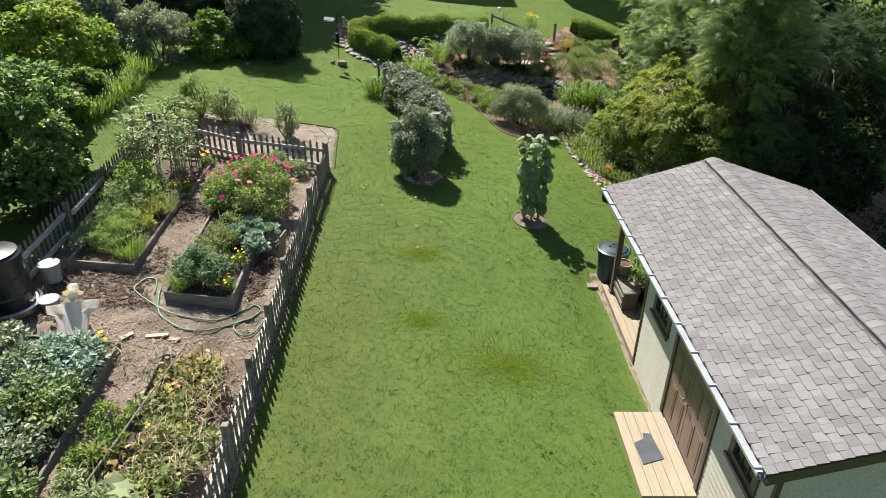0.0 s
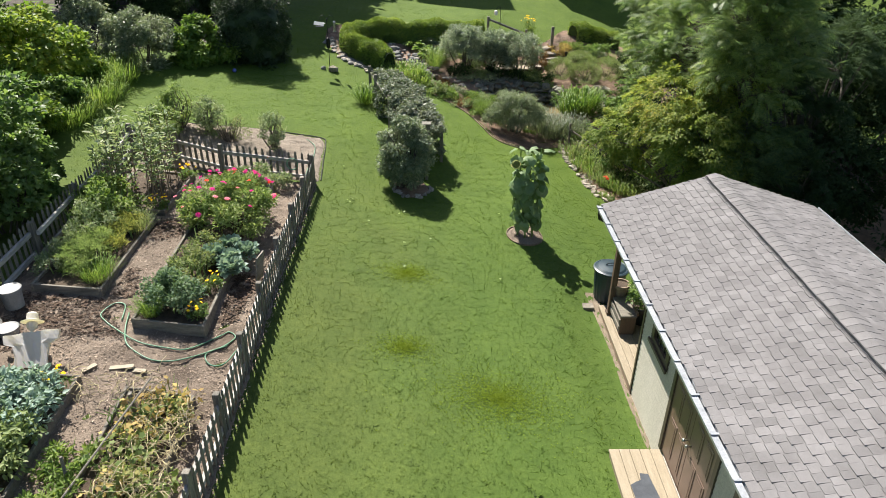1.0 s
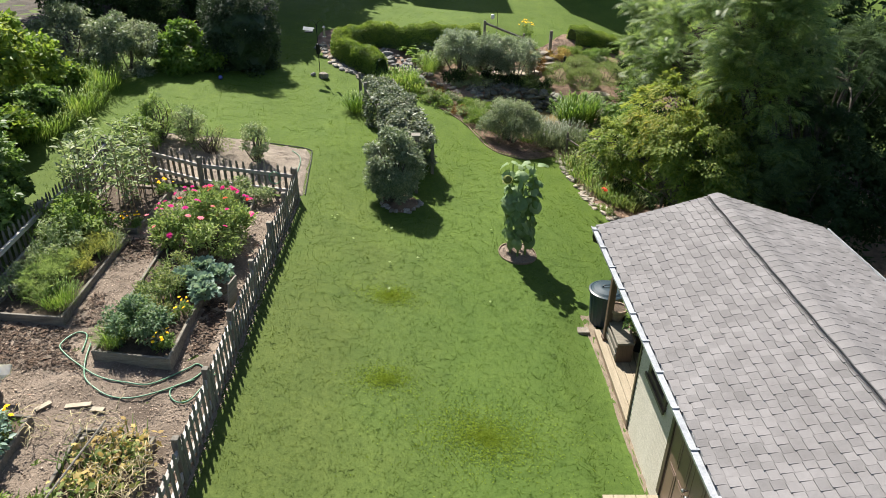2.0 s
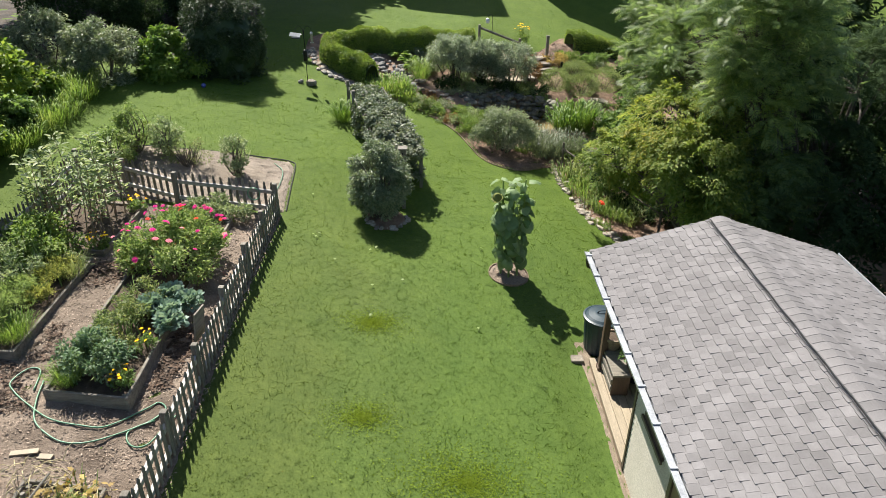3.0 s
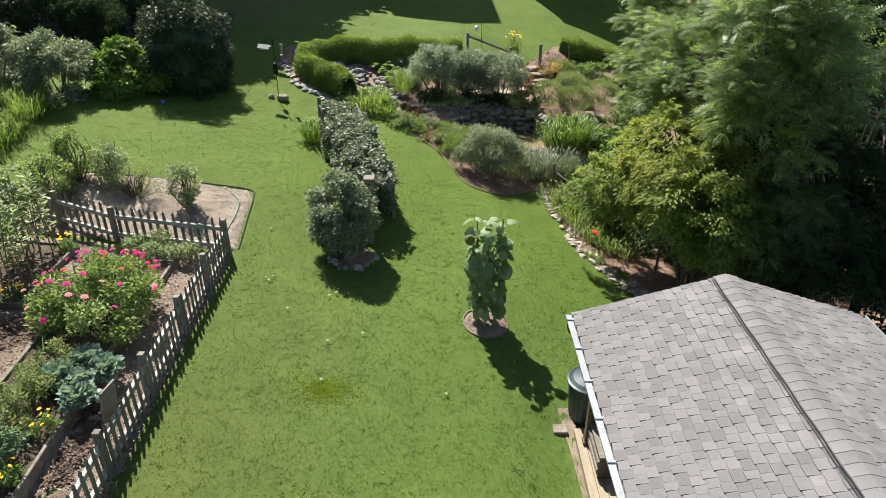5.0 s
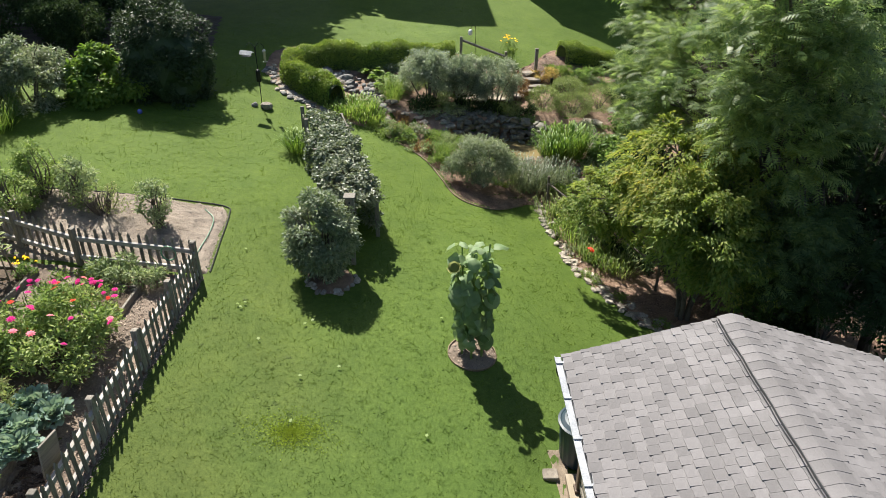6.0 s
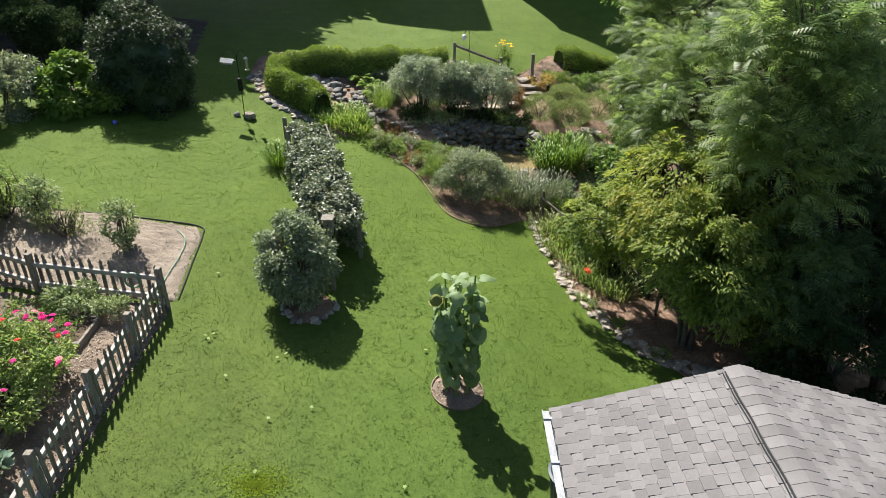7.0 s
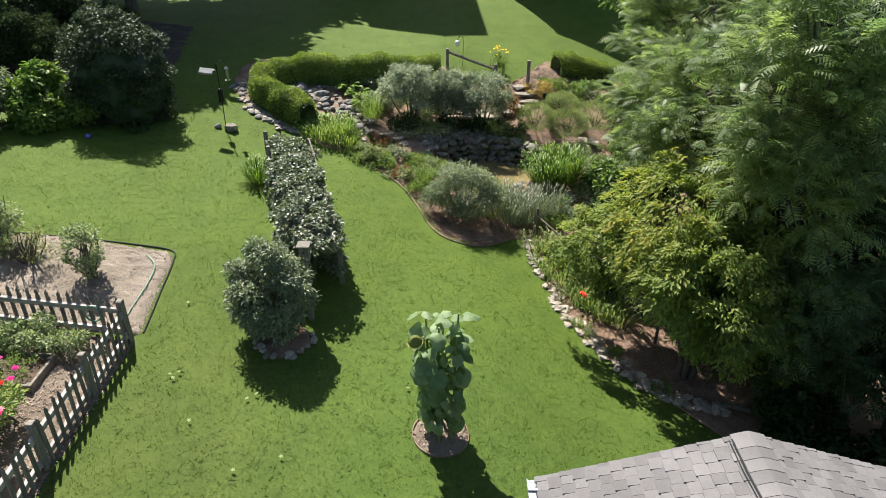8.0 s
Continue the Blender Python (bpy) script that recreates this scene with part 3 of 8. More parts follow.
def build_ground():
    xs, ys = spread_axis(-14, 16, 0.25, 500), spread_axis(-4, 44, 0.25, 500)
    gx, gy = np.meshgrid(xs, ys)
    gz = heights(gx, gy)
    far = np.maximum(0, gy - 44)
    gz = gz + np.minimum(far * 0.12, 6)
    idx = np.arange(gx.size).reshape(gx.shape)
    f = np.stack([idx[:-1, :-1], idx[:-1, 1:], idx[1:, 1:], idx[1:, :-1]], -1).reshape(-1, 4)
    ob = solid("ground", np.stack([gx, gy, gz], -1), [f], M["lawn"], smooth=True)
    return tagged(ob, "sloping mown green lawn with paler yellow patches", "lawn", kind="structure")


build_ground()

# mulched ground in the vegetable garden, with the blueberry bed behind it
GARDEN_L = [(-7.4, 2.0), (-7.3, 8), (-7.15, 12), (-7.35, 16.9)]
GARDEN_R = [(-2.62, 2.0), (-2.56, 8), (-2.48, 12), (-2.36, 16.9)]
ob, POLY_GARDEN = drape("garden_path", GARDEN_L, GARDEN_R, M["mulch"], 0.03, 110, 40)
tagged(ob, "grey-brown wood chip mulch between the vegetable beds", "mulch", kind="structure")
BERRY_L = [(-7.25, 16.92), (-7.3, 18.3), (-7.0, 19.35), (-4.7, 19.32)]
BERRY_R = [(-2.36, 16.86), (-2.42, 18.0), (-2.46, 18.9), (-2.64, 19.2)]
ob, POLY_BERRY = drape("berry_bed", BERRY_L, BERRY_R, M["pale_mulch"], 0.035, 50, 40)
tagged(ob, "sandy brown mulched bed with a dark edging", "mulch", kind="structure")

# reddish bark bed at the foot of the trees
EDGE_R = [(4.90, 22.3), (4.96, 21.3), (5.25, 20.0), (5.36, 19.2), (5.86, 18.25), (6.42, 17.36), (7.0, 16.85), (7.9, 16.6)]
ob, POLY_BARK = drape("bark_bed", EDGE_R, [(16, 30), (16, 27), (16, 24), (16, 21), (16, 19), (16, 16), (15.5, 10), (9.5, 8.0)], M["bark"], 0.03, 70, 40)
tagged(ob, "reddish bark mulch under the trees", "mulch", kind="structure")

# bed round the pond
POND_F = [(-3.65, 28.9), (-3.5, 28.05), (-3.1, 27.3), (-2.65, 26.7), (-2.0, 26.1), (-1.3, 25.7), (-0.5, 25.3), (0.0, 25.05), (0.66, 24.8), (1.46, 24.18), (1.93, 23.61), (2.31, 22.68), (2.6, 21.9), (3.06, 21.45), (3.74, 21.4), (4.48, 21.98), (4.90, 22.2)]
POND_B = [(-3.7, 29.6), (-3.3, 30.4), (-2.2, 30.8), (-0.6, 30.8), (1.0, 31.0), (2.6, 31.2), (4.0, 31.1), (5.4, 31.0), (6.4, 32.2), (8.5, 34), (16, 31)]
ob, POLY_POND = drape("pond_bed", POND_F, POND_B, M["bark"], 0.03, 90, 60, 0.02)
tagged(ob, "dark mulched soil of the pond garden", "soil", kind="structure")

ob, _ = drape("bare_soil", [(3.86, 8.65), (3.84, 10.0), (3.88, 11.4), (3.84, 12.6), (3.72, 13.3)], [(3.98, 8.65), (4.0, 10.2), (4.02, 11.4), (4.05, 12.6), (4.2, 13.4)], M["trodden"], 0.015, 40, 8)
tagged(ob, "strip of bare trodden soil along the shed", "soil", kind="structure")


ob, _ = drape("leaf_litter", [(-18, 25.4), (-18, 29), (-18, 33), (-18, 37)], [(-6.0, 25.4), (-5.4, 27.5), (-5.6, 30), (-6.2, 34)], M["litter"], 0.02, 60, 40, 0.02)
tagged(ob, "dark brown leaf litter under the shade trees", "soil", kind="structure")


def pool(name, x, y, rx, ry, z, label):
    bm = bmesh.new()
    n = 40
    ring = [bm.verts.new((x + rx * math.cos(a) * (1 + 0.12 * math.sin(3 * a)), y + ry * math.sin(a) * (1 + 0.1 * math.cos(2 * a)), z)) for a in np.linspace(0, 2 * math.pi, n, endpoint=False)]
    bm.faces.new(ring)
    return tagged(part(name, bm, M["water"]), label, "water", kind="structure")


pool("pond_water", 4.3, 26.2, 1.64, 1.15, 0.25, "still brown water in the garden pond")
pool("stream_water", 1.2, 26.15, 0.5, 0.40, 1.05, "dark water in the upper pool")


# ---------------- grass ----------------
LAWN = [(-2.64, 2.0), (-2.58, 8), (-2.5, 12), (-2.3, 16.8), (-2.36, 18.0), (-2.4, 18.95), (-2.6, 19.3), (-3.36, 19.4), (-4.67, 19.42), (-6.5, 19.56), (-7.1, 19.48), (-7.4, 18.4), (-7.4, 16.9), (-8.5, 15.6), (-9.0, 19.4), (-9.3, 23.5), (-6.5, 24.0), (-5.8, 40), (12, 42),
        (11, 34.5), (8.5, 34.1), (6.4, 32.3), (5.4, 31.1), (4.0, 31.2), (2.6, 31.3), (-0.6, 30.9), (-2.2, 30.9), (-3.3, 30.5), (-3.7, 29.6), (-3.65, 28.9), (-3.5, 28.05), (-3.1, 27.3), (-2.65, 26.7), (-2.0, 26.1), (-1.3, 25.7), (-0.5, 25.3), (0.0, 25.05), (0.66, 24.8), (1.46, 24.18), (1.93, 23.61), (2.31, 22.68), (2.6, 21.9), (3.06, 21.45), (3.74, 21.4), (4.48, 21.98), (4.88, 22.2), (4.94, 21.3), (5.23, 20.0), (5.36, 19.2), (5.86, 18.25), (6.42, 17.36), (7.0, 16.8), (7.9, 16.5), (8.2, 13.5), (3.8, 13.4), (3.9, 12.6), (3.9, 8.5), (3.86, 6.6), (3.80, 2.0)]


def build_grass():
    rng = np.random.default_rng(5)
    tufts, per = 110000, 5
    y = 2.0 + 40 * rng.beta(1.05, 2.3, tufts)
    x = rng.uniform(-9.2, 12, tufts)
    size = rng.gamma(3.0, 0.33, tufts)
    k = np.repeat(np.arange(tufts), per)
    x, y = x[k] + rng.normal(0, 0.03, len(k)) * (0.6 + 0.05 * y[k]), y[k] + rng.normal(0, 0.03, len(k)) * (0.6 + 0.05 * y[k])
    size = size[k]
    keep = inside(LAWN, x, y)
    keep &= ~(((x - 2.71) ** 2 + (y - 15.2) ** 2) < 0.42 ** 2)
    keep &= ~((x > 3.05) & (x < 3.95) & (y > 6.75) & (y < 8.5))
    keep &= ~(((x + 0.05) ** 2 + (y - 17.15) ** 2) < 0.5 ** 2)
    x, y, size = x[keep], y[keep], size[keep]
    n = len(x)
    P = np.stack([x, y, heights(x, y) - 0.005], 1)
    D = unit(np.concatenate([rng.normal(0, 0.7, (n, 2)), np.full((n, 1), 0.75)], 1))
    N = unit(rng.normal(size=(n, 3)))
    ln = rng.uniform(0.018, 0.042, n) * (1 + 0.008 * (y - 6)) * (0.6 + 0.4 * np.clip(size, 0.3, 2))
    return tagged(leaf_cloud("grass", P, D, N, ln, ln * rng.uniform(0.2, 0.38, n), "tri", M["grass"]), "short mown green grass blades of the lawn", "grass", kind="stuff")


build_grass()


def build_tufts():
    """Coarser rosettes of clover and crabgrass that stand out of the mown turf."""
    rng = np.random.default_rng(15)
    clumps, per = 3000, 7
    y = 3.0 + 18 * rng.beta(1.0, 1.5, clumps)
    x = rng.uniform(-2.6, 4.6, clumps) + np.clip(y - 14, 0, 6) * rng.uniform(-0.1, 0.4, clumps)
    thick = 0.4 * np.sin(3.7 * x + 1.6 * y) * np.sin(2.1 * y - 2.8 * x + 1) + 0.4 * np.clip(x / 2, -1, 1)
    keep = inside(LAWN, x, y) & (rng.uniform(-1.9, 1.0, clumps) < thick)
    keep &= ((x - 2.71) ** 2 + (y - 15.2) ** 2 > 0.5 ** 2) & ((x + 0.05) ** 2 + (y - 17.15) ** 2 > 0.6 ** 2) & ~((x > 3.0) & (x < 3.95) & (y > 6.7) & (y < 8.55))
    x, y = x[keep], y[keep]
    r = rng.gamma(6.0, 0.0037, len(x)) * (1 + 0.02 * (y - 5))
    k = np.repeat(np.arange(len(x)), per)
    n = len(k)
    a, q = rng.uniform(0, 2 * math.pi, n), np.sqrt(rng.uniform(0, 1, n))
    px, py = x[k] + r[k] * q * np.cos(a), y[k] + r[k] * q * np.sin(a)
    P = np.stack([px, py, heights(px, py) + 0.005 + 0.12 * r[k] * (1 - q * q)], 1)
    D = np.stack([np.cos(a), np.sin(a), rng.uniform(-0.1, 0.3, n)], 1)
    N = unit(np.stack([0.5 * q * np.cos(a), 0.5 * q * np.sin(a), np.ones(n)], 1) + rng.normal(0, 0.3, (n, 3)))
    ln = r[k] * rng.uniform(0.7, 1.3, n)
    return tagged(leaf_cloud("turf_tufts", P, D, N, ln, ln * rng.uniform(0.3, 0.55, n), "tri", M["grass"]), "coarser green tufts of clover and crabgrass in the lawn", "grass", kind="stuff")


build_tufts()


def scatter_chips(name, poly, box_, n, material, label, seed, size=(0.02, 0.07), rise=0.036):
    rng = np.random.default_rng(seed)
    x, y = rng.uniform(box_[0], box_[1], n), rng.uniform(box_[2], box_[3], n)
    k = inside(poly, x, y)
    x, y = x[k], y[k]
    n = len(x)
    a = rng.uniform(0, 2 * math.pi, n)
    D = np.stack([np.cos(a), np.sin(a), rng.normal(0, 0.14, n)], 1)
    N = unit(rng.normal(0, 0.22, (n, 3)) + (0, 0, 1))
    ln = rng.uniform(*size, n)
    P = np.stack([x, y, heights(x, y) + rise + rng.uniform(0, 0.012, n)], 1)
    tagged(leaf_cloud(name, P, D, N, ln, ln * rng.uniform(0.25, 0.6, n), "leaf", material), label, "mulch", kind="stuff")


scatter_chips("wood_chips", POLY_GARDEN, (-7.4, -2.4, 4, 16.7), 60000, M["chips"], "loose grey-brown wood chips on the garden path", 3, (0.015, 0.05))
for spot, count in (([(-6.75, 11.05), (-5.47, 11.06), (-4.9, 10.92), (-5.16, 10.66), (-4.71, 10.1), (-5.7, 10.05), (-6.6, 10.4)], 2600), ([(-3.19, 12.32), (-2.92, 12.22), (-2.95, 11.86), (-3.03, 11.5), (-3.12, 10.86), (-3.36, 10.74), (-3.40, 11.49), (-3.34, 12.2)], 1600), ([(-5.5, 13.75), (-5.35, 14.12), (-4.95, 14.07), (-4.73, 13.32), (-5.23, 13.1)], 900), ([(-5.3, 12.1), (-5.1, 12.0), (-4.88, 11.14), (-5.3, 11.1)], 420), ([(-7.2, 10.3), (-6.5, 10.4), (-5.9, 9.6), (-7.2, 9.4)], 1100)):
    xs, ys = [p[0] for p in spot], [p[1] for p in spot]
    scatter_chips("bark_chips", spot, (min(xs), max(xs), min(ys), max(ys)), count, M["dark_chips"], "dark red-brown bark pieces strewn on the garden path", 9 + count, (0.03, 0.10), 0.04)
scatter_chips("bark_chips", POLY_BARK, (4.8, 9.5, 15.5, 23), 30000, M["bark_chips"], "loose reddish bark chips of the mulch", 4)
scatter_chips("pond_bed_chips", POLY_POND, (1.0, 5.2, 21.2, 25.2), 14000, M["bark_chips"], "loose reddish bark chips in the pond bed", 7)
scatter_chips("bank_chips", POLY_POND, (5.6, 8.2, 30.4, 32.6), 6000, M["chips"], "pale loose wood chips on the bank by the lone post", 8)
scatter_chips("bed_chips", POLY_BERRY, (-7.2, -2.3, 16.9, 19.6), 15000, M["chips"], "loose grey-brown chips on the berry bed", 6, (0.012, 0.04))


def clover(x, y, r, n, seed):
    """A patch of yellowish clover in the lawn."""
    rng = np.random.default_rng(seed)
    a, q = rng.uniform(0, 2 * math.pi, n), np.abs(rng.normal(0, 0.5, n)) * r
    px, py = x + 1.5 * q * np.cos(a), y + q * np.sin(a)
    P = np.stack([px, py, heights(px, py) + rng.uniform(0.005, 0.03, n)], 1)
    b = rng.uniform(0, 2 * math.pi, n)
    D = np.stack([np.cos(b), np.sin(b), rng.uniform(0.1, 0.9, n)], 1)
    N = unit(rng.normal(0, 0.4, (n, 3)) + (0, 0, 1))
    ln = rng.uniform(0.018, 0.04, n)
    tagged(leaf_cloud("clover_patch", P, D, N, ln, ln * 0.55, "leaf", L["clover"]), "yellowish low clover patch in the lawn", "clover", kind="stuff")


clover(1.5, 9.5, 1.0, 5000, 1)
clover(-0.1, 13.0, 0.45, 2400, 2)
clover(-0.1, 10.6, 0.45, 2000, 3)

# ---------------- shed ----------------
SHED = thing("garden_shed", "cream vinyl-sided garden shed with grey shingle roof and brown trim", "shed", (3.663, 12.43, 0.0), rz=-1.2)
RUN, RISE, LONG = 2.03, 0.64, 7.39
EAVE, RIDGE = 2.60, 3.24
SLOPE = math.hypot(RUN, RISE)
TILT_A = math.atan2(RISE, RUN)
WW, WE, WN, WS = 0.36, 3.70, -2.27, -7.12      # wall planes: west, east, porch side, near gable
OPEN = [(-5.60, -3.86, 0.26, 2.32), (-3.56, -2.73, 1.48, 2.32), (-6.82, -6.06, 1.52, 2.34)]   # door, two windows on the west wall (y0, y1, z0, z1)


def siding_wall(name, along, fixed, a0, a1, z0, z1, gaps, face, top=None):
    """A wall of lapped boards with openings. along: 'y' or 'x'; face: +1 or -1, its outer side; top(a): the upper limit at a."""
    w = new(name)
    w.parent = SHED
    bm = bmesh.new()
    th = 0.09
    core = fixed - face * (0.014 + th / 2)
    cuts = sorted({a0, a1, *(g[0] for g in gaps), *(g[1] for g in gaps)})
    for p, q in zip(cuts, cuts[1:]):
        mid = (p + q) / 2
        spans = [(z0, z1)]
        for g0, g1, h0, h1 in gaps:
            if g0 <= mid <= g1:
                spans = [(z0, h0), (h1, z1)]
        for s0, s1 in spans:
            if s1 - s0 > 0.01:
                if along == "y":
                    box(bm, core - th / 2, core + th / 2, p, q, s0, s1)
                elif top is None or s1 < z1:
                    box(bm, p, q, core - th / 2, core + th / 2, s0, s1)
                else:
                    n = max(1, round((q - p) / 0.2))
                    for k in range(n):
                        a, b = p + (q - p) * k / n, p + (q - p) * (k + 1) / n
                        box(bm, a, b, core - th / 2, core + th / 2, s0, min(s1, top(a), top(b)))
    part("wall_core", bm, M["siding"], w)
    step = 0.112
    z = z0
    while z < z1 - 0.02:
        h = min(step, z1 - z)
        runs = [(a0, a1)]
        for g0, g1, h0, h1 in gaps:
            if h0 - 0.03 < z + h / 2 < h1 + 0.03:
                runs = [r for s0, s1 in runs for r in ((s0, min(s1, g0)), (max(s0, g1), s1)) if r[1] - r[0] > 0.02]
        for s0, s1 in runs:
            if top is not None:
                while s0 < s1 and top(s0) < z + h:
                    s0 += 0.05
                while s1 > s0 and top(s1) < z + h:
                    s1 -= 0.05
                if s1 - s0 < 0.1:
                    continue
            bm = bmesh.new()
            prof = [(-0.012, z - 0.004), (0.012, z - 0.002), (0.014, z + 0.006), (0.002, z + h), (-0.012, z + h)]
            ends = []
            for a in (s0, s1):
                ends.append([bm.verts.new((fixed + face * o, a, zz) if along == "y" else (a, fixed + face * o, zz)) for o, zz in prof])
            for k in range(5):
                bm.faces.new((ends[0][k], ends[0][(k + 1) % 5], ends[1][(k + 1) % 5], ends[1][k]))
            bm.faces.new(ends[0])
            bm.faces.new(ends[1])
            part("siding_board", bm, M["siding"], w)
        z += step
    return w


siding_wall("wall_west", "y", WW, WS, WN, -0.12, 2.56, OPEN, -1)
siding_wall("wall_east", "y", WE, WS, WN, -0.3, 2.56, [], 1)
roof_under = lambda a: EAVE + RISE * (1 - abs(a - RUN) / RUN) - 0.06
siding_wall("wall_porch", "x", WN, WW, WE, 0.0, 3.1, [(1.4, 2.3, 0.12, 2.1)], 1, roof_under)
siding_wall("wall_gable", "x", WS, WW, WE, -0.2, 3.1, [], -1, roof_under)
part("porch_door", boxed(1.42, 2.28, WN - 0.05, WN - 0.01, 0.12, 2.08, 0.005), M["door"], SHED, "brown panelled back door")
bm = boxed(WW + 0.1, WE - 0.1, WS + 0.1, WN - 0.1, 0.0, 0.2)
part("shed_floor", bm, M["brown_wood"], SHED)
for cx, cy in ((WW, WS), (WW, WN), (WE, WS), (WE, WN)):
    part("corner_trim", boxed(cx - 0.03, cx + 0.03, cy - 0.03, cy + 0.03, -0.15, 2.52, 0.004), M["trim"], SHED)


def shed_window(y0, y1, z0, z1):
    w = new("window")
    w.parent = SHED
    f = 0.12
    for a, b, c, d in ((y0, y1, z0, z0 + f), (y0, y1, z1 - f, z1), (y0, y0 + f, z0 + f, z1 - f), (y1 - f, y1, z0 + f, z1 - f)):
        part("frame", boxed(WW - 0.035, WW + 0.03, a, b, c, d, 0.004), M["trim"], w)
    part("sill", boxed(WW - 0.07, WW - 0.036, y0 - 0.03, y1 + 0.03, z0 - 0.03, z0 + 0.03, 0.004), M["trim"], w)
    ym, zm = (y0 + y1) / 2, (z0 + z1) / 2
    for k in (0, 1):
        for j in (0, 1, 2):
            ya, yb = y0 + f + (y1 - y0 - 2 * f) * j / 3, y0 + f + (y1 - y0 - 2 * f) * (j + 1) / 3
            za, zb = (z0 + f, zm) if k == 0 else (zm, z1 - f)
            part("pane", boxed(WW + 0.008, WW + 0.014, ya + 0.012, yb - 0.012, za + 0.012, zb - 0.012), M["glass"], w)
    for j in (1, 2):
        ya = y0 + f + (y1 - y0 - 2 * f) * j / 3
        part("glazing_bar", boxed(WW - 0.004, WW + 0.02, ya - 0.011, ya + 0.011, z0 + f, z1 - f), M["trim"], w)
    part("glazing_bar", boxed(WW - 0.008, WW + 0.022, y0 + f, y1 - f, zm - 0.013, zm + 0.013), M["trim"], w)
    # Black sheet behind the panes paints the darkness of the room.
    part("inner_shade", boxed(WW + 0.09, WW + 0.10, y0, y1, z0, z1), M["black_plastic"], w)


shed_window(*OPEN[1])
shed_window(*OPEN[2])


def shed_doors():
    y0, y1, z0, z1 = OPEN[0]
    w = new("double_door")
    w.parent = SHED
    f = 0.09
    for a, b, c, d in ((y0, y0 + f, z0, z1), (y1 - f, y1, z0, z1), (y0 + f, y1 - f, z1 - f, z1)):
        part("door_frame", boxed(WW - 0.035, WW + 0.04, a, b, c, d, 0.004), M["trim"], w)
    ym = (y0 + y1) / 2
    for a, b, s in ((y0 + f + 0.003, ym - 0.004, 1), (ym + 0.004, y1 - f - 0.003, -1)):
        leaf = part("door_leaf", boxed(WW - 0.012, WW + 0.028, a, b, z0 + 0.02, z1 - f - 0.004, 0.003), M["door"], w)
        wd, ht = b - a, z1 - f - z0
        for r0, r1 in ((0.08, 0.40), (0.46, 0.72), (0.78, 0.93)):
            for c0, c1 in ((0.13, 0.46), (0.54, 0.87)):
                p0, p1 = a + wd * c0, a + wd * c1
                q0, q1 = z0 + ht * r0, z0 + ht * r1
                bm = boxed(WW - 0.021, WW - 0.011, p0, p1, q0, q1, 0.004)
                box(bm, WW - 0.026, WW - 0.0212, p0 + 0.045, p1 - 0.045, q0 + 0.045, q1 - 0.045, 0.002)
                part("door_panel", bm, M["door"], leaf)
        ky = ym - 0.06 if s > 0 else ym + 0.06
        bm = bmesh.new()
        bmesh.ops.create_uvsphere(bm, u_segments=12, v_segments=8, radius=0.03, matrix=Matrix.Translation((WW - 0.07, ky, z0 + 0.92)))
        tube(bm, [(WW - 0.012, ky, z0 + 0.92), (WW - 0.06, ky, z0 + 0.92)], 0.012, 8)
        part("door_knob", bm, M["steel"], leaf, "worn steel door knob", True)


shed_doors()

# roof deck, rakes and fascia
bm = bmesh.new()
for s in (1, -1):
    a = [(RUN - s * RUN, EAVE - 0.012), (RUN, RIDGE - 0.012), (RUN, RIDGE - 0.09), (RUN - s * RUN, EAVE - 0.09)]
    e = [[bm.verts.new((x, y, z)) for x, z in a] for y in (-LONG, 0)]
    for k in range(4):
        bm.faces.new((e[0][k], e[0][(k + 1) % 4], e[1][(k + 1) % 4], e[1][k]))
    bm.faces.new(e[0])
    bm.faces.new(e[1])
ROOF = part("roof", bm, M["felt"], SHED, "grey-brown laminated asphalt shingle roof")
for y in (-LONG - 0.022, 0.002):
    for s in (1, -1):
        bm = bmesh.new()
        a = [(RUN - s * RUN, EAVE - 0.015), (RUN, RIDGE - 0.015), (RUN, RIDGE - 0.16), (RUN - s * RUN, EAVE - 0.16)]
        e = [[bm.verts.new((x, yy, z)) for x, z in a] for yy in (y, y + 0.02)]
        for k in range(4):
            bm.faces.new((e[0][k], e[0][(k + 1) % 4], e[1][(k + 1) % 4], e[1][k]))
        bm.faces.new(e[0])
        bm.faces.new(e[1])
        part("rake_board", bm, M["trim"], ROOF)
part("fascia", boxed(0.0, 0.02, -LONG, 0, EAVE - 0.16, EAVE - 0.02), M["trim"], ROOF)
part("fascia", boxed(2 * RUN - 0.02, 2 * RUN, -LONG, 0, EAVE - 0.16, EAVE - 0.02), M["trim"], ROOF)
part("soffit", boxed(0.02, WW - 0.02, -LONG + 0.02, -0.02, EAVE - 0.13, EAVE - 0.115), M["siding"], ROOF)
part("soffit", boxed(WE + 0.02, 2 * RUN - 0.02, -LONG + 0.02, -0.02, EAVE - 0.13, EAVE - 0.115), M["siding"], ROOF)
part("porch_ceiling", boxed(WW, WE, WN + 0.02, -0.03, EAVE - 0.11, EAVE - 0.10), M["brown_wood"], SHED)


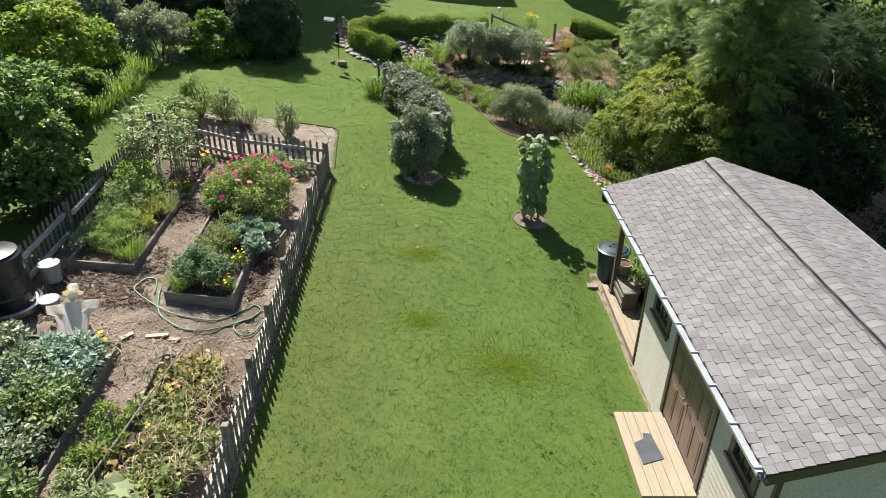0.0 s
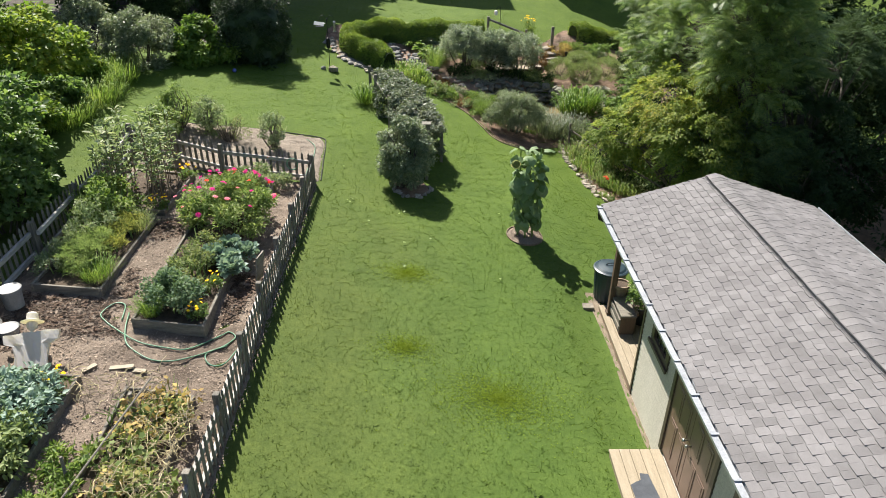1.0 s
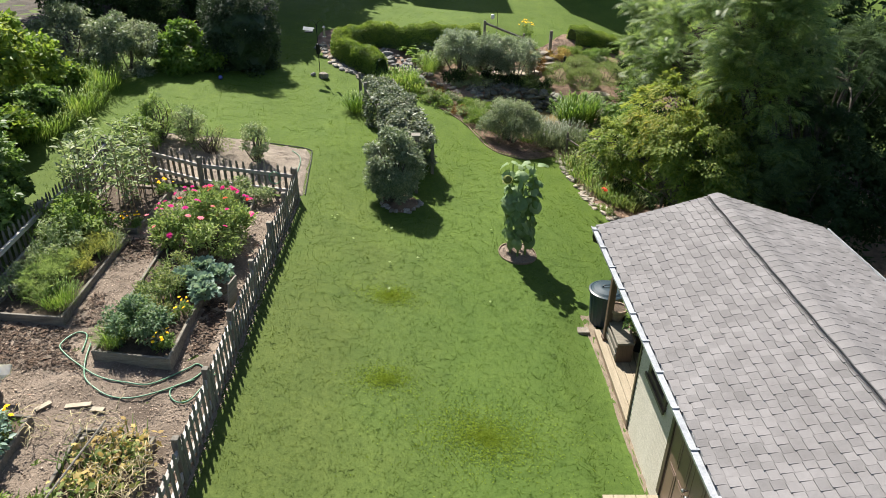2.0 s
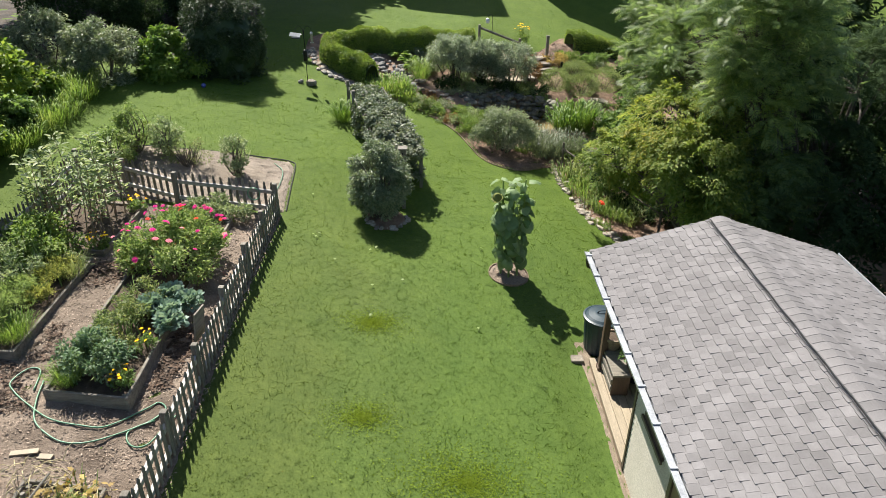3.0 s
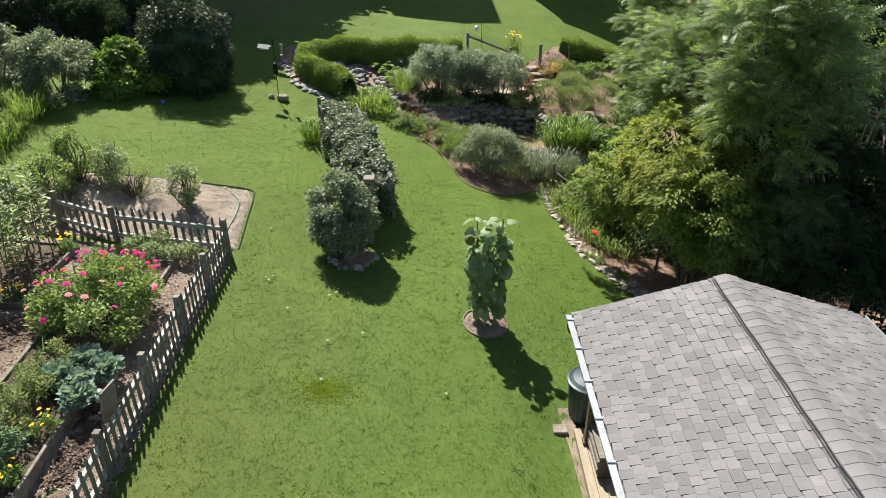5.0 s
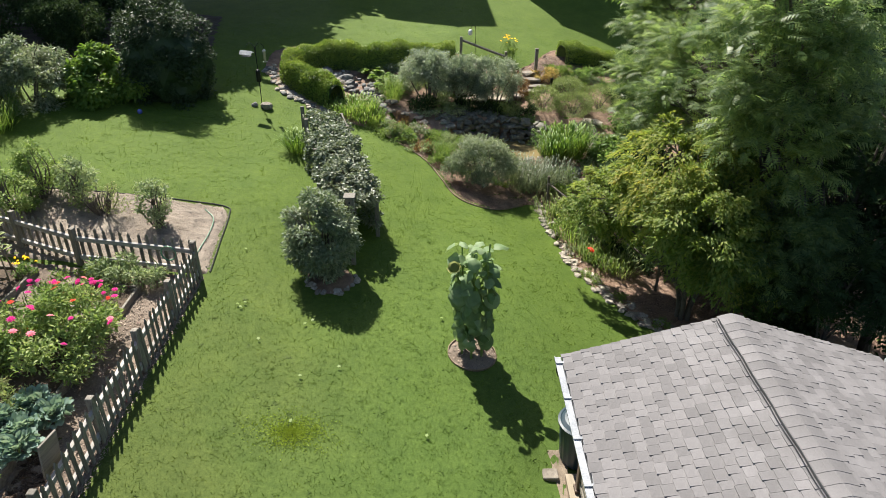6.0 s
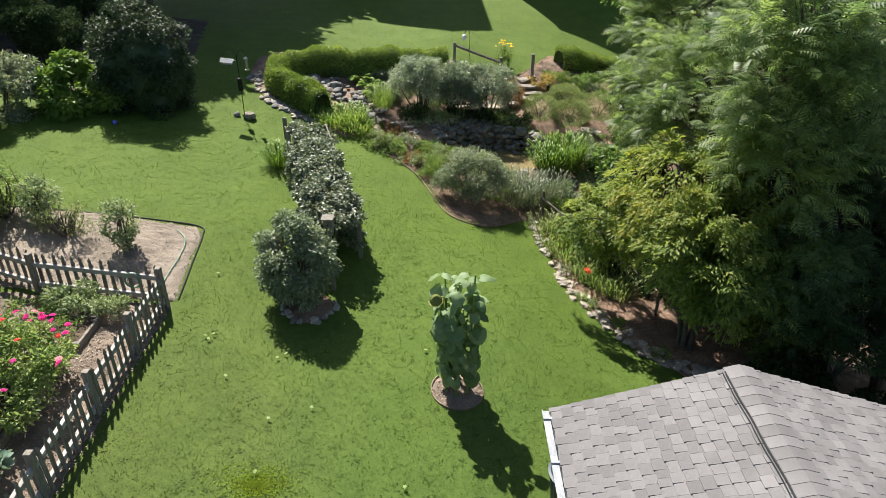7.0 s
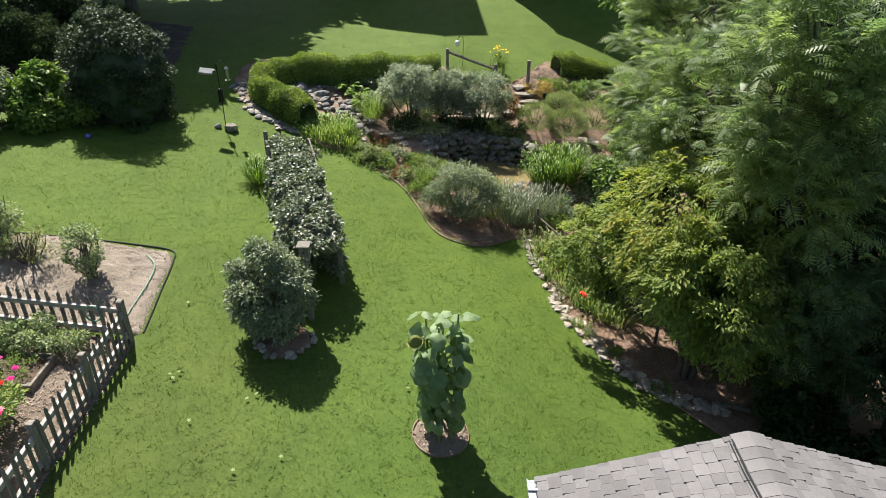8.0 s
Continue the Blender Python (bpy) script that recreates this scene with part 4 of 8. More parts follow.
def gutter(x, side, label):
    """An open trough with hangers along the eave; side: -1 west, +1 east."""
    g = new("gutter")
    g.parent = SHED
    tagged(g, label)
    prof = [(0.0, 0.0), (0.0, -0.085), (0.018, -0.10), (0.075, -0.10), (0.10, -0.06), (0.11, -0.005), (0.098, -0.005), (0.09, -0.058), (0.07, -0.092), (0.02, -0.092), (0.008, -0.08), (0.008, 0.0)]
    bm = bmesh.new()
    e = [[bm.verts.new((x + side * o, y, EAVE - 0.01 + z)) for o, z in prof] for y in (-LONG + 0.02, 0.01)]
    n = len(prof)
    for k in range(n):
        bm.faces.new((e[0][k], e[0][(k + 1) % n], e[1][(k + 1) % n], e[1][k]))
    bm.faces.new(e[0])
    bm.faces.new(e[1])
    part("trough", bm, M["white_metal"], g)
    if side < 0:
        # Added white strip, stands in for sunlight on the shadowed trough floor.
        part("cover", boxed(min(x + side * 0.03, x + side * 0.098), max(x + side * 0.03, x + side * 0.098), -LONG + 0.04, -0.01, EAVE - 0.022, EAVE - 0.016), M["white_metal"], g)
    part("dirt", boxed(min(x + side * 0.015, x + side * 0.05), max(x + side * 0.015, x + side * 0.05), -LONG + 0.1, -0.02, EAVE - 0.10, EAVE - 0.085), M["soil"], g, "dark leaf dirt in the gutter")
    for k in range(12 if side < 0 else 0):
        y = -LONG + 0.1 + k * 0.65
        part("hanger", boxed(min(x, x + side * 0.112), max(x, x + side * 0.112), y - 0.018, y + 0.018, EAVE - 0.012, EAVE + 0.004, 0.002), M["white_metal"], g)
    return g


gutter(0.0, -1, "white metal gutter with hangers along the eave")
gutter(2 * RUN, 1, "white metal gutter along the back eave")
bm = bmesh.new()
tube(bm, [(-0.055, -0.10, EAVE - 0.09), (-0.055, -0.10, EAVE - 0.17), (-0.03, -0.06, EAVE - 0.26), (0.10, -0.02, EAVE - 0.34), (0.30, -0.02, EAVE - 0.40)], 0.038, 8)
part("downspout", bm, M["dark_metal"], SHED, "dark downspout elbow under the gutter end")


# porch deck
DECK = thing("porch_deck", "pale pine porch deck with a brown weathered rim", "deck", (3.663, 12.43, 0.0), rz=-1.2)
part("rim_board", boxed(0.33, 0.37, WN + 0.03, 0.34, -0.16, 0.045, 0.004), M["rim_wood"], DECK)
part("rim_board", boxed(0.37, 3.85, 0.30, 0.34, -0.2, 0.045, 0.004), M["rim_wood"], DECK)
part("joist", boxed(0.4, 3.8, WN + 0.1, 0.25, -0.25, -0.03), M["brown_wood"], DECK)
for k in range(25):
    x0 = 0.325 + k * 0.142
    part("deck_board", boxed(x0, x0 + 0.136, WN + 0.03, 0.35, 0.046, 0.08, 0.004), M["new_wood"], DECK)
for px in (0.48, 3.72):
    p = thing("porch_post", "dark brown square porch post", "post", (3.663, 12.43, 0.0), "porch posts", rz=-1.2)
    part("shaft", boxed(px - 0.055, px + 0.055, -0.02, 0.09, 0.08, EAVE - 0.112, 0.006), M["brown_wood"], p)
    part("foot", boxed(px - 0.075, px + 0.075, -0.04, 0.11, 0.081, 0.14, 0.004), M["brown_wood"], p)

# step platform at the doors
STEP = thing("entry_step", "pale new pine step platform before the shed doors", "step", (3.663, 12.43, 0.0), rz=-1.2)
for k in range(5):
    x0 = -0.47 + k * 0.160
    part("step_board", boxed(x0, x0 + 0.154, -5.68, -3.95, 0.235, 0.272, 0.004), M["new_wood"], STEP)
part("step_side", boxed(-0.45, -0.415, -5.66, -3.97, -0.1, 0.234), M["new_wood"], STEP)
part("step_end", boxed(-0.415, 0.31, -5.66, -5.625, -0.1, 0.234), M["new_wood"], STEP)
part("step_end", boxed(-0.415, 0.31, -4.005, -3.97, -0.1, 0.234), M["new_wood"], STEP)
bm = bmesh.new()
out = [(-0.29, -5.10), (0.06, -4.98), (0.0, -4.46), (-0.12, -4.44), (-0.14, -4.57), (-0.21, -4.60), (-0.31, -4.66)]
lo = [bm.verts.new((x, y, 0.274)) for x, y in out]
hi = [bm.verts.new((x, y, 0.284)) for x, y in out]
bm.faces.new(lo)
bm.faces.new(hi)
for k in range(len(out)):
    bm.faces.new((lo[k], lo[(k + 1) % len(out)], hi[(k + 1) % len(out)], hi[k]))
ob = part("door_mat", bm, M["mat_cloth"])
ob.matrix_basis = SHED.matrix_basis
tagged(ob, "worn dark grey mat with a torn corner on the step", "mat")


def porch_bench():
    b = thing("porch_bench", "brown slatted wooden bench on the porch", "bench", (4.12, 12.16, 0.08), rz=-1.2)
    part("seat", boxed(0.02, 0.34, -0.46, 0.46, 0.40, 0.445, 0.006), M["bed_wood"], b)
    for y in (-0.45, 0.40):
        part("end_panel", boxed(0.03, 0.33, y, y + 0.05, 0.0, 0.399, 0.004), M["brown_wood"], b)
    for z in (0.12, 0.27):
        part("slat", boxed(-0.005, 0.029, -0.46, 0.46, z, z + 0.09, 0.004), M["bed_wood"], b)
    part("backrest", boxed(0.325, 0.36, -0.46, 0.46, 0.446, 0.52, 0.004), M["brown_wood"], b)


porch_bench()


def flower_pot(name, x, y, z, r, h, material, label, bush=None):
    p = thing(name, label, "pot", (x, y, z))
    bm = bmesh.new()
    lathe(bm, [(r * 0.68, 0), (r * 0.95, h * 0.8), (r * 1.06, h * 0.8), (r * 1.06, h), (r * 0.92, h), (r * 0.88, h * 0.86), (r * 0.6, h * 0.85)], 22)
    part("body", bm, material, p, smooth=False)
    bm = bmesh.new()
    lathe(bm, [(r * 0.80, h * 0.853), (r * 0.84, h * 0.88), (0.01, h * 0.90)], 18)
    part("soil", bm, M["soil"], p)
    if bush:
        crown_leaves("plant", (0, 0, h + bush * 0.5), (bush * 0.7, bush * 0.7, bush * 0.6), 900, 0.09, L["mid"], p, np.random.default_rng(8), 14, 0.4)
    return p


flower_pot("clay_pot", 4.31, 12.52, 0.527, 0.18, 0.26, M["terracotta"], "aged terracotta pot on the bench end")
flower_pot("planter", 4.70, 12.16, 0.082, 0.24, 0.42, M["black_plastic"], "black plastic planter with a leafy green plant", 0.55)
flower_pot("planter", 5.2, 11.7, 0.082, 0.22, 0.38, M["black_plastic"], "black plastic planter with a leafy green plant", 0.45)


def trash_can(x, y):
    z = ground_z(x, y)
    c = thing("trash_can", "dark green ribbed plastic trash can with domed lid", "trash can", (x, y, z + 0.02))
    c.scale = (1.26, 1.26, 1.05)
    bm = bmesh.new()
    n = 40
    rows = [(0.215, 0.0), (0.225, 0.04), (0.265, 0.66), (0.275, 0.68), (0.275, 0.70)]
    rings = []
    for r, h in rows:
        rings.append([bm.verts.new(((r + (0.007 if k % 2 and 0.03 < h < 0.67 else 0)) * math.cos(2 * math.pi * k / n), (r + (0.007 if k % 2 and 0.03 < h < 0.67 else 0)) * math.sin(2 * math.pi * k / n), h)) for k in range(n)])
    for a, b in zip(rings, rings[1:]):
        for k in range(n):
            bm.faces.new((a[k], a[(k + 1) % n], b[(k + 1) % n], b[k]))
    bm.faces.new(rings[0])
    part("body", bm, M["bin_plastic"], c)
    bm = bmesh.new()
    lathe(bm, [(0.27, 0.70), (0.295, 0.70), (0.298, 0.735), (0.27, 0.75), (0.255, 0.745), (0.22, 0.775), (0.12, 0.795), (0.01, 0.80)], 40)
    lid = part("lid", bm, M["bin_plastic"], c, smooth=False)
    bm = bmesh.new()
    tube(bm, curve_pts([(-0.09, 0, 0.79), (-0.06, 0, 0.84), (0.06, 0, 0.84), (0.09, 0, 0.79)], 4), 0.012, 8)
    part("lid_handle", bm, M["bin_plastic"], lid)
    for s in (-1, 1):
        part("side_handle", boxed(-0.06, 0.06, s * 0.275 - 0.02, s * 0.275 + 0.02, 0.58, 0.62, 0.005), M["bin_plastic"], c)


trash_can(4.27, 13.16)
ob = part("paving_block", boxed(3.66, 3.9, 12.72, 12.92, ground_z(3.78, 12.8) - 0.03, ground_z(3.78, 12.8) + 0.06, 0.01), M["stone"])
tagged(ob, "grey concrete block beside the deck", "block")

# ---------------- picket fences ----------------
def picket_mesh(h, w=0.064, t=0.02):
    """A picket with a notched spear head."""
    me = bpy.data.meshes.new("picket")
    o = [(-0.5, 0), (0.5, 0), (0.5, h - 0.16), (0.28, h - 0.13), (0.5, h - 0.085), (0.0, h), (-0.5, h - 0.085), (-0.28, h - 0.13), (-0.5, h - 0.16)]
    v = [(x * w, -t / 2, z) for x, z in o] + [(x * w, t / 2, z) for x, z in o]
    n = len(o)
    f = [tuple(range(n))[::-1], tuple(range(n, 2 * n))] + [(k, (k + 1) % n, n + (k + 1) % n, n + k) for k in range(n)]
    me.from_pydata(v, [], f)
    me.materials.append(M["old_wood"])
    return me


PICKET = picket_mesh(0.95)


def picket_fence(label, corners, posts, spacing, seed, height=0.76, inner=1):
    """A fence along straight runs between corners; posts: distances along the whole line."""
    rng = np.random.default_rng(seed)
    f = thing("picket_fence", label, "fence", (0, 0, 0), "garden fences")
    c = [Vector((x, y)) for x, y in corners]
    seg = [(b - a).length for a, b in zip(c, c[1:])]
    total = sum(seg)

    def at(s):
        for a, b, d in zip(c, c[1:], seg):
            if s <= d or b is c[-1]:
                return a + (b - a) * (s / d), (b - a).normalized()
            s -= d
    stops = [d for d in posts if d <= total + 0.01]
    for s in stops:
        p, d = at(min(s, total - 1e-4))
        z = ground_z(p.x, p.y)
        o = Vector((-d.y, d.x)) * 0.055 * inner
        bm = boxed(-0.048, 0.048, -0.048, 0.048, -0.1, height + 0.025, 0.006)
        post = part("post", bm, M["old_wood"], f)
        post.matrix_basis = pose(p.x + o.x, p.y + o.y, z, rng.normal(0, 0.8), rng.normal(0, 0.8), math.degrees(math.atan2(d.y, d.x)))
    for s0, s1 in zip(stops, stops[1:]):
        (a, d), (b, _) = at(s0 + 1e-4), at(s1 - 1e-4)
        o = Vector((-d.y, d.x)) * 0.041 * inner
        za, zb = ground_z(a.x, a.y), ground_z(b.x, b.y)
        for h in (0.16, height - 0.2):
            A, B = Vector((a.x + o.x, a.y + o.y, za + h)), Vector((b.x + o.x, b.y + o.y, zb + h))
            ln = (B - A).length
            rail = part("rail", boxed(0, ln, -0.03, 0.03, -0.042, 0.042, 0.004), M["sunlit_wood"], f)
            rail.matrix_basis = Matrix.Translation(A) @ pose(0, 0, 0, 0, -math.degrees(math.asin((zb - za) / ln)), math.degrees(math.atan2(d.y, d.x)))
        n = max(1, round((s1 - s0) / spacing))
        for k in range(n):
            s = s0 + (k + 0.5) * (s1 - s0) / n
            p, d = at(s)
            z = ground_z(p.x, p.y)
            w = za + (zb - za) * (k + 0.5) / n
            m = pose(p.x, p.y, w + 0.03 + rng.normal(0, 0.008), 0, rng.normal(0, 1.2), math.degrees(math.atan2(d.y, d.x))) @ Matrix.Diagonal((1, 1, height / 0.95 * rng.uniform(0.97, 1.02), 1))
            piece("picket", PICKET, m, f)
    return f


def spans(y0, ys):
    return [abs(y - y0) for y in ys]


picket_fence("weathered grey picket fence along the lawn side", [(-2.77, 4.4), (-2.47, 16.82)], spans(4.4, (4.45, 5.75, 7.08, 8.45, 9.75, 11.1, 12.6, 14.07, 15.45, 16.78)), 0.17, 1)
picket_fence("weathered grey picket fence behind the beds", [(-2.52, 16.84), (-4.78, 16.95), (-7.30, 17.7)], [0.02, 2.28, 3.6, 4.82], 0.165, 2)
picket_fence("weathered dark grey picket fence under the overhanging bushes", [(-7.30, 17.62), (-7.0, 13.5), (-7.15, 6.0)], [0.0, 1.9, 3.7, 5.5, 7.4, 9.3, 11.4], 0.16, 3)

# ---------------- trees and large bushes ----------------
def tree(label, x, y, height, crowns, leaf, material, seed, shape="leaf", ratio=0.5, trunk_r=0.12, forks=5, clumps=40, size=0.32, droop=0.3, name="tree", category="tree", flat=0.75, low=-0.6, inner=0.4):
    """crowns: rows of (dx, dy, z, rx, ry, rz, leaves), relative to the foot."""
    rng = np.random.default_rng(seed)
    gz = ground_z(x, y)
    t = thing(name, label, category, (x, y, gz))
    bm = bmesh.new()
    top = Vector((rng.normal(0, 0.2), rng.normal(0, 0.2), height * 0.55))
    pts = curve_pts([(0, 0, -0.1), (rng.normal(0, 0.1), rng.normal(0, 0.1), height * 0.25), top], 6)
    tube(bm, pts, [trunk_r * (1 - 0.55 * i / len(pts)) for i in range(len(pts))], 10)
    for dx, dy, z, rx, ry, rz, n in crowns:
        for k in range(forks):
            d = rng.normal(size=3)
            d /= np.linalg.norm(d)
            tip = Vector((dx + d[0] * rx * 0.75, dy + d[1] * ry * 0.75, z + abs(d[2]) * rz * 0.6))
            base = pts[int(rng.integers(len(pts) // 3, len(pts)))]
            mid = base.lerp(tip, 0.5) + Vector((0, 0, 0.12 * (tip - base).length))
            c = curve_pts([base, mid, tip], 4)
            tube(bm, c, [trunk_r * 0.42 * (1 - 0.85 * i / len(c)) for i in range(len(c))], 6)
    part("trunk", bm, M["trunk"], t)
    for dx, dy, z, rx, ry, rz, n in crowns:
        crown_leaves("crown", (dx, dy, z), (rx * 0.85, ry * 0.85, rz * 0.85), n, leaf, material, t, rng, clumps, size, shape, ratio, droop, low, flat, inner)
    return t


SHAPES["frond"] = pinnate(6)


def limbs(name, t, base, tips, r0, r1, rng, sides=6):
    """Limbs from points along a trunk to the tips, in one mesh."""
    bm = bmesh.new()
    for tip in tips:
        b = Vector(base[int(rng.integers(0, len(base)))])
        tip = Vector(tip)
        mid = b.lerp(tip, 0.5) + Vector((0, 0, 0.12 * (tip - b).length))
        c = curve_pts([b, mid, tip], 4)
        tube(bm, c, [r0 + (r1 - r0) * i / (len(c) - 1) for i in range(len(c))], sides)
    return part(name, bm, M["trunk"], t)


def in_shell(c, r, n, rng, inner=0.5, low=-0.55):
    """Places in the outer part of an ellipsoid, with their outward directions."""
    d = unit(rng.normal(size=(n * 4, 3)))
    d = d[d[:, 2] > low][:n]
    k = rng.uniform(inner ** 3, 1.0, (len(d), 1)) ** (1 / 3)
    return np.array(c) + d * np.array(r) * k, d


def frond_tree(label, x, y, height, crowns, material, seed, frond=0.36, per=48, trunk_r=0.16, ratio=0.95):
    """A tree with layered sprays of long compound leaves. crowns: rows of (dx, dy, z, rx, ry, rz, sprays)."""
    rng = np.random.default_rng(seed)
    t = thing("tree", label, "tree", (x, y, ground_z(x, y)))
    pts = curve_pts([(0, 0, -0.1), (rng.normal(0, 0.1), rng.normal(0, 0.1), height * 0.3), (rng.normal(0, 0.2), rng.normal(0, 0.2), height * 0.7)], 6)
    part("trunk", tube(bmesh.new(), pts, [trunk_r * (1 - 0.55 * i / len(pts)) for i in range(len(pts))], 10), M["trunk"], t)
    for dx, dy, z, rx, ry, rz, n in crowns:
        B, e = in_shell((dx, dy, z), (rx, ry, rz), n, rng, 0.25)
        limbs("limb_spread", t, pts[3:], B[:: max(1, n // 24)], trunk_r * 0.4, 0.012, rng)
        out = unit(e * (1, 1, 0.3) + rng.normal(0, 0.4, e.shape))
        k = np.repeat(np.arange(len(B)), per)
        m = len(k)
        R = rng.uniform(0.25, 0.6, len(B))[k][:, None]
        side = unit(np.cross(out, (0, 0, 1.0)))[k]
        u, v = rng.uniform(-0.5, 1.0, (m, 1)), rng.normal(0, 0.45, (m, 1))
        C = B[k] + R * (out[k] * u + side * v)
        C[:, 2] += R[:, 0] * (0.15 - 0.5 * np.clip(u[:, 0], 0, 1) ** 2) + rng.normal(0, 0.07, m)
        D = unit(out[k] * 0.7 + side * v * 1.4 + rng.normal(0, 0.55, C.shape) * (1, 1, 0.6) - (0, 0, 0.12))
        N = unit(rng.normal(0, 0.38, C.shape) + (0, 0, 1.0))
        ln = frond * rng.uniform(0.55, 1.25, m)
        leaf_cloud("crown", C, D, N, ln, ln * ratio, "frond", material, t)
    return t


def spray_tree(label, x, y, height, crowns, leaf, seed, stems_n=5, trunk_r=0.06, per=230, ratio=0.42):
    """A many-stemmed tree whose leaves hang in overlapping layered sprays. crowns: rows of (dx, dy, z, rx, ry, rz, sprays, material)."""
    rng = np.random.default_rng(seed)
    t = thing("tree", label, "tree", (x, y, ground_z(x, y)))
    base = []
    for k in range(stems_n):
        a = 2 * math.pi * k / stems_n + 0.3
        top = Vector((0.75 * math.cos(a), 0.75 * math.sin(a), height * rng.uniform(0.45, 0.62)))
        pts = curve_pts([(0.10 * math.cos(a), 0.10 * math.sin(a), -0.1), (0.2 * math.cos(a), 0.2 * math.sin(a), height * 0.2), top], 6)
        base += pts[6:]
        part("stem", tube(bmesh.new(), pts, [trunk_r * (1 - 0.5 * i / len(pts)) for i in range(len(pts))], 9), M["trunk"], t)
    for dx, dy, z, rx, ry, rz, n, mt in crowns:
        C, d = in_shell((dx, dy, z), (rx, ry, rz), n, rng, 0.55, -0.7)
        limbs("limb_spread", t, base, C[:: max(1, n // 22)], trunk_r * 0.45, 0.008, rng)
        out = unit(d * (1, 1, 0.25) + rng.normal(0, 0.35, d.shape))
        R = rng.uniform(0.16, 0.46, len(C)) * (0.8 + 0.25 * min(rx, 1.6))
        k = np.repeat(np.arange(len(C)), per)
        m = len(k)
        u, v = rng.uniform(-0.35, 1.15, m), rng.normal(0, 0.36, m)
        side = unit(np.cross(out, (0, 0, 1.0)))
        P = C[k] + (out[k] * u[:, None] + side[k] * (v * (1.1 - 0.5 * np.abs(u)))[:, None]) * R[k][:, None]
        P[:, 2] += R[k] * (-0.55 * np.clip(u, 0, 2) ** 2 - 0.35 * v * v) + rng.normal(0, 0.035, m)
        D = unit(out[k] * 0.8 + side[k] * v[:, None] + rng.normal(0, 0.45, P.shape) - (0, 0, 0.45))
        N = unit(out[k] * 0.45 + (0, 0, 1.0) + rng.normal(0, 0.38, P.shape))
        ln = leaf * rng.uniform(0.6, 1.35, m)
        leaf_cloud("crown", P, D, N, ln, ln * ratio, "leaf", L[mt], t)
    return t


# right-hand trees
# Gold leaves on the top crown only; olive on those below and beside it.
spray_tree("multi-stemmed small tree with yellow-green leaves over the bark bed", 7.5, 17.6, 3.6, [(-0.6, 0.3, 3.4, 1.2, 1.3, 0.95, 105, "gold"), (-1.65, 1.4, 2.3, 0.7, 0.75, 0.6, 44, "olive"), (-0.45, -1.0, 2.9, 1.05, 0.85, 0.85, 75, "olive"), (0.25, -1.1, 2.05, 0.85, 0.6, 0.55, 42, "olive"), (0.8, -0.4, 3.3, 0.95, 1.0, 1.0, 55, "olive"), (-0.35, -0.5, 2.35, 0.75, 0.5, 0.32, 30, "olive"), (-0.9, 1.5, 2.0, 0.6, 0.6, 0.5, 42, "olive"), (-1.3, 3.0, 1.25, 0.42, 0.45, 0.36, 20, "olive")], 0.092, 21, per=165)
frond_tree("tall tree with long feathery compound leaves", 9.1, 18.2, 8.0, [(-1.0, -0.8, 6.2, 1.35, 1.7, 1.4, 58), (-0.8, -1.4, 4.8, 1.2, 1.0, 1.0, 34), (-1.2, 1.5, 4.4, 1.3, 1.4, 1.2, 44), (-1.3, 2.9, 4.4, 1.2, 1.5, 1.3, 38), (-0.55, -1.8, 2.7, 0.85, 0.7, 1.05, 46), (-0.5, 4.6, 3.6, 1.4, 1.6, 1.6, 34)], L["walnut"], 22, 0.34)
frond_tree("tall tree with long feathery compound leaves", 10.2, 26.0, 8.0, [(-0.5, -0.5, 4.2, 2.3, 2.4, 2.4, 80)], L["walnut"], 23, 0.4)
# Dark leaf tone below stands in for the deep shade at the wood's edge.
frond_tree("small feathery-leaved tree, leaves darkened for shade", 9.4, 15.8, 3.2, [(-0.2, -0.1, 2.1, 1.0, 1.0, 1.0, 16)], L["dark"], 33, 0.32, 44, 0.06)
frond_tree("feathery-leaved tree at the wood's edge, leaves darkened for shade", 10.4, 17.6, 6.5, [(-0.2, -0.2, 4.4, 1.3, 1.3, 1.6, 34)], L["dark"], 34, 0.34, 44, 0.09)
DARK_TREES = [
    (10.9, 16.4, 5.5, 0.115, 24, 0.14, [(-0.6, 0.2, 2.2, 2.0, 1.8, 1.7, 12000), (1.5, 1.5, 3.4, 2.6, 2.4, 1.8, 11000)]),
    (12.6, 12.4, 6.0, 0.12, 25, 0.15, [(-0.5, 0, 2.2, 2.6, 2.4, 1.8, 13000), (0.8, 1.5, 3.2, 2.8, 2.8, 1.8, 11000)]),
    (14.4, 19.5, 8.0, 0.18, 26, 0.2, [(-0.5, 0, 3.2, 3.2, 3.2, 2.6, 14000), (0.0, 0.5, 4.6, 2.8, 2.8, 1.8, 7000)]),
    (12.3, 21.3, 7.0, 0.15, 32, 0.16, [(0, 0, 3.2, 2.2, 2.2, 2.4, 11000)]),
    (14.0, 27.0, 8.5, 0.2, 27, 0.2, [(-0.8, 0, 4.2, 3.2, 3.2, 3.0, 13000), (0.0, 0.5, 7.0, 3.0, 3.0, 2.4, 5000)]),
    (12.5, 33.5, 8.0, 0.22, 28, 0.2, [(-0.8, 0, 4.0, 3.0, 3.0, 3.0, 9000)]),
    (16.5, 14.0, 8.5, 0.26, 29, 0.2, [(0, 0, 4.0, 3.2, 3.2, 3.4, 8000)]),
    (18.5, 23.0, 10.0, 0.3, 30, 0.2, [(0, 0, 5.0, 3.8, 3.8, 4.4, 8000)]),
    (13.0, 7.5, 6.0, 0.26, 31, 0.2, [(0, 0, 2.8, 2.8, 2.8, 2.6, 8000)])]
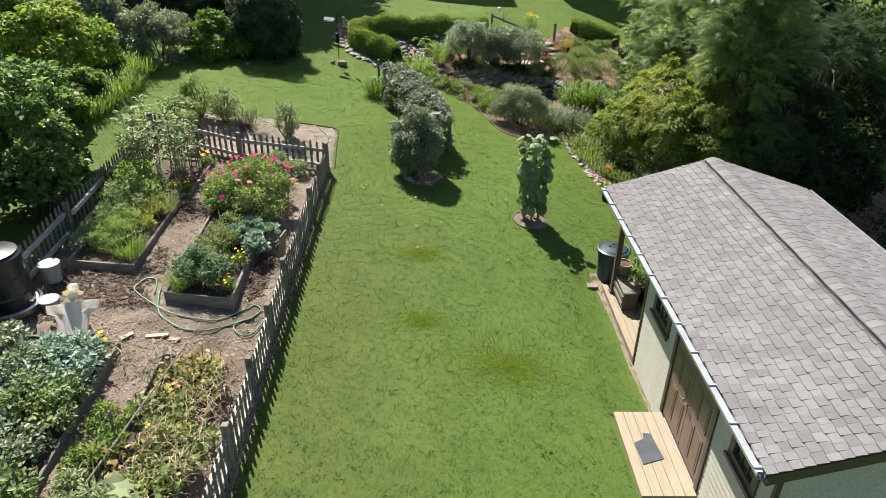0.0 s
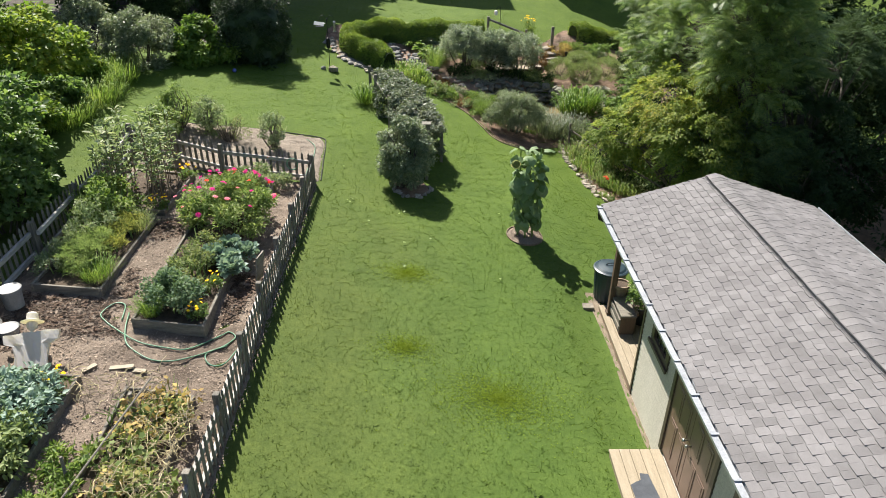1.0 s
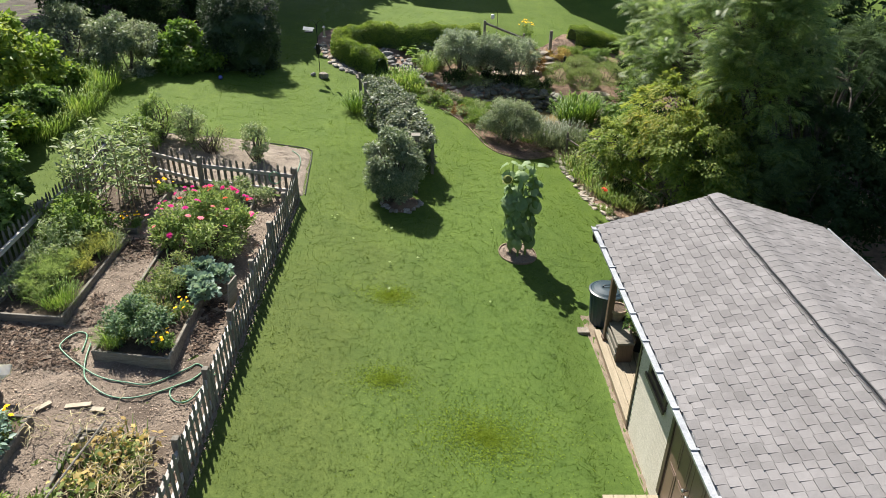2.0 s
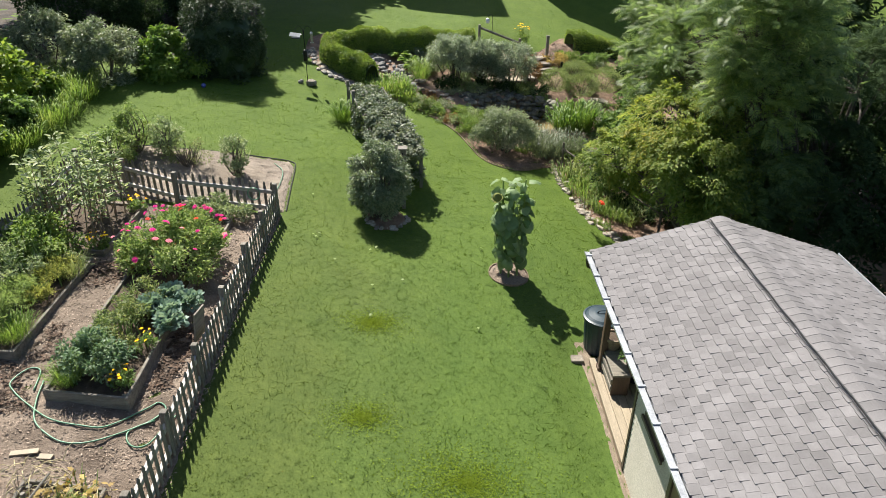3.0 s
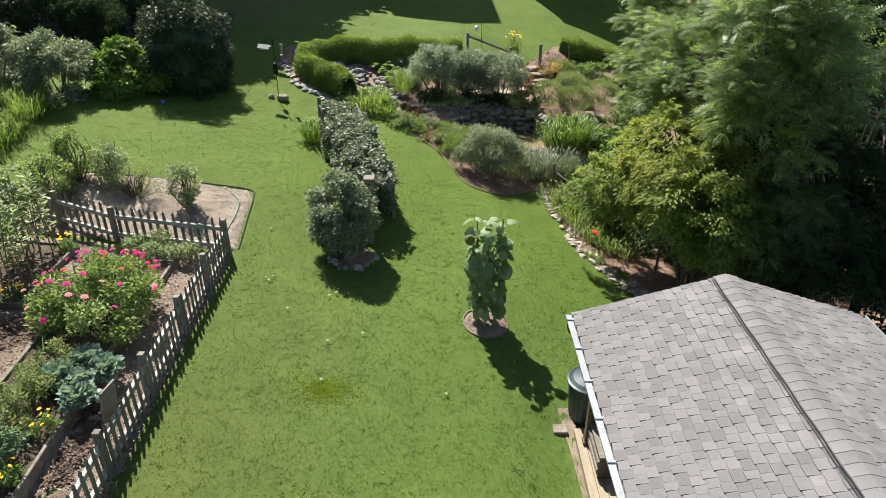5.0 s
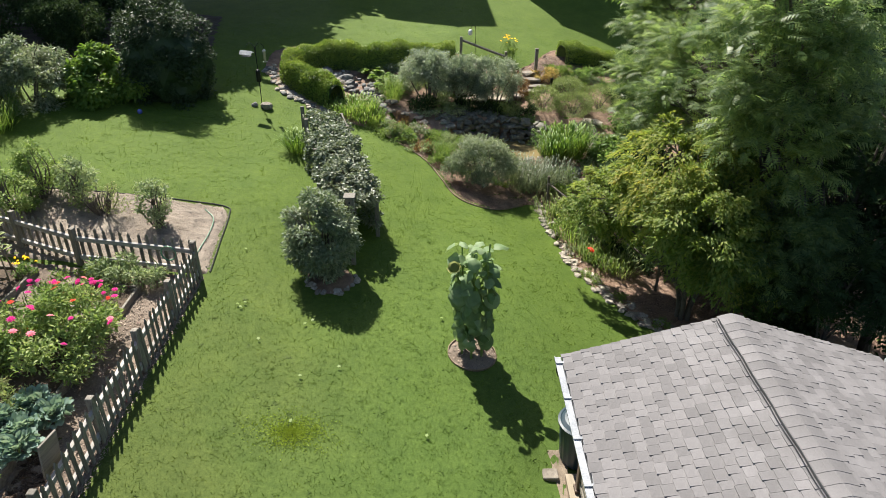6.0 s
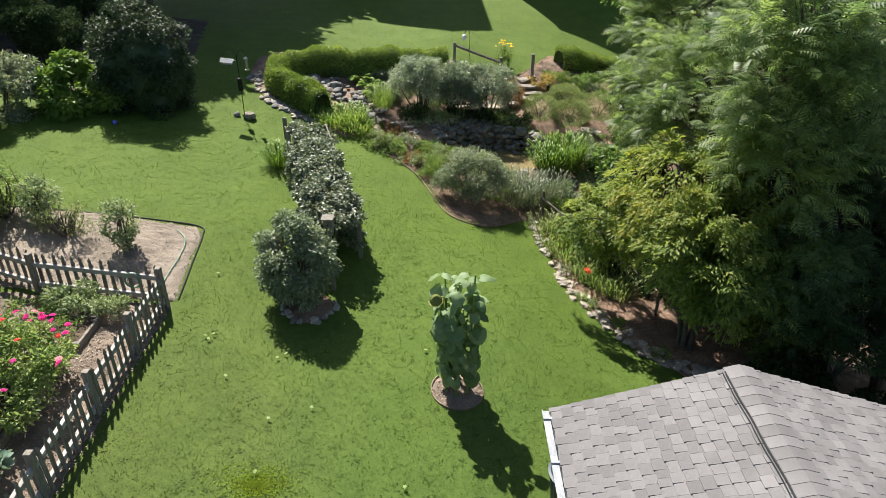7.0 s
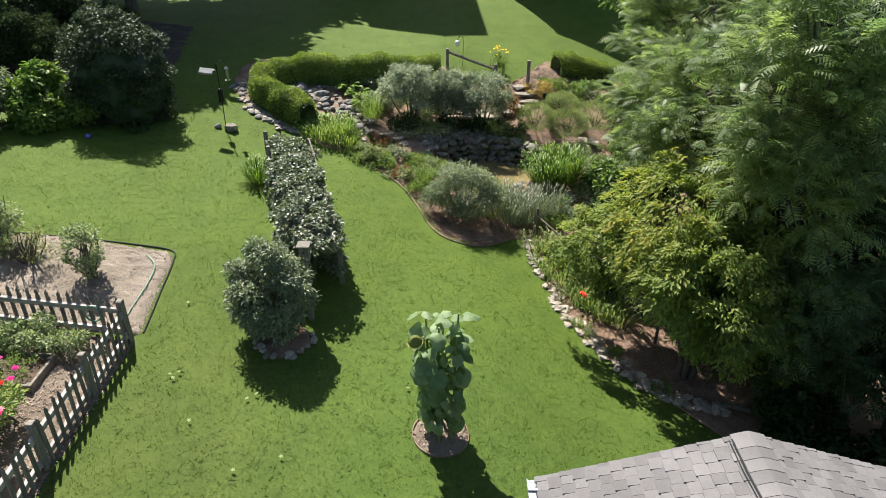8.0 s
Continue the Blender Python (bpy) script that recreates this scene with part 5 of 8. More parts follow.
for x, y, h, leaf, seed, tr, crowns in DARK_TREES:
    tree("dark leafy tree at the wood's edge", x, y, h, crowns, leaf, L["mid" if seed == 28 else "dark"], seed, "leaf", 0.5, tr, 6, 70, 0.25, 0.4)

# left-hand bushes and trees
tree("leafy tree leaning over the garden fence", -9.9, 16.2, 4.2, [(1.35, 0.1, 2.85, 1.4, 1.45, 0.95, 7000)], 0.125, L["lime"], 43, "leaf", 0.7, 0.11, 6, 90, 0.2, 0.3, low=-0.5)
tree("leafy tree leaning over the garden fence", -9.9, 13.3, 4.0, [(1.7, 0.1, 2.3, 1.25, 1.55, 0.8, 5200)], 0.125, L["mid"], 41, "leaf", 0.7, 0.09, 6, 80, 0.2, 0.3, low=-0.5)
tree("mid green leafy tree beside the garden fence", -11.6, 7.4, 4.0, [(0, 0, 1.8, 2.2, 2.4, 1.6, 12000)], 0.14, L["mid"], 44, "leaf", 0.75, 0.12, 6, 45, 0.3, 0.3)
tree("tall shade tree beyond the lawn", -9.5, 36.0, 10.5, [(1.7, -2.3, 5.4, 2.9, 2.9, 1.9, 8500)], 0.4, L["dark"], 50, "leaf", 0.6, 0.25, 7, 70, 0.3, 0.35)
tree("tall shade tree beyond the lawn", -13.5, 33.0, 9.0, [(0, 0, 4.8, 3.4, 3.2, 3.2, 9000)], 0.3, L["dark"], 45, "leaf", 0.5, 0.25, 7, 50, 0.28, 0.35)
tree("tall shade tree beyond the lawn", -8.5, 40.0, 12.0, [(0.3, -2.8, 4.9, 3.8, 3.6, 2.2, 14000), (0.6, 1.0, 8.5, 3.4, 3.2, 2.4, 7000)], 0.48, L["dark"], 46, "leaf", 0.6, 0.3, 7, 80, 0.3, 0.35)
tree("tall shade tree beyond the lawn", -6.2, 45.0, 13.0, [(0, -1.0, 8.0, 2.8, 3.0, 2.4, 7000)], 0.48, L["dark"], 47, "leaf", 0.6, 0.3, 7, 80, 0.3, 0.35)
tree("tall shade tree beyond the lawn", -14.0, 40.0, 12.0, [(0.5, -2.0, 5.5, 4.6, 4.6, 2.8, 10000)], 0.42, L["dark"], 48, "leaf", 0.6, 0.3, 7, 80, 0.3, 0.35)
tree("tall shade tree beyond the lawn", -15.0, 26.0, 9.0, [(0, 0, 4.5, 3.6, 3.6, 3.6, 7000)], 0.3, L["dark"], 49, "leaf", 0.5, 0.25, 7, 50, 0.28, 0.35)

shrub("yew_bush", "large rounded dark green yew bush on the lawn's edge", "bush", -5.65, 25.3, (1.6, 1.4), 3.05, 42000, 0.095, L["yew"], 51, shape="leaf", ratio=0.45, clumps=170, size=0.2, bare=-0.9, droop=0.0, low=-0.9, inner=0.7)
def leafy_core(x, y, z, r, material, seed, owner):
    """The dense inner mass of an evergreen, lumpy, below its outer leaves."""
    bm = bmesh.new()
    bmesh.ops.create_icosphere(bm, subdivisions=4, radius=1.0)
    off = Vector((seed, 2.0 * seed, 3.0))
    for v in bm.verts:
        v.co = Vector((v.co.x * r[0], v.co.y * r[1], v.co.z * r[2])) * (1 + 0.16 * noise.noise(v.co * 3 + off) + 0.08 * noise.noise(v.co * 9 + off))
    core = part("core", bm, material, owner)
    core.location = (x, y, z)


leafy_core(0, 0, 0.95, (1.15, 1.0, 1.3), L["yew"], 4, next(o for o in scene.objects if o.name == "yew_bush"))
shrub("hydrangea", "broad-leaved bright green bush", "bush", -7.5, 24.7, (1.75, 1.05), 1.35, 12000, 0.13, L["hydrangea"], 52, shape="oval", ratio=0.62, clumps=40, size=0.3, bare=-0.7, low=-0.8)
shrub("grey_shrub", "large grey-green feathery shrub", "bush", -9.15, 24.0, (1.4, 1.1), 1.8, 15000, 0.11, L["grey"], 53, ratio=0.35, clumps=50, size=0.28, bare=-0.7, low=-0.8)
shrub("grey_shrub", "large grey-green feathery shrub", "bush", -11.1, 24.4, (1.4, 1.3), 2.0, 9000, 0.12, L["grey"], 54, ratio=0.35, clumps=50, size=0.28, bare=-0.7, low=-0.8)
shrub("dark_shrub", "leafy shrub with leaves darkened for the shade", "bush", -9.8, 28.2, (1.3, 1.2), 2.0, 14000, 0.10, L["dark"], 55, ratio=0.4, clumps=50, size=0.28, bare=0.05, low=-0.8)

# Filler shrubs in the shade-darkened leaf tone, added over ground that showed pale.
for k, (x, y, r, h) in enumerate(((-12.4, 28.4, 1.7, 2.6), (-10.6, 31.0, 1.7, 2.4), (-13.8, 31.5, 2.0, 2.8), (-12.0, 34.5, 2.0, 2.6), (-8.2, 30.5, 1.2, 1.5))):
    shrub("dark_shrub", "leafy shrub with leaves darkened for the shade", "bush", x, y, (r, r), h, 5500, 0.13, L["dark"], 560 + k, "shade shrubs", "leaf", 0.5, 50, 0.28, 0.0, 7, low=-0.8)
HEAP = [(-8.0, 13.2, 1.2, 1.45, "mid"), (-9.3, 12.4, 1.4, 2.2, "mid"), (-8.55, 14.9, 0.9, 1.2, "mid"), (-9.5, 10.4, 1.4, 2.2, "mid"), (-8.2, 9.8, 1.2, 1.6, "mid"),
        (-9.6, 16.3, 1.1, 1.25, "mid"), (-9.9, 18.0, 1.0, 1.1, "lime"), (-10.1, 19.8, 1.0, 1.1, "mid"), (-10.3, 21.7, 1.0, 1.1, "lime"), (-10.9, 15.6, 1.4, 2.3, "lime"), (-11.2, 17.6, 1.4, 2.1, "lime"), (-11.4, 19.7, 1.4, 2.1, "lime"), (-11.6, 21.8, 1.3, 2.0, "lime"),
        (-12.9, 18.8, 1.5, 3.2, "lime"), (-13.2, 21.4, 1.6, 3.2, "lime"), (-11.3, 13.4, 1.5, 2.8, "mid")]
for k, (x, y, r, h, mt) in enumerate(HEAP):
    shrub("leafy_bush", "wild leafy green bush beside the garden fence", "bush", x, y, (r, r), h, 5200, 0.125, L[mt], 600 + k, "wild bushes", "leaf", 0.7, 120, 0.18, 0.0, 7, low=-0.5, flat=0.6)


# low growth under the trees, mostly in the shade-darkened leaf tone
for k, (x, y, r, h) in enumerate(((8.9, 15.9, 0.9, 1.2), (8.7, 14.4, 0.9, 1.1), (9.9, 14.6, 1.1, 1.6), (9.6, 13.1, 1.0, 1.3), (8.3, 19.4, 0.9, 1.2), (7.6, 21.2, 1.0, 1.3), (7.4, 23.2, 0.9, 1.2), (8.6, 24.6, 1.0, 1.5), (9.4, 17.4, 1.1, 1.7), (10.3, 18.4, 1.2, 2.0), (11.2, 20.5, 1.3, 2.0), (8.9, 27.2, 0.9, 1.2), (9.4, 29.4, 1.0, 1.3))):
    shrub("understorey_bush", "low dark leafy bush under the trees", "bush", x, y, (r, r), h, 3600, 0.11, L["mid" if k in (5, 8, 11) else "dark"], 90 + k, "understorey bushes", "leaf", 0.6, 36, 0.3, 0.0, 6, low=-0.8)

# shrub and vine arbour in the lawn
shrub("leafy_shrub", "rounded grey-green leafy shrub in a stone ring", "bush", -0.15, 17.22, (0.85, 0.8), 1.95, 18000, 0.085, L["grey"], 61, ratio=0.38, clumps=120, size=0.21, bare=-0.15, n_stems=18, low=-0.85)


def arbour():
    a = thing("vine_arbour", "weathered wooden arbour posts with wire rails", "arbour", (0, 0, 0))
    row = [(0.24, 18.9), (-0.24, 20.6), (-0.74, 22.4), (-0.98, 23.25)]
    bm = None
    for x, y in row:
        for s in (-0.5, 0.55):
            px = x + s
            z = ground_z(px, y)
            part("post", boxed(px - 0.045, px + 0.045, y - 0.045, y + 0.045, z - 0.1, z + 1.08, 0.005), M["old_wood"], a)
    for s in (-0.5, 0.55):
        for (x0, y0), (x1, y1) in zip(row, row[1:]):
            bm = bmesh.new()
            tube(bm, [(x0 + s, y0, ground_z(x0, y0) + 0.98), (x1 + s, y1, ground_z(x1, y1) + 0.98)], 0.02, 6)
            part("rail", bm, M["old_wood"], a)
    v = thing("grape_vine", "dense vine with dusty grey-green leaves covering the arbour", "vine", (-0.3, 21.5, ground_z(-0.3, 21.5)))
    rng = np.random.default_rng(62)
    z0 = v.location.z
    bm = bmesh.new()
    cc, rr = [], []
    for k in range(190):
        t = rng.uniform(0, 1)
        y = 18.3 + 4.9 * t
        xm = 0.1 - 0.28 * (y - 19.4)
        u = rng.uniform(-0.52, 0.52)
        x = xm + u
        top = ground_z(xm, y) + 1.25 + 0.12 * math.sin(5 * t)
        drop = rng.uniform(0.3, 1.2) if abs(u) > 0.38 else rng.uniform(0.0, 0.25)
        cc.append((x + 0.3, y - 21.5, top - drop - z0))
        rr.append(rng.uniform(0.13, 0.27))
    cc, rr = np.array(cc), np.array(rr)
    P, d = on_clumps(cc, rr, 32000, rng, 0.7, 0.5)
    D = unit(d * (1, 1, 0.3) + rng.normal(0, 0.6, P.shape) - (0, 0, 0.3))
    N = unit(d * 0.5 + (0, 0, 0.9) + rng.normal(0, 0.45, P.shape))
    ln = rng.uniform(0.05, 0.095, len(P))
    leaf_cloud("leaves", P, D, N, ln, ln * 0.8, "leaf", L["vine"], v)
    for k in range(7):
        y = -2.7 + k * 0.78
        x = 0.4 - 0.28 * (y + 2.1)
        tube(bm, curve_pts([(x, y, ground_z(x - 0.3, y + 21.5) - z0), (x + rng.normal(0, 0.1), y + 0.1, 0.6), (x - 0.2, y + 0.3, 1.2)], 5), 0.025, 6)
    part("vine_stems", bm, M["trunk"], v)


arbour()


# clipped hedge round the pond
def hedge(label, line, width, height, count, seed):
    rng = np.random.default_rng(seed)
    pts = curve_pts([(x, y, 0) for x, y in line], 10)
    h = thing("boxwood_hedge", label, "hedge", (pts[0].x, pts[0].y, ground_z(pts[0].x, pts[0].y)))
    o = np.array(h.location)
    c = np.array([(p.x, p.y) for p in pts])
    s = np.concatenate([[0], np.cumsum(np.hypot(*np.diff(c, axis=0).T))])
    q = rng.uniform(0, s[-1], count)
    x, y = np.interp(q, s, c[:, 0]), np.interp(q, s, c[:, 1])
    dx, dy = np.interp(q + 0.05, s, c[:, 0]) - np.interp(q - 0.05, s, c[:, 0]), np.interp(q + 0.05, s, c[:, 1]) - np.interp(q - 0.05, s, c[:, 1])
    d = unit(np.stack([dx, dy], 1))
    a = rng.uniform(0, math.pi, count)
    lump = 1 + 0.07 * np.sin(q * 3.1) + 0.05 * np.sin(q * 7.3 + a * 2)
    k = rng.uniform(0.86, 1.03, count) * lump
    ca, sa = np.cos(a), np.sin(a)
    ca, sa = np.sign(ca) * np.abs(ca) ** 0.75, sa ** 0.7
    side = ca * width / 2 * k
    z = heights(x, y) + height * sa * k
    P = np.stack([x - d[:, 1] * side, y + d[:, 0] * side, z], 1) - o
    n = np.stack([-d[:, 1] * ca, d[:, 0] * ca, sa], 1)
    N = unit(n + rng.normal(0, 0.5, n.shape))
    D = unit(rng.normal(0, 1, n.shape) + n * 0.7)
    ln = rng.uniform(0.04, 0.065, count)
    leaf_cloud("leaves", P, D, N, ln, ln * 0.6, "leaf", L["box"], h)
    # solid core below the leaves, in the darker yew tone
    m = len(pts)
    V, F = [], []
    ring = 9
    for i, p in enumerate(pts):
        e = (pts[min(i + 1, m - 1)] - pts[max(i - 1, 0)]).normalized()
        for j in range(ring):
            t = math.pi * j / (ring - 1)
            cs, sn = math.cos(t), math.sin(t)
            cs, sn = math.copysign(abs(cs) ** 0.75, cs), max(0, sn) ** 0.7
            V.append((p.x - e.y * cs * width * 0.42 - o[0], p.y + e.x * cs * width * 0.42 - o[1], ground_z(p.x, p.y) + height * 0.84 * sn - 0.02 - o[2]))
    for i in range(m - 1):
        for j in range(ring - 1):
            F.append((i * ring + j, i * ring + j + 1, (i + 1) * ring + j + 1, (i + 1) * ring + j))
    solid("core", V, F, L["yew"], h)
    return h


hedge("curved clipped boxwood hedge beside the rock stream", [(-0.95, 26.25), (-1.4, 26.55), (-1.9, 26.9), (-2.35, 27.3), (-2.55, 27.8), (-2.38, 28.4), (-1.98, 28.95), (-1.35, 29.35), (-0.65, 29.55), (0.05, 29.7), (0.7, 29.85), (1.75, 30.05), (2.9, 30.1)], 0.82, 0.86, 50000, 71)
hedge("short clipped boxwood hedge beyond the steps", [(7.2, 32.4), (8.2, 32.7), (9.4, 32.9)], 0.95, 0.75, 10000, 72)

# ---------------- vegetable garden ----------------
_t = np.linspace(0, 1, 5)
_arc = [(0.75 * math.sin(1.9 * t), s * 0.5 * (0.35 + 1.3 * t * (1.15 - t)) * (1 if t < 1 else 0.05), 0.62 * math.sin(2.3 * t)) for t in _t for s in (-1, 1)]
SHAPES["arc"] = (np.array(_arc), [np.array([(2 * k, 2 * k + 1, 2 * k + 3, 2 * k + 2) for k in range(4)])])


def strap_clump(name, label, category, x, y, r, h, n, material, seed, group="", width=0.02, z=None, spread=0.5):
    """A tuft of arching strap leaves."""
    rng = np.random.default_rng(seed)
    gz = ground_z(x, y) if z is None else z
    c = thing(name, label, category, (x, y, gz), group)
    a = rng.uniform(0, 2 * math.pi, n)
    q = np.sqrt(rng.uniform(0, 1, n)) * r * spread
    P = np.stack([q * np.cos(a), q * np.sin(a), np.zeros(n) - 0.02], 1)
    b = a + rng.normal(0, 0.7, n)
    D = np.stack([np.cos(b), np.sin(b), rng.uniform(0.0, 0.8, n)], 1)
    N = np.tile((0, 0, 1.0), (n, 1))
    ln = h * rng.uniform(0.8, 1.6, n)
    leaf_cloud("leaves", P, D, N, ln, width * rng.uniform(0.7, 1.3, n), "arc", material, c)
    return c


def raised_bed(x0, x1, y0, y1, h, label, soil=True):
    z = ground_z((x0 + x1) / 2, (y0 + y1) / 2)
    b = thing("raised_bed", label, "raised bed", ((x0 + x1) / 2, (y0 + y1) / 2, z), "raised beds")
    w, d = (x1 - x0) / 2, (y1 - y0) / 2
    lo = min(ground_z(x, y) for x in (x0, x1) for y in (y0, y1)) - z - 0.05
    slope = (ground_z(x1, (y0 + y1) / 2) - ground_z(x0, (y0 + y1) / 2)) / (x1 - x0) * 0.85
    slope_y = (ground_z((x0 + x1) / 2, y1) - ground_z((x0 + x1) / 2, y0)) / (y1 - y0) * 0.9
    for nm, a in (("side_board", (-w, -w + 0.045, -d, d)), ("side_board", (w - 0.045, w, -d, d)), ("end_board", (-w + 0.045, w - 0.045, -d, -d + 0.045)), ("end_board", (-w + 0.045, w - 0.045, d - 0.045, d))):
        bm = boxed(*a, lo, h, 0.006)
        for v in bm.verts:
            v.co.z += slope * v.co.x + slope_y * v.co.y
        part(nm, bm, M["bed_wood"], b)
    for sx in (-1, 1):
        for sy in (-1, 1):
            part("corner_stake", boxed(sx * (w - 0.09) - 0.03, sx * (w - 0.09) + 0.03, sy * (d - 0.09) - 0.03, sy * (d - 0.09) + 0.03, lo, h - 0.03 + slope * sx * (w - 0.09) + slope_y * sy * (d - 0.09), 0.004), M["bed_wood"], b)
    if soil:
        n = 24
        gx, gy = np.meshgrid(np.linspace(-w + 0.04, w - 0.04, n), np.linspace(-d + 0.04, d - 0.04, n))
        rng = np.random.default_rng(int(abs(x0 * 100)))
        gz = h - 0.05 + slope * gx + slope_y * gy + rng.normal(0, 0.012, gx.shape)
        idx = np.arange(n * n).reshape(n, n)
        solid("soil", np.stack([gx, gy, gz], -1), [np.stack([idx[:-1, :-1], idx[:-1, 1:], idx[1:, 1:], idx[1:, :-1]], -1).reshape(-1, 4)], M["soil"], b, True)
    return lambda x, y: z + h - 0.05 + slope * (x - (x0 + x1) / 2) + slope_y * (y - (y0 + y1) / 2)


ZA = raised_bed(-4.64, -3.46, 10.33, 14.95, 0.14, "weathered board bed planted with greens, kale and zinnias")
ZB = raised_bed(-6.62, -5.42, 11.1, 13.95, 0.14, "weathered board bed full of feathery herbs")
ZC = raised_bed(-6.78, -5.38, 14.28, 16.5, 0.15, "weathered board bed with tall pale-leaved plants")
ZD = raised_bed(-4.6, -3.4, 15.35, 16.15, 0.14, "low open weathered board bed near the corner")
ZE = raised_bed(-6.95, -4.93, 4.2, 9.05, 0.14, "weathered board bed of cabbages and marigolds")
ZF = raised_bed(-4.25, -3.25, 4.2, 8.95, 0.14, "weathered board bed of sprawling yellowing squash")


def patch(name, label, category, x, y, z, rx, ry, h, n, leaf, material, seed, shape="leaf", ratio=0.4, clumps=30, size=0.34, up=0.4, twigs=8, group=""):
    """A planted patch: leafy mound over bare ground with thin stems."""
    rng = np.random.default_rng(seed)
    p = thing(name, label, category, (x, y, z), group)
    bm = bmesh.new()
    for k in range(twigs):
        bx, by = rng.uniform(-0.7, 0.7) * rx, rng.uniform(-0.7, 0.7) * ry
        tube(bm, [(bx, by, -0.03), (bx + rng.normal(0, 0.04), by + rng.normal(0, 0.04), h * 0.5), (bx + rng.normal(0, 0.1), by + rng.normal(0, 0.1), h * 0.9)], [0.012, 0.009, 0.004], 5)
    tagged(part("stem_tuft", bm, M["stem"], p), kind="stuff")
    cc = np.stack([rng.uniform(-1, 1, clumps) * rx, rng.uniform(-1, 1, clumps) * ry, h * rng.uniform(0.25, 0.85, clumps)], 1)
    e = (cc[:, 0] / rx) ** 2 + (cc[:, 1] / ry) ** 2
    cc[:, :2] *= np.where(e > 1, 0.8, 1)[:, None]
    cc[:, 2] *= np.clip(1.15 - 0.5 * e, 0.3, 1)
    rr = size * rng.uniform(0.6, 1.3, clumps) * min(rx, ry, h * 1.2)
    P, d = on_clumps(cc, rr, n, rng, 0.8, 0.4)
    P[:, 2] = np.maximum(P[:, 2], 0.01)
    D = unit(d * (1, 1, 0.4) + rng.normal(0, 0.6, P.shape) + (0, 0, up - 0.3))
    N = unit(d * 0.5 + (0, 0, 0.8) + rng.normal(0, 0.5, P.shape))
    ln = leaf * rng.uniform(0.6, 1.4, n)
    leaf_cloud("foliage", P, D, N, ln, ln * ratio, shape, material, p)
    return p


def flower_mesh(name, material, petals=9):
    v, f = [], []
    for ring, (r, z, w) in enumerate(((1.0, 0.0, 0.42), (0.72, 0.16, 0.36), (0.4, 0.28, 0.3))):
        for k in range(petals):
            a = 2 * math.pi * (k + 0.5 * ring) / petals
            c, s = math.cos(a), math.sin(a)
            i = len(v)
            v += [(0.08 * c, 0.08 * s, z), (r * 0.6 * c - w * 0.5 * s, r * 0.6 * s + w * 0.5 * c, z + 0.10), (r * c, r * s, z + 0.02), (r * 0.6 * c + w * 0.5 * s, r * 0.6 * s - w * 0.5 * c, z + 0.10)]
            f.append((i, i + 1, i + 2, i + 3))
    me = bpy.data.meshes.new(name)
    me.from_pydata(v, [], f)
    me.materials.append(material)
    return me


FLOWER = {k: flower_mesh("flower", L[k]) for k in ("pink", "red", "rose", "yellow")}


def add_flowers(p, kinds, n, rx, ry, z0, z1, size, seed):
    rng = np.random.default_rng(seed)
    for k in range(n):
        a, q = rng.uniform(0, 2 * math.pi), math.sqrt(rng.uniform(0, 1))
        x, y = q * rx * math.cos(a), q * ry * math.sin(a)
        z = z0 + (z1 - z0) * (1 - q * q * 0.6) + rng.uniform(-0.05, 0.06)
        s = size * rng.uniform(0.75, 1.25)
        piece("flower", FLOWER[kinds[int(rng.integers(len(kinds)))]], pose(x, y, z, rng.normal(0, 18), rng.normal(0, 18), rng.uniform(0, 360)) @ Matrix.Diagonal((s, s, s, 1)), p)


z = patch("zinnias", "bushy zinnias with magenta, red and rose flowers", "flowers", -3.93, 14.15, ZA(-3.93, 14.15), 0.86, 0.9, 1.0, 9500, 0.07, L["zinnia"], 101, "oval", 0.42, 75, 0.22, 0.5, 30)
add_flowers(z, ("pink", "pink", "pink", "pink", "red", "rose"), 44, 1.04, 1.14, 0.3, 1.1, 0.058, 102)
for k, (x, y) in enumerate(((-3.55, 12.35), (-3.28, 12.7), (-3.62, 12.85), (-3.40, 12.05), (-3.85, 12.45))):
    rng = np.random.default_rng(110 + k)
    c = thing("kale", "blue-green curly kale plant", "vegetable", (x, y, ZA(x, y)), "kale plants")
    n = 300
    a = rng.uniform(0, 2 * math.pi, n)
    el = rng.uniform(-0.15, 1.2, n)
    D = np.stack([np.cos(a) * np.cos(el), np.sin(a) * np.cos(el), np.sin(el)], 1)
    P = D * rng.uniform(0.04, 0.24, (n, 1)) * (1, 1, 0.75) + (0, 0, 0.13)
    N = unit(np.stack([-np.cos(a) * np.sin(el), -np.sin(a) * np.sin(el), np.cos(el)], 1) + rng.normal(0, 0.9, (n, 3)))
    ln = rng.uniform(0.06, 0.12, n)
    leaf_cloud("leaves", P, D, N, ln, ln * 1.0, "oval", L["kale"], c)
    part("stalk", tube(bmesh.new(), [(0, 0, -0.02), (0.01, 0, 0.2)], [0.02, 0.014], 7), M["stem"], c)

patch("pepper_plant", "bushy deep green pepper plant at the bed's end", "vegetable", -4.12, 10.95, ZA(-4.12, 10.95), 0.42, 0.42, 0.64, 4400, 0.062, L["bluish"], 121, "leaf", 0.5, 52, 0.3, 0.3, 12)
patch("bean_plants", "straggling yellow-green bean plants with bare stems", "vegetable", -4.12, 11.85, ZA(-4.12, 11.85), 0.45, 0.5, 0.46, 2300, 0.06, L["feather"], 122, "leaf", 0.4, 40, 0.26, 0.5, 30)
patch("weeds", "yellow-green weedy growth among the vegetables", "weeds", -4.1, 12.7, ZA(-4.1, 12.7), 0.42, 0.5, 0.35, 1300, 0.06, L["feather"], 124, "leaf", 0.35, 40, 0.26, 0.5, 20)
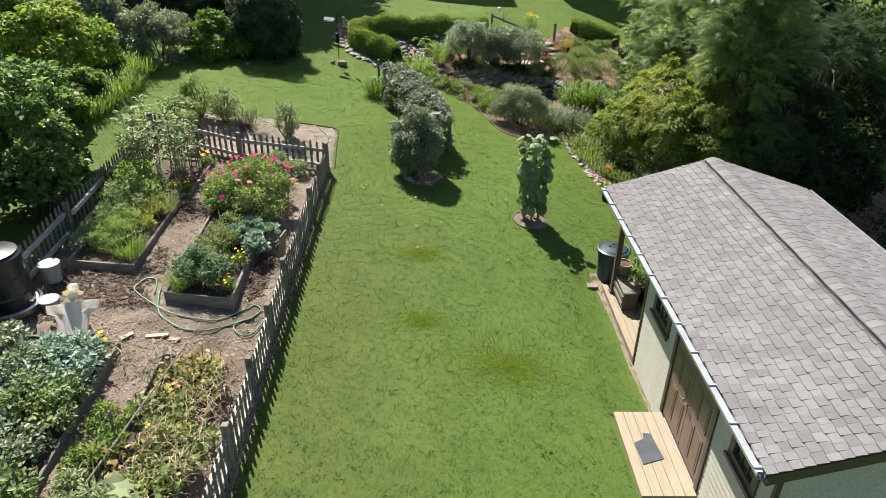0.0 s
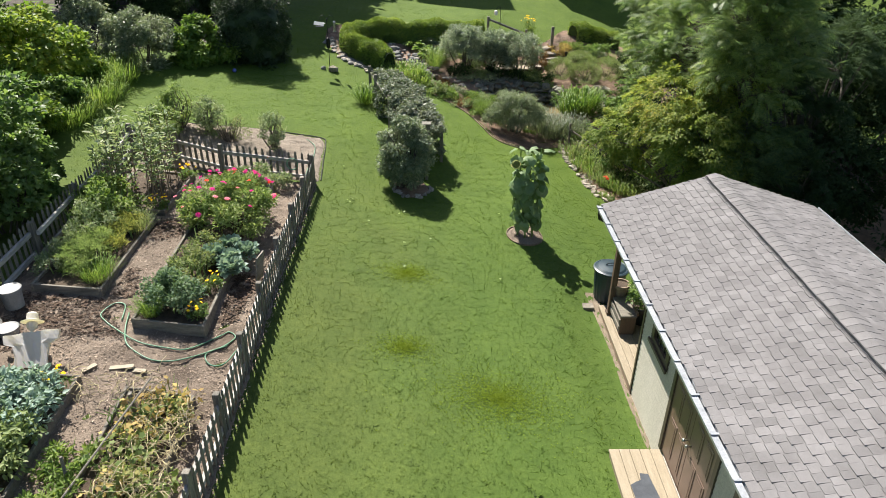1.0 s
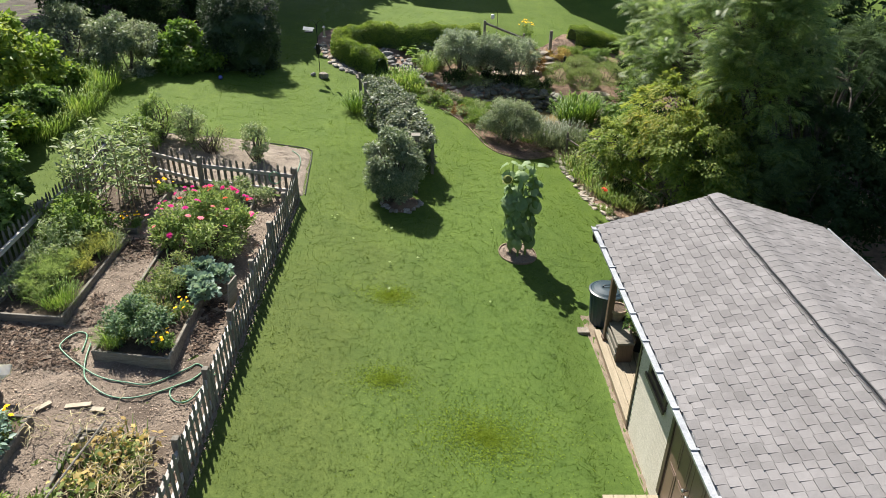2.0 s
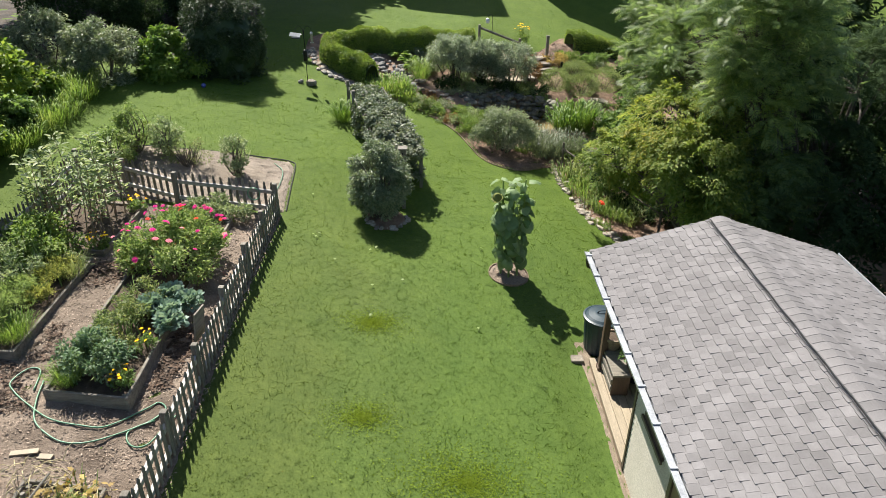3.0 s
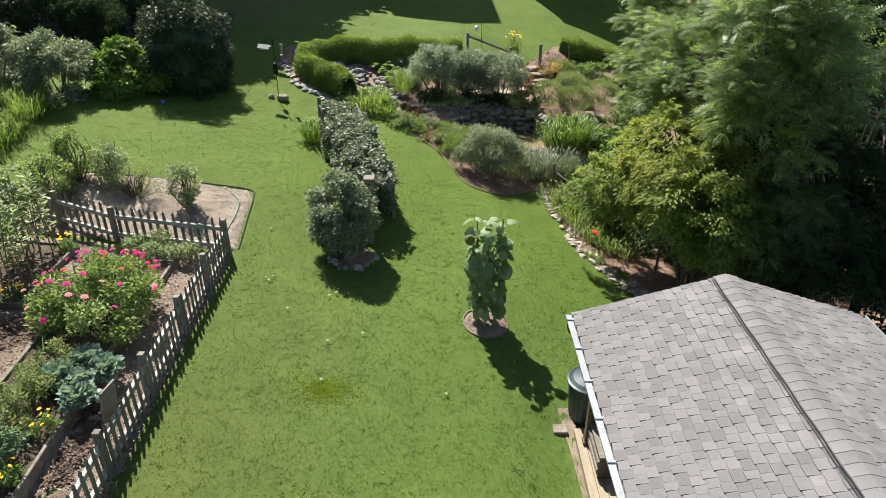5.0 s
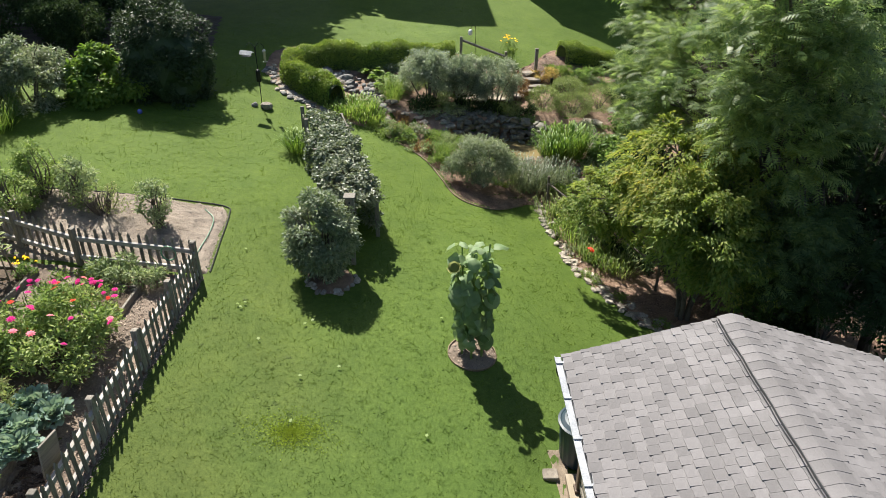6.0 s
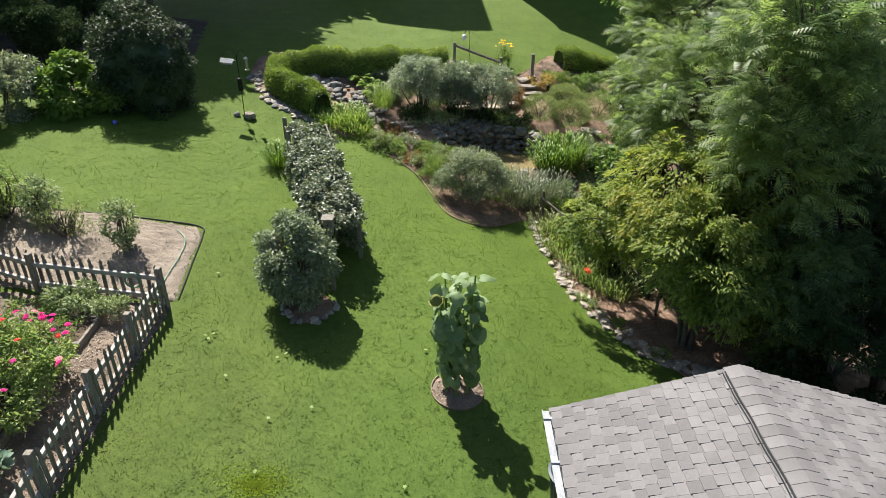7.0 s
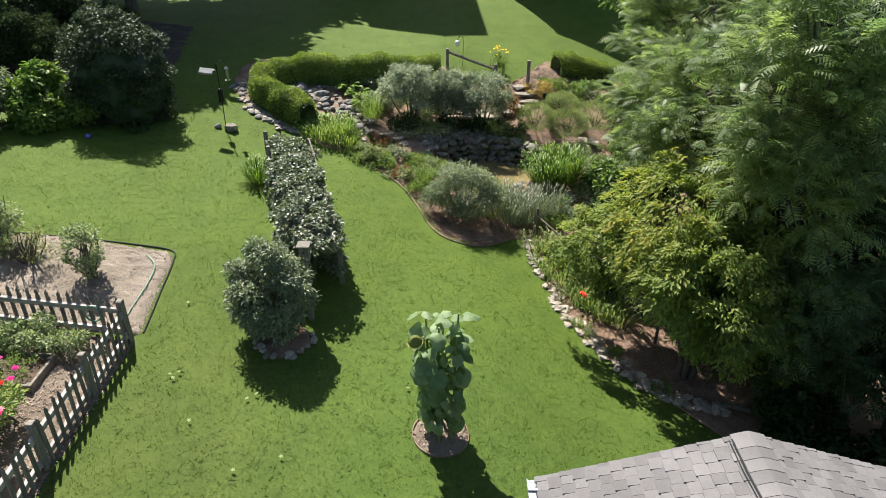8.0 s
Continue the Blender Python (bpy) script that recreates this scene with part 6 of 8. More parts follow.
strap_clump("chives", "clump of fine grassy chives at the bed corner", "herb", -4.4, 10.6, 0.3, 0.26, 420, L["strap"], 123, width=0.008, z=ZA(-4.4, 10.6))
for k, (x, y) in enumerate(((-3.62, 10.62), (-3.58, 11.5))):
    m_ = patch("marigolds", "small bush of yellow marigolds", "flowers", x, y, ZA(x, y), 0.14, 0.2, 0.3, 500, 0.05, L["mid"], 125 + k, "leaf", 0.35, 10, 0.4, 0.5, 4, "marigold clumps")
    add_flowers(m_, ("yellow",), 8, 0.16, 0.22, 0.2, 0.33, 0.029, 127 + k)

patch("feathery_herbs", "airy bright green feathery herb foliage", "herb", -6.08, 12.15, ZB(-6.08, 12.15), 0.36, 0.75, 0.5, 8200, 0.06, L["fennel"], 131, "leaf", 0.13, 110, 0.24, 0.9, 30)
patch("feathery_herbs", "feathery yellow-green herb foliage", "herb", -5.76, 13.0, ZB(-5.76, 13.0), 0.26, 0.8, 0.42, 4600, 0.065, L["dill"], 134, "leaf", 0.11, 70, 0.3, 0.9, 20)
patch("grey_herb", "grey-green small-leaved herb along the bed's side", "herb", -6.52, 12.1, ZB(-6.52, 12.1), 0.24, 0.8, 0.42, 2600, 0.05, L["pale"], 136, "leaf", 0.4, 70, 0.26, 0.5, 20)
patch("tomato_plant", "pale rambling tomato plants with bare canes", "vegetable", -6.3, 13.2, ZB(-6.3, 13.2), 0.42, 0.7, 0.75, 2600, 0.065, L["pale"], 135, "leaf", 0.45, 60, 0.24, 0.4, 26)
strap_clump("herb_grass", "loose grassy tuft at the bed edge", "herb", -5.65, 11.55, 0.5, 0.28, 600, L["strap"], 132, width=0.008, z=ZB(-5.65, 11.55))
strap_clump("herb_grass", "loose yellowing grassy tuft at the bed edge", "herb", -5.62, 13.4, 0.5, 0.28, 500, L["feather"], 133, width=0.008, z=ZB(-5.62, 13.4))


def tall_plants(x, y, z, seed):
    """Tall stalks with whorls of pale leaves."""
    rng = np.random.default_rng(seed)
    p = thing("tall_cleome", "tall stalky plants with pale whorled leaves", "flowers", (x, y, z))
    bm = bmesh.new()
    P, D = [], []
    for k in range(34):
        bx, by = rng.uniform(-0.72, 0.6), rng.uniform(-1.0, 1.05)
        h = rng.uniform(0.95, 1.8)
        tx, ty = bx + rng.normal(0, 0.12), by + rng.normal(0, 0.12)
        tube(bm, [(bx, by, 0), (0.5 * (bx + tx), 0.5 * (by + ty), h * 0.5), (tx, ty, h)], [0.014, 0.011, 0.005], 5)
        for j in range(42):
            q = 1 - 0.7 * rng.uniform(0, 1) ** 1.8
            a, e = rng.uniform(0, 2 * math.pi), rng.uniform(-0.3, 0.9)
            P.append((bx + (tx - bx) * q, by + (ty - by) * q, h * q))
            D.append((math.cos(a), math.sin(a), e))
    tagged(part("stalk_tangle", bm, M["twig"], p), kind="stuff")
    P, D = np.array(P), unit(np.array(D))
    N = unit(np.array((0, 0, 1.0)) + rng.normal(0, 0.4, P.shape))
    ln = rng.uniform(0.07, 0.19, len(P))
    leaf_cloud("leaves", P + D * rng.uniform(0.01, 0.1, (len(P), 1)), D, N, ln, ln * 0.4, "oval", L["pale"], p)
    return p


tall_plants(-6.08, 15.4, ZC(-6.08, 15.4), 141)
patch("tangled_vines", "tangle of thin vines and grey-green leaves", "vegetable", -6.35, 13.85, ZB(-6.35, 13.85), 0.65, 0.6, 0.85, 3400, 0.075, L["herb"], 142, "oval", 0.5, 26, 0.36, 0.2, 14)
for k, (x, y) in enumerate(((-5.6, 14.5), (-5.5, 16.3))):
    m_ = patch("marigolds", "small bush of yellow marigolds", "flowers", x, y, ZC(x, y), 0.22, 0.16, 0.26, 600, 0.05, L["mid"], 145 + k, "leaf", 0.35, 10, 0.4, 0.5, 4, "marigold clumps")
    add_flowers(m_, ("yellow",), 10, 0.24, 0.18, 0.2, 0.3, 0.035, 147 + k)
patch("tomato_plant", "airy light green plants by the corner fence", "vegetable", -3.7, 16.45, ground_z(-3.7, 16.45), 0.75, 0.3, 0.62, 3200, 0.075, L["pale"], 149, "leaf", 0.35, 26, 0.5, 0.5, 14)
patch("weeds", "sparse low green weeds on the mulch", "weeds", -4.6, 16.2, ground_z(-4.6, 16.2), 0.6, 0.4, 0.22, 900, 0.06, L["herb"], 150, "leaf", 0.35, 20, 0.4, 0.5, 6)
patch("weeds", "sparse low green weeds on the mulch", "weeds", -4.0, 15.75, ZD(-4.0, 15.75), 0.5, 0.3, 0.16, 600, 0.05, L["herb"], 151, "leaf", 0.35, 20, 0.4, 0.5, 6)

# cabbages and squash
for k, (x, y) in enumerate(((-5.5, 8.3), (-6.1, 8.0), (-5.45, 7.5), (-6.2, 7.1), (-5.6, 6.6), (-5.3, 5.9), (-6.4, 6.2), (-6.7, 8.5))):
    patch("cabbage_plant", "big-leaved blue-green cabbage plant", "vegetable", x, y, ZE(x, y), 0.5, 0.5, 0.44, 1900, 0.078, L[("kale", "grey", "sage")[k % 3]], 160 + k, "oval", 0.6, 26, 0.42, 0.3, 5, "cabbage plants")
patch("bean_plants", "dense blue-green low bean plants", "vegetable", -6.0, 8.55, ZE(-6.0, 8.55), 0.8, 0.3, 0.35, 2600, 0.08, L["kale"], 171, "oval", 0.6, 24, 0.5, 0.4, 8)
m_ = patch("marigolds", "small bush of yellow marigolds", "flowers", -5.15, 8.75, ZE(-5.15, 8.75), 0.2, 0.16, 0.3, 500, 0.05, L["mid"], 172, "leaf", 0.35, 10, 0.4, 0.5, 4, "marigold clumps")
add_flowers(m_, ("yellow",), 8, 0.22, 0.18, 0.22, 0.33, 0.04, 173)
for k, (x, y, mt, n) in enumerate(((-3.55, 8.2, "squash", 150), (-3.75, 7.6, "squash", 240), (-3.45, 7.0, "squash", 220), (-3.8, 6.8, "dry", 90), (-3.6, 6.1, "herb", 260), (-3.9, 8.35, "dry", 110), (-3.5, 8.6, "dry", 80), (-3.6, 5.3, "mid", 280))):
    patch("squash_plant", "sprawling squash plant with yellowing leaves and stalks", "vegetable", x, y, ZF(x, y), 0.46, 0.46, 0.34, n, 0.085, L[mt], 180 + k, "lobed", 0.85, 26, 0.4, 0.3, 22, "squash plants")
patch("herb_patch", "soft green weedy growth beside the path", "weeds", -4.5, 7.2, ground_z(-4.45, 7.0), 0.3, 0.7, 0.3, 1500, 0.09, L["herb"], 191, "leaf", 0.35, 26, 0.4, 0.5, 8)
patch("herb_patch", "soft green weedy growth beside the path", "weeds", -4.4, 5.8, ground_z(-4.4, 5.8), 0.4, 0.8, 0.35, 2200, 0.09, L["pale"], 192, "leaf", 0.35, 26, 0.4, 0.5, 8)
patch("melon_vine", "broad pale squash leaves near the path end", "vegetable", -3.9, 6.15, ground_z(-3.9, 6.15), 0.35, 0.2, 0.42, 12, 0.36, L["pale"], 193, "lobed", 0.9, 10, 0.5, 0.3, 5)


def straw_stalks(x, y, z, rx, ry, n, seed, label):
    rng = np.random.default_rng(seed)
    bm = bmesh.new()
    for k in range(n):
        p = Vector((rng.uniform(-rx, rx), rng.uniform(-ry, ry), rng.uniform(0.02, 0.3)))
        a = rng.uniform(0, 2 * math.pi)
        d = Vector((math.cos(a), math.sin(a), rng.normal(0, 0.3))) * rng.uniform(0.12, 0.3)
        tube(bm, [p, p + d * 0.5 + Vector((0, 0, 0.05)), p + d], [0.007, 0.006, 0.003], 4)
    ob = part("dry_stalks", bm, M["straw"])
    ob.location = (x, y, z)
    tagged(ob, label, "stalks", kind="stuff")


straw_stalks(-3.5, 7.6, ZF(-3.5, 7.6), 0.42, 1.1, 480, 201, "dry yellow squash stalks and straw")
straw_stalks(-3.6, 5.8, ZF(-3.6, 5.8), 0.45, 0.9, 320, 202, "dry yellow squash stalks and straw")
straw_stalks(-4.4, 8.9, ground_z(-4.4, 8.9) + 0.03, 0.8, 0.25, 90, 203, "dry bits of stalk on the mulch")

# scattered boards, stakes, hose
for x, y, a, w, lab in ((-4.48, 9.40, 8, 0.36, "short pale offcut board on the mulch"), (-4.2, 9.36, -4, 0.2, "short pale offcut board on the mulch"), (-4.95, 9.35, 50, 0.22, "small weathered board scrap")):
    ob = part("board", boxed(-w / 2, w / 2, -0.045, 0.045, 0, 0.022, 0.003), M["new_wood"])
    ob.matrix_basis = pose(x, y, ground_z(x, y) + 0.045, 0, 0, a)
    tagged(ob, lab, "board")
for (x0, y0, z0), (x1, y1, z1), r in (((-4.30, 7.15, 0), (-4.34, 7.25, 0.5), 0.022), ((-3.95, 8.5, 0), (-3.97, 8.5, 0.45), 0.03), ((-4.35, 6.2, 0.2), (-3.75, 8.75, 0.55), 0.014)):
    ob = part("stake", tube(bmesh.new(), [(x0, y0, ground_z(x0, y0) + z0 - 0.05 * (z0 == 0)), (x1, y1, ground_z(x1, y1) + z1)], r, 6), M["old_wood"])
    tagged(ob, "rough weathered wooden garden stake", "stake")


def hose():
    a = [(-4.88, 10.5), (-4.97, 10.9), (-5.16, 10.92), (-5.27, 10.63), (-5.12, 10.44), (-4.82, 10.22), (-4.41, 9.98), (-3.99, 9.93), (-3.65, 9.98), (-3.25, 10.4), (-3.13, 10.54), (-3.0, 10.45), (-3.08, 10.25), (-3.23, 10.08), (-3.54, 9.82), (-3.83, 9.65), (-4.1, 9.62), (-4.37, 9.74), (-4.61, 9.95), (-4.75, 10.3), (-4.83, 10.7)]
    b = [(-3.08, 10.2), (-3.34, 9.97), (-3.31, 9.78), (-3.17, 9.7), (-3.02, 9.8), (-2.92, 10.1), (-2.80, 10.4)]
    h = thing("garden_hose", "green garden hose lying in loops on the mulch", "hose", (-4, 10, 0))
    for line in (a, b):
        pts = curve_pts([(x + 4, y - 10, ground_z(x, y) + 0.062) for x, y in line], 6)
        part("hose_length", tube(bmesh.new(), pts, 0.012, 7), M["hose"], h, smooth=True)
    pts = curve_pts([(x + 4, y - 10, ground_z(x, y) + 0.06) for x, y in ((-2.78, 17.0), (-2.75, 17.6), (-2.7, 18.2), (-2.75, 18.7), (-3.0, 19.0))], 6)
    part("hose_length", tube(bmesh.new(), pts, 0.012, 7), M["hose"], h, smooth=True)


hose()
ob = part("grey_board", boxed(-0.16, 0.16, -0.015, 0.015, 0, 0.55, 0.004), M["bed_wood"])
ob.matrix_basis = pose(-2.82, 11.75, ground_z(-2.82, 11.75) + 0.36, 8, 0, 80)
tagged(ob, "pale grey board leaning on the fence", "board")


def scarecrow(x, y):
    """One plain mesh: a shirt on a cross pole with a straw hat."""
    z = ground_z(x, y)
    bm = bmesh.new()
    tube(bm, [(0, 0, 0), (0, 0, 0.95)], 0.02, 6)
    tube(bm, [(-0.46, 0, 0.62), (0.46, 0, 0.66)], 0.015, 6)
    rows = [(0.68, 0.47), (0.60, 0.46), (0.52, 0.44), (0.46, 0.30), (0.30, 0.27), (0.08, 0.27)]
    n = 13
    front, back = [], []
    for h, w in rows:
        for dst, s in ((front, -1), (back, 1)):
            dst.append([bm.verts.new((w * (2 * k / (n - 1) - 1), s * (0.02 + 0.03 * math.sin(3.1 * k / (n - 1))) + 0.010 * math.sin(k * 1.9 + h * 9), h + 0.008 * math.cos(k * 1.3))) for k in range(n)])
    for sheet in (front, back):
        for a, b in zip(sheet, sheet[1:]):
            for k in range(n - 1):
                bm.faces.new((a[k], a[k + 1], b[k + 1], b[k]))
    for k in range(n - 1):
        bm.faces.new((front[0][k], front[0][k + 1], back[0][k + 1], back[0][k]))
    for e in (0, n - 1):
        for i in range(len(rows) - 1):
            bm.faces.new((front[i][e], front[i + 1][e], back[i + 1][e], back[i][e]))
    cloth = len(bm.faces)
    lathe(bm, [(0.17, 0.86), (0.175, 0.87), (0.09, 0.90), (0.085, 1.0), (0.06, 1.03), (0.01, 1.03)], 16)
    lathe(bm, [(0.02, 0.70), (0.075, 0.76), (0.085, 0.84), (0.05, 0.88)], 12)
    bm.faces.ensure_lookup_table()
    ob = part("scarecrow", bm, [M["cloth"]])
    ob.matrix_basis = pose(x, y, z, -46, -7, 4) @ Matrix.Diagonal((0.93, 1, 0.92, 1))
    tagged(ob, "scarecrow with a white shirt and pale hat on a pole", "scarecrow")


scarecrow(-5.76, 9.2)


def barrel(x, y, r, h, label):
    c = thing("compost_barrel", label, "barrel", (x, y, ground_z(x, y) + 0.02))
    part("body", lathe(bmesh.new(), [(r * 0.9, 0), (r, 0.06), (r * 1.03, h * 0.3), (r * 1.0, h * 0.34), (r * 1.03, h * 0.62), (r * 0.98, h * 0.66), (r * 0.96, h * 0.92), (r, h * 0.93), (r, h * 0.97), (r * 0.9, h)], 32), M["black_plastic"], c)
    part("lid", lathe(bmesh.new(), [(r * 0.88, h + 0.002), (r * 0.9, h + 0.03), (r * 0.4, h + 0.06), (0.01, h + 0.065)], 28), M["black_plastic"], c)
    part("base_ring", lathe(bmesh.new(), [(r * 1.08, -0.02), (r * 1.25, -0.01), (r * 1.25, 0.08), (r * 1.15, 0.10), (r * 1.08, 0.08)], 28), M["steel"], c, "pale grey basin round the foot")


barrel(-7.06, 9.88, 0.42, 1.02, "black plastic compost barrel in a pale basin")


def bucket(x, y, r, h, label):
    c = thing("bucket", label, "bucket", (x, y, ground_z(x, y) + 0.04))
    part("body", lathe(bmesh.new(), [(r * 0.85, 0), (r, h), (r * 1.06, h), (r * 1.06, h - 0.04), (r * 0.9, h - 0.02)], 24), M["shaded"], c)
    part("lid", lathe(bmesh.new(), [(r * 1.0, h + 0.001), (r * 1.08, h + 0.004), (r * 1.08, h + 0.02), (r * 0.9, h + 0.012), (0.01, h + 0.012)], 24), M["shaded"], c)


bucket(-6.68, 10.66, 0.17, 0.34, "white lidded plastic bucket, dirty and greyed for shade")
bucket(-6.42, 9.95, 0.16, 0.12, "shallow pale plastic tub")

# blueberry bushes
for k, (x, y, r, h, mt, n) in enumerate(((-6.5, 19.1, 0.52, 1.3, "zinnia", 2300), (-6.65, 18.35, 0.7, 1.1, "zinnia", 3000), (-5.65, 19.0, 0.5, 1.1, "pale", 2000), (-3.8, 18.3, 0.44, 1.2, "pale", 1500))):
    shrub("blueberry_bush", "airy blueberry bush in the mulched bed", "bush", x, y, (r, r), h, n, 0.065, L[mt], 210 + k, "blueberry bushes", "oval", 0.5, 70, 0.2, -0.05, 14, low=-0.95)
shrub("dry_bush", "thin airy brownish bush half dried out", "bush", -5.0, 18.55, (0.75, 0.5), 0.75, 1300, 0.05, L["feather"], 215, "", "leaf", 0.35, 50, 0.22, -0.05, 26, low=-0.9)
EDGE_B = [(-2.37, 16.95), (-2.43, 18.0), (-2.47, 18.9), (-2.6, 19.24), (-3.36, 19.33), (-4.67, 19.35), (-6.49, 19.5), (-7.1, 19.4)]
pts = curve_pts([(x, y, ground_z(x, y) + 0.015) for x, y in EDGE_B], 8)
ob = part("edging", tube(bmesh.new(), pts, 0.015, 6), M["black_rubber"])
tagged(ob, "black edging round the mulched bed", "edging", kind="structure")

ring = [(-3.02 + 0.13 * math.cos(a) * (1 + 0.06 * (k // 14)), 16.775 - 0.012 * (k // 14), ground_z(-3.02, 16.8) + 0.50 + 0.15 * math.sin(a)) for k, a in enumerate(np.linspace(0.4, 0.4 + 4.2 * math.pi, 30))]
ob = part("hose_coil", tube(bmesh.new(), curve_pts(ring, 3), 0.011, 7), M["hose"])
tagged(ob, "short coil of green garden hose hung over the picket fence", "hose")

# ---------------- sunflowers ----------------
def heart_leaf(fall, twist):
    """A broad puckered heart-shaped leaf that arches and hangs; stalk end at the origin, tip along +x."""
    v, f = [], []
    n, m = 8, 6
    for i in range(n + 1):
        t = i / n
        w = 0.56 * (math.sin(math.pi * min(1, 0.16 + 0.84 * t)) ** 0.8) * (1.08 - 0.35 * t)
        for j in range(m + 1):
            s = 2 * j / m - 1
            fold = -fall * t * t - 0.3 * abs(s) ** 1.4 * w + 0.07 * math.sin(7 * t + 5 * twist) * abs(s) + 0.035 * math.sin(13 * t + 5 * s + twist)
            v.append((t - 0.13 * abs(s) * (1 - t) ** 2 - 0.25 * fall * t ** 3, s * w + 0.09 * twist * t * t, fold))
    for i in range(n):
        for j in range(m):
            a = i * (m + 1) + j
            f.append((a, a + 1, a + m + 2, a + m + 1))
    me = bpy.data.meshes.new("leaf")
    me.from_pydata(v, [], f)
    me.polygons.foreach_set("use_smooth", [True] * len(me.polygons))
    me.materials.append(L["sunflower"])
    return me


def sunflowers(x, y):
    rng = np.random.default_rng(301)
    z = ground_z(x, y)
    s = thing("sunflowers", "tall sunflower clump with big drooping green leaves", "flowers", (x, y, z))
    leaves = [heart_leaf(f, w) for f, w in ((0.28, 0.4), (0.42, -0.7), (0.55, 1.0), (0.36, -0.2), (0.65, 0.6))]
    s.scale = (1, 1, 0.94)
    for k in range(6):
        a = 2 * math.pi * k / 6 + 0.4
        bx, by = 0.20 * math.cos(a), 0.18 * math.sin(a)
        h = 2.2 + 0.14 * math.cos(3.1 * k)
        tx, ty = bx * 1.35, by * 1.35
        part("stalk", tube(bmesh.new(), [(bx, by, 0), (bx * 1.1, by * 1.1, h * 0.5), (tx, ty, h)], [0.024, 0.021, 0.013], 8), M["stem"], s)
        for j in range(23):
            q = 0.20 + 0.80 * (j / 22)
            b = a + j * 2.4 + rng.normal(0, 0.35)
            if q < 0.8 and math.cos(b - a) < -0.2:
                b += math.pi
            size = min(0.36, max(0.14, rng.normal(0.25, 0.055))) * (1.0 if q < 0.85 else 0.88)
            droop = 84 - 48 * q + rng.normal(0, 13) if q < 0.88 else rng.normal(6, 14)
            stalk = rng.uniform(0.05, 0.13)
            px, py, pz = bx + (tx - bx) * q + stalk * math.cos(b), by + (ty - by) * q + stalk * math.sin(b), h * q + 0.05
            piece("leaf", leaves[int(rng.integers(5))], pose(px, py, pz, rng.normal(0, 17), droop, math.degrees(b)) @ Matrix.Diagonal((size, size * rng.uniform(0.8, 1.0), size, 1)), s)
    bm = bmesh.new()
    for b in range(20):
        a = math.pi * (0.95 + 1.1 * b / 19)
        c, d = math.cos(a), math.sin(a)
        q = [bm.verts.new(p) for p in ((0.10 * c, 0.10 * d, 0), (0.125 * c - 0.012 * d, 0.125 * d + 0.012 * c, -0.01), (0.15 * c, 0.15 * d, -0.03), (0.125 * c + 0.012 * d, 0.125 * d - 0.012 * c, -0.01))]
        bm.faces.new(q)
    head = thing("flower_head", "", "", (-0.44, -0.22, 2.12))
    head.parent = s
    head.matrix_basis = pose(-0.36, -0.2, 2.06, 62, -14, 20) @ Matrix.Diagonal((0.85, 0.85, 0.85, 1))
    part("petals", bm, L["faded"], head, "faded cream petals")
    part("disc", lathe(bmesh.new(), [(0.02, 0.05), (0.08, 0.045), (0.115, 0.0), (0.10, -0.03), (0.02, -0.035)], 24), L["seed"], head)


sunflowers(2.71, 15.22)
def settle(ob, x, y):
    """Lets a flat ring or mound follow the lawn's slope round (x, y)."""
    ob.location = (x, y, ground_z(x, y))
    for v in ob.data.vertices:
        v.co.z += ground_z(v.co.x + x, v.co.y + y) - ob.location.z
    return ob


RING = (2.71, 15.2)
bm = lathe(bmesh.new(), [(0.02, -0.1), (0.42, -0.1), (0.42, 0.012), (0.38, 0.025), (0.2, 0.045), (0.02, 0.05)], 30)
ob = settle(part("mulch_ring", bm, M["mulch"]), *RING)
tagged(ob, "small round wood-chip mound at the sunflowers' foot", "mulch")
circle = [(RING[0] + 0.42 * math.cos(a), RING[1] + 0.42 * math.sin(a)) for a in np.linspace(0, 2 * math.pi, 24)]
bm = bmesh.new()
for k in range(40):
    a0, a1 = 2 * math.pi * k / 40, 2 * math.pi * (k + 1) / 40
    q = []
    for a in (a0, a1):
        q.append([bm.verts.new((r * math.cos(a), r * math.sin(a), h + 0.008 * math.sin(3 * a))) for r, h in ((0.425, -0.1), (0.442, -0.1), (0.442, 0.035), (0.425, 0.038))])
    for i in range(4):
        bm.faces.new((q[0][i], q[0][(i + 1) % 4], q[1][(i + 1) % 4], q[1][i]))
ob = settle(part("ring_edging", bm, M["rim_wood"]), *RING)
tagged(ob, "round brown edging ring on the lawn", "edging")
scatter_chips("ring_chips", circle, (RING[0] - 0.45, RING[0] + 0.45, RING[1] - 0.45, RING[1] + 0.45), 420, M["chips"], "loose wood chips and dry bits round the sunflowers' foot", 302, (0.02, 0.07), 0.05)

# ---------------- stones ----------------
_rs = np.random.default_rng(311)
ROUGH = [stone_mesh(_rs, sub=2, flat=f, jag=0.75) for f in (0.6, 0.75, 0.5, 0.85, 0.65)]
for me in ROUGH:
    me.materials.append(M["pond_rock"])
SLABS = [stone_mesh(_rs, sub=2, flat=f, jag=0.7) for f in (0.34, 0.4, 0.3, 0.46, 0.38, 0.5)]
for me in SLABS:
    me.materials.append(M["tan_stone"])
STONES = [stone_mesh(_rs, sub=1, flat=f, jag=0.5) for f in (0.55, 0.65, 0.5, 0.7, 0.45, 0.6)]
SLATES = [stone_mesh(_rs, flat=f) for f in (0.55, 0.7, 0.5, 0.65)]
for me in STONES:
    me.materials.append(M["stone"])
DARKS = [me.copy() for me in SLATES]
for me in DARKS:
    me.materials.append(M["pond_rock"])
for me in SLATES:
    me.materials.append(M["slate"])


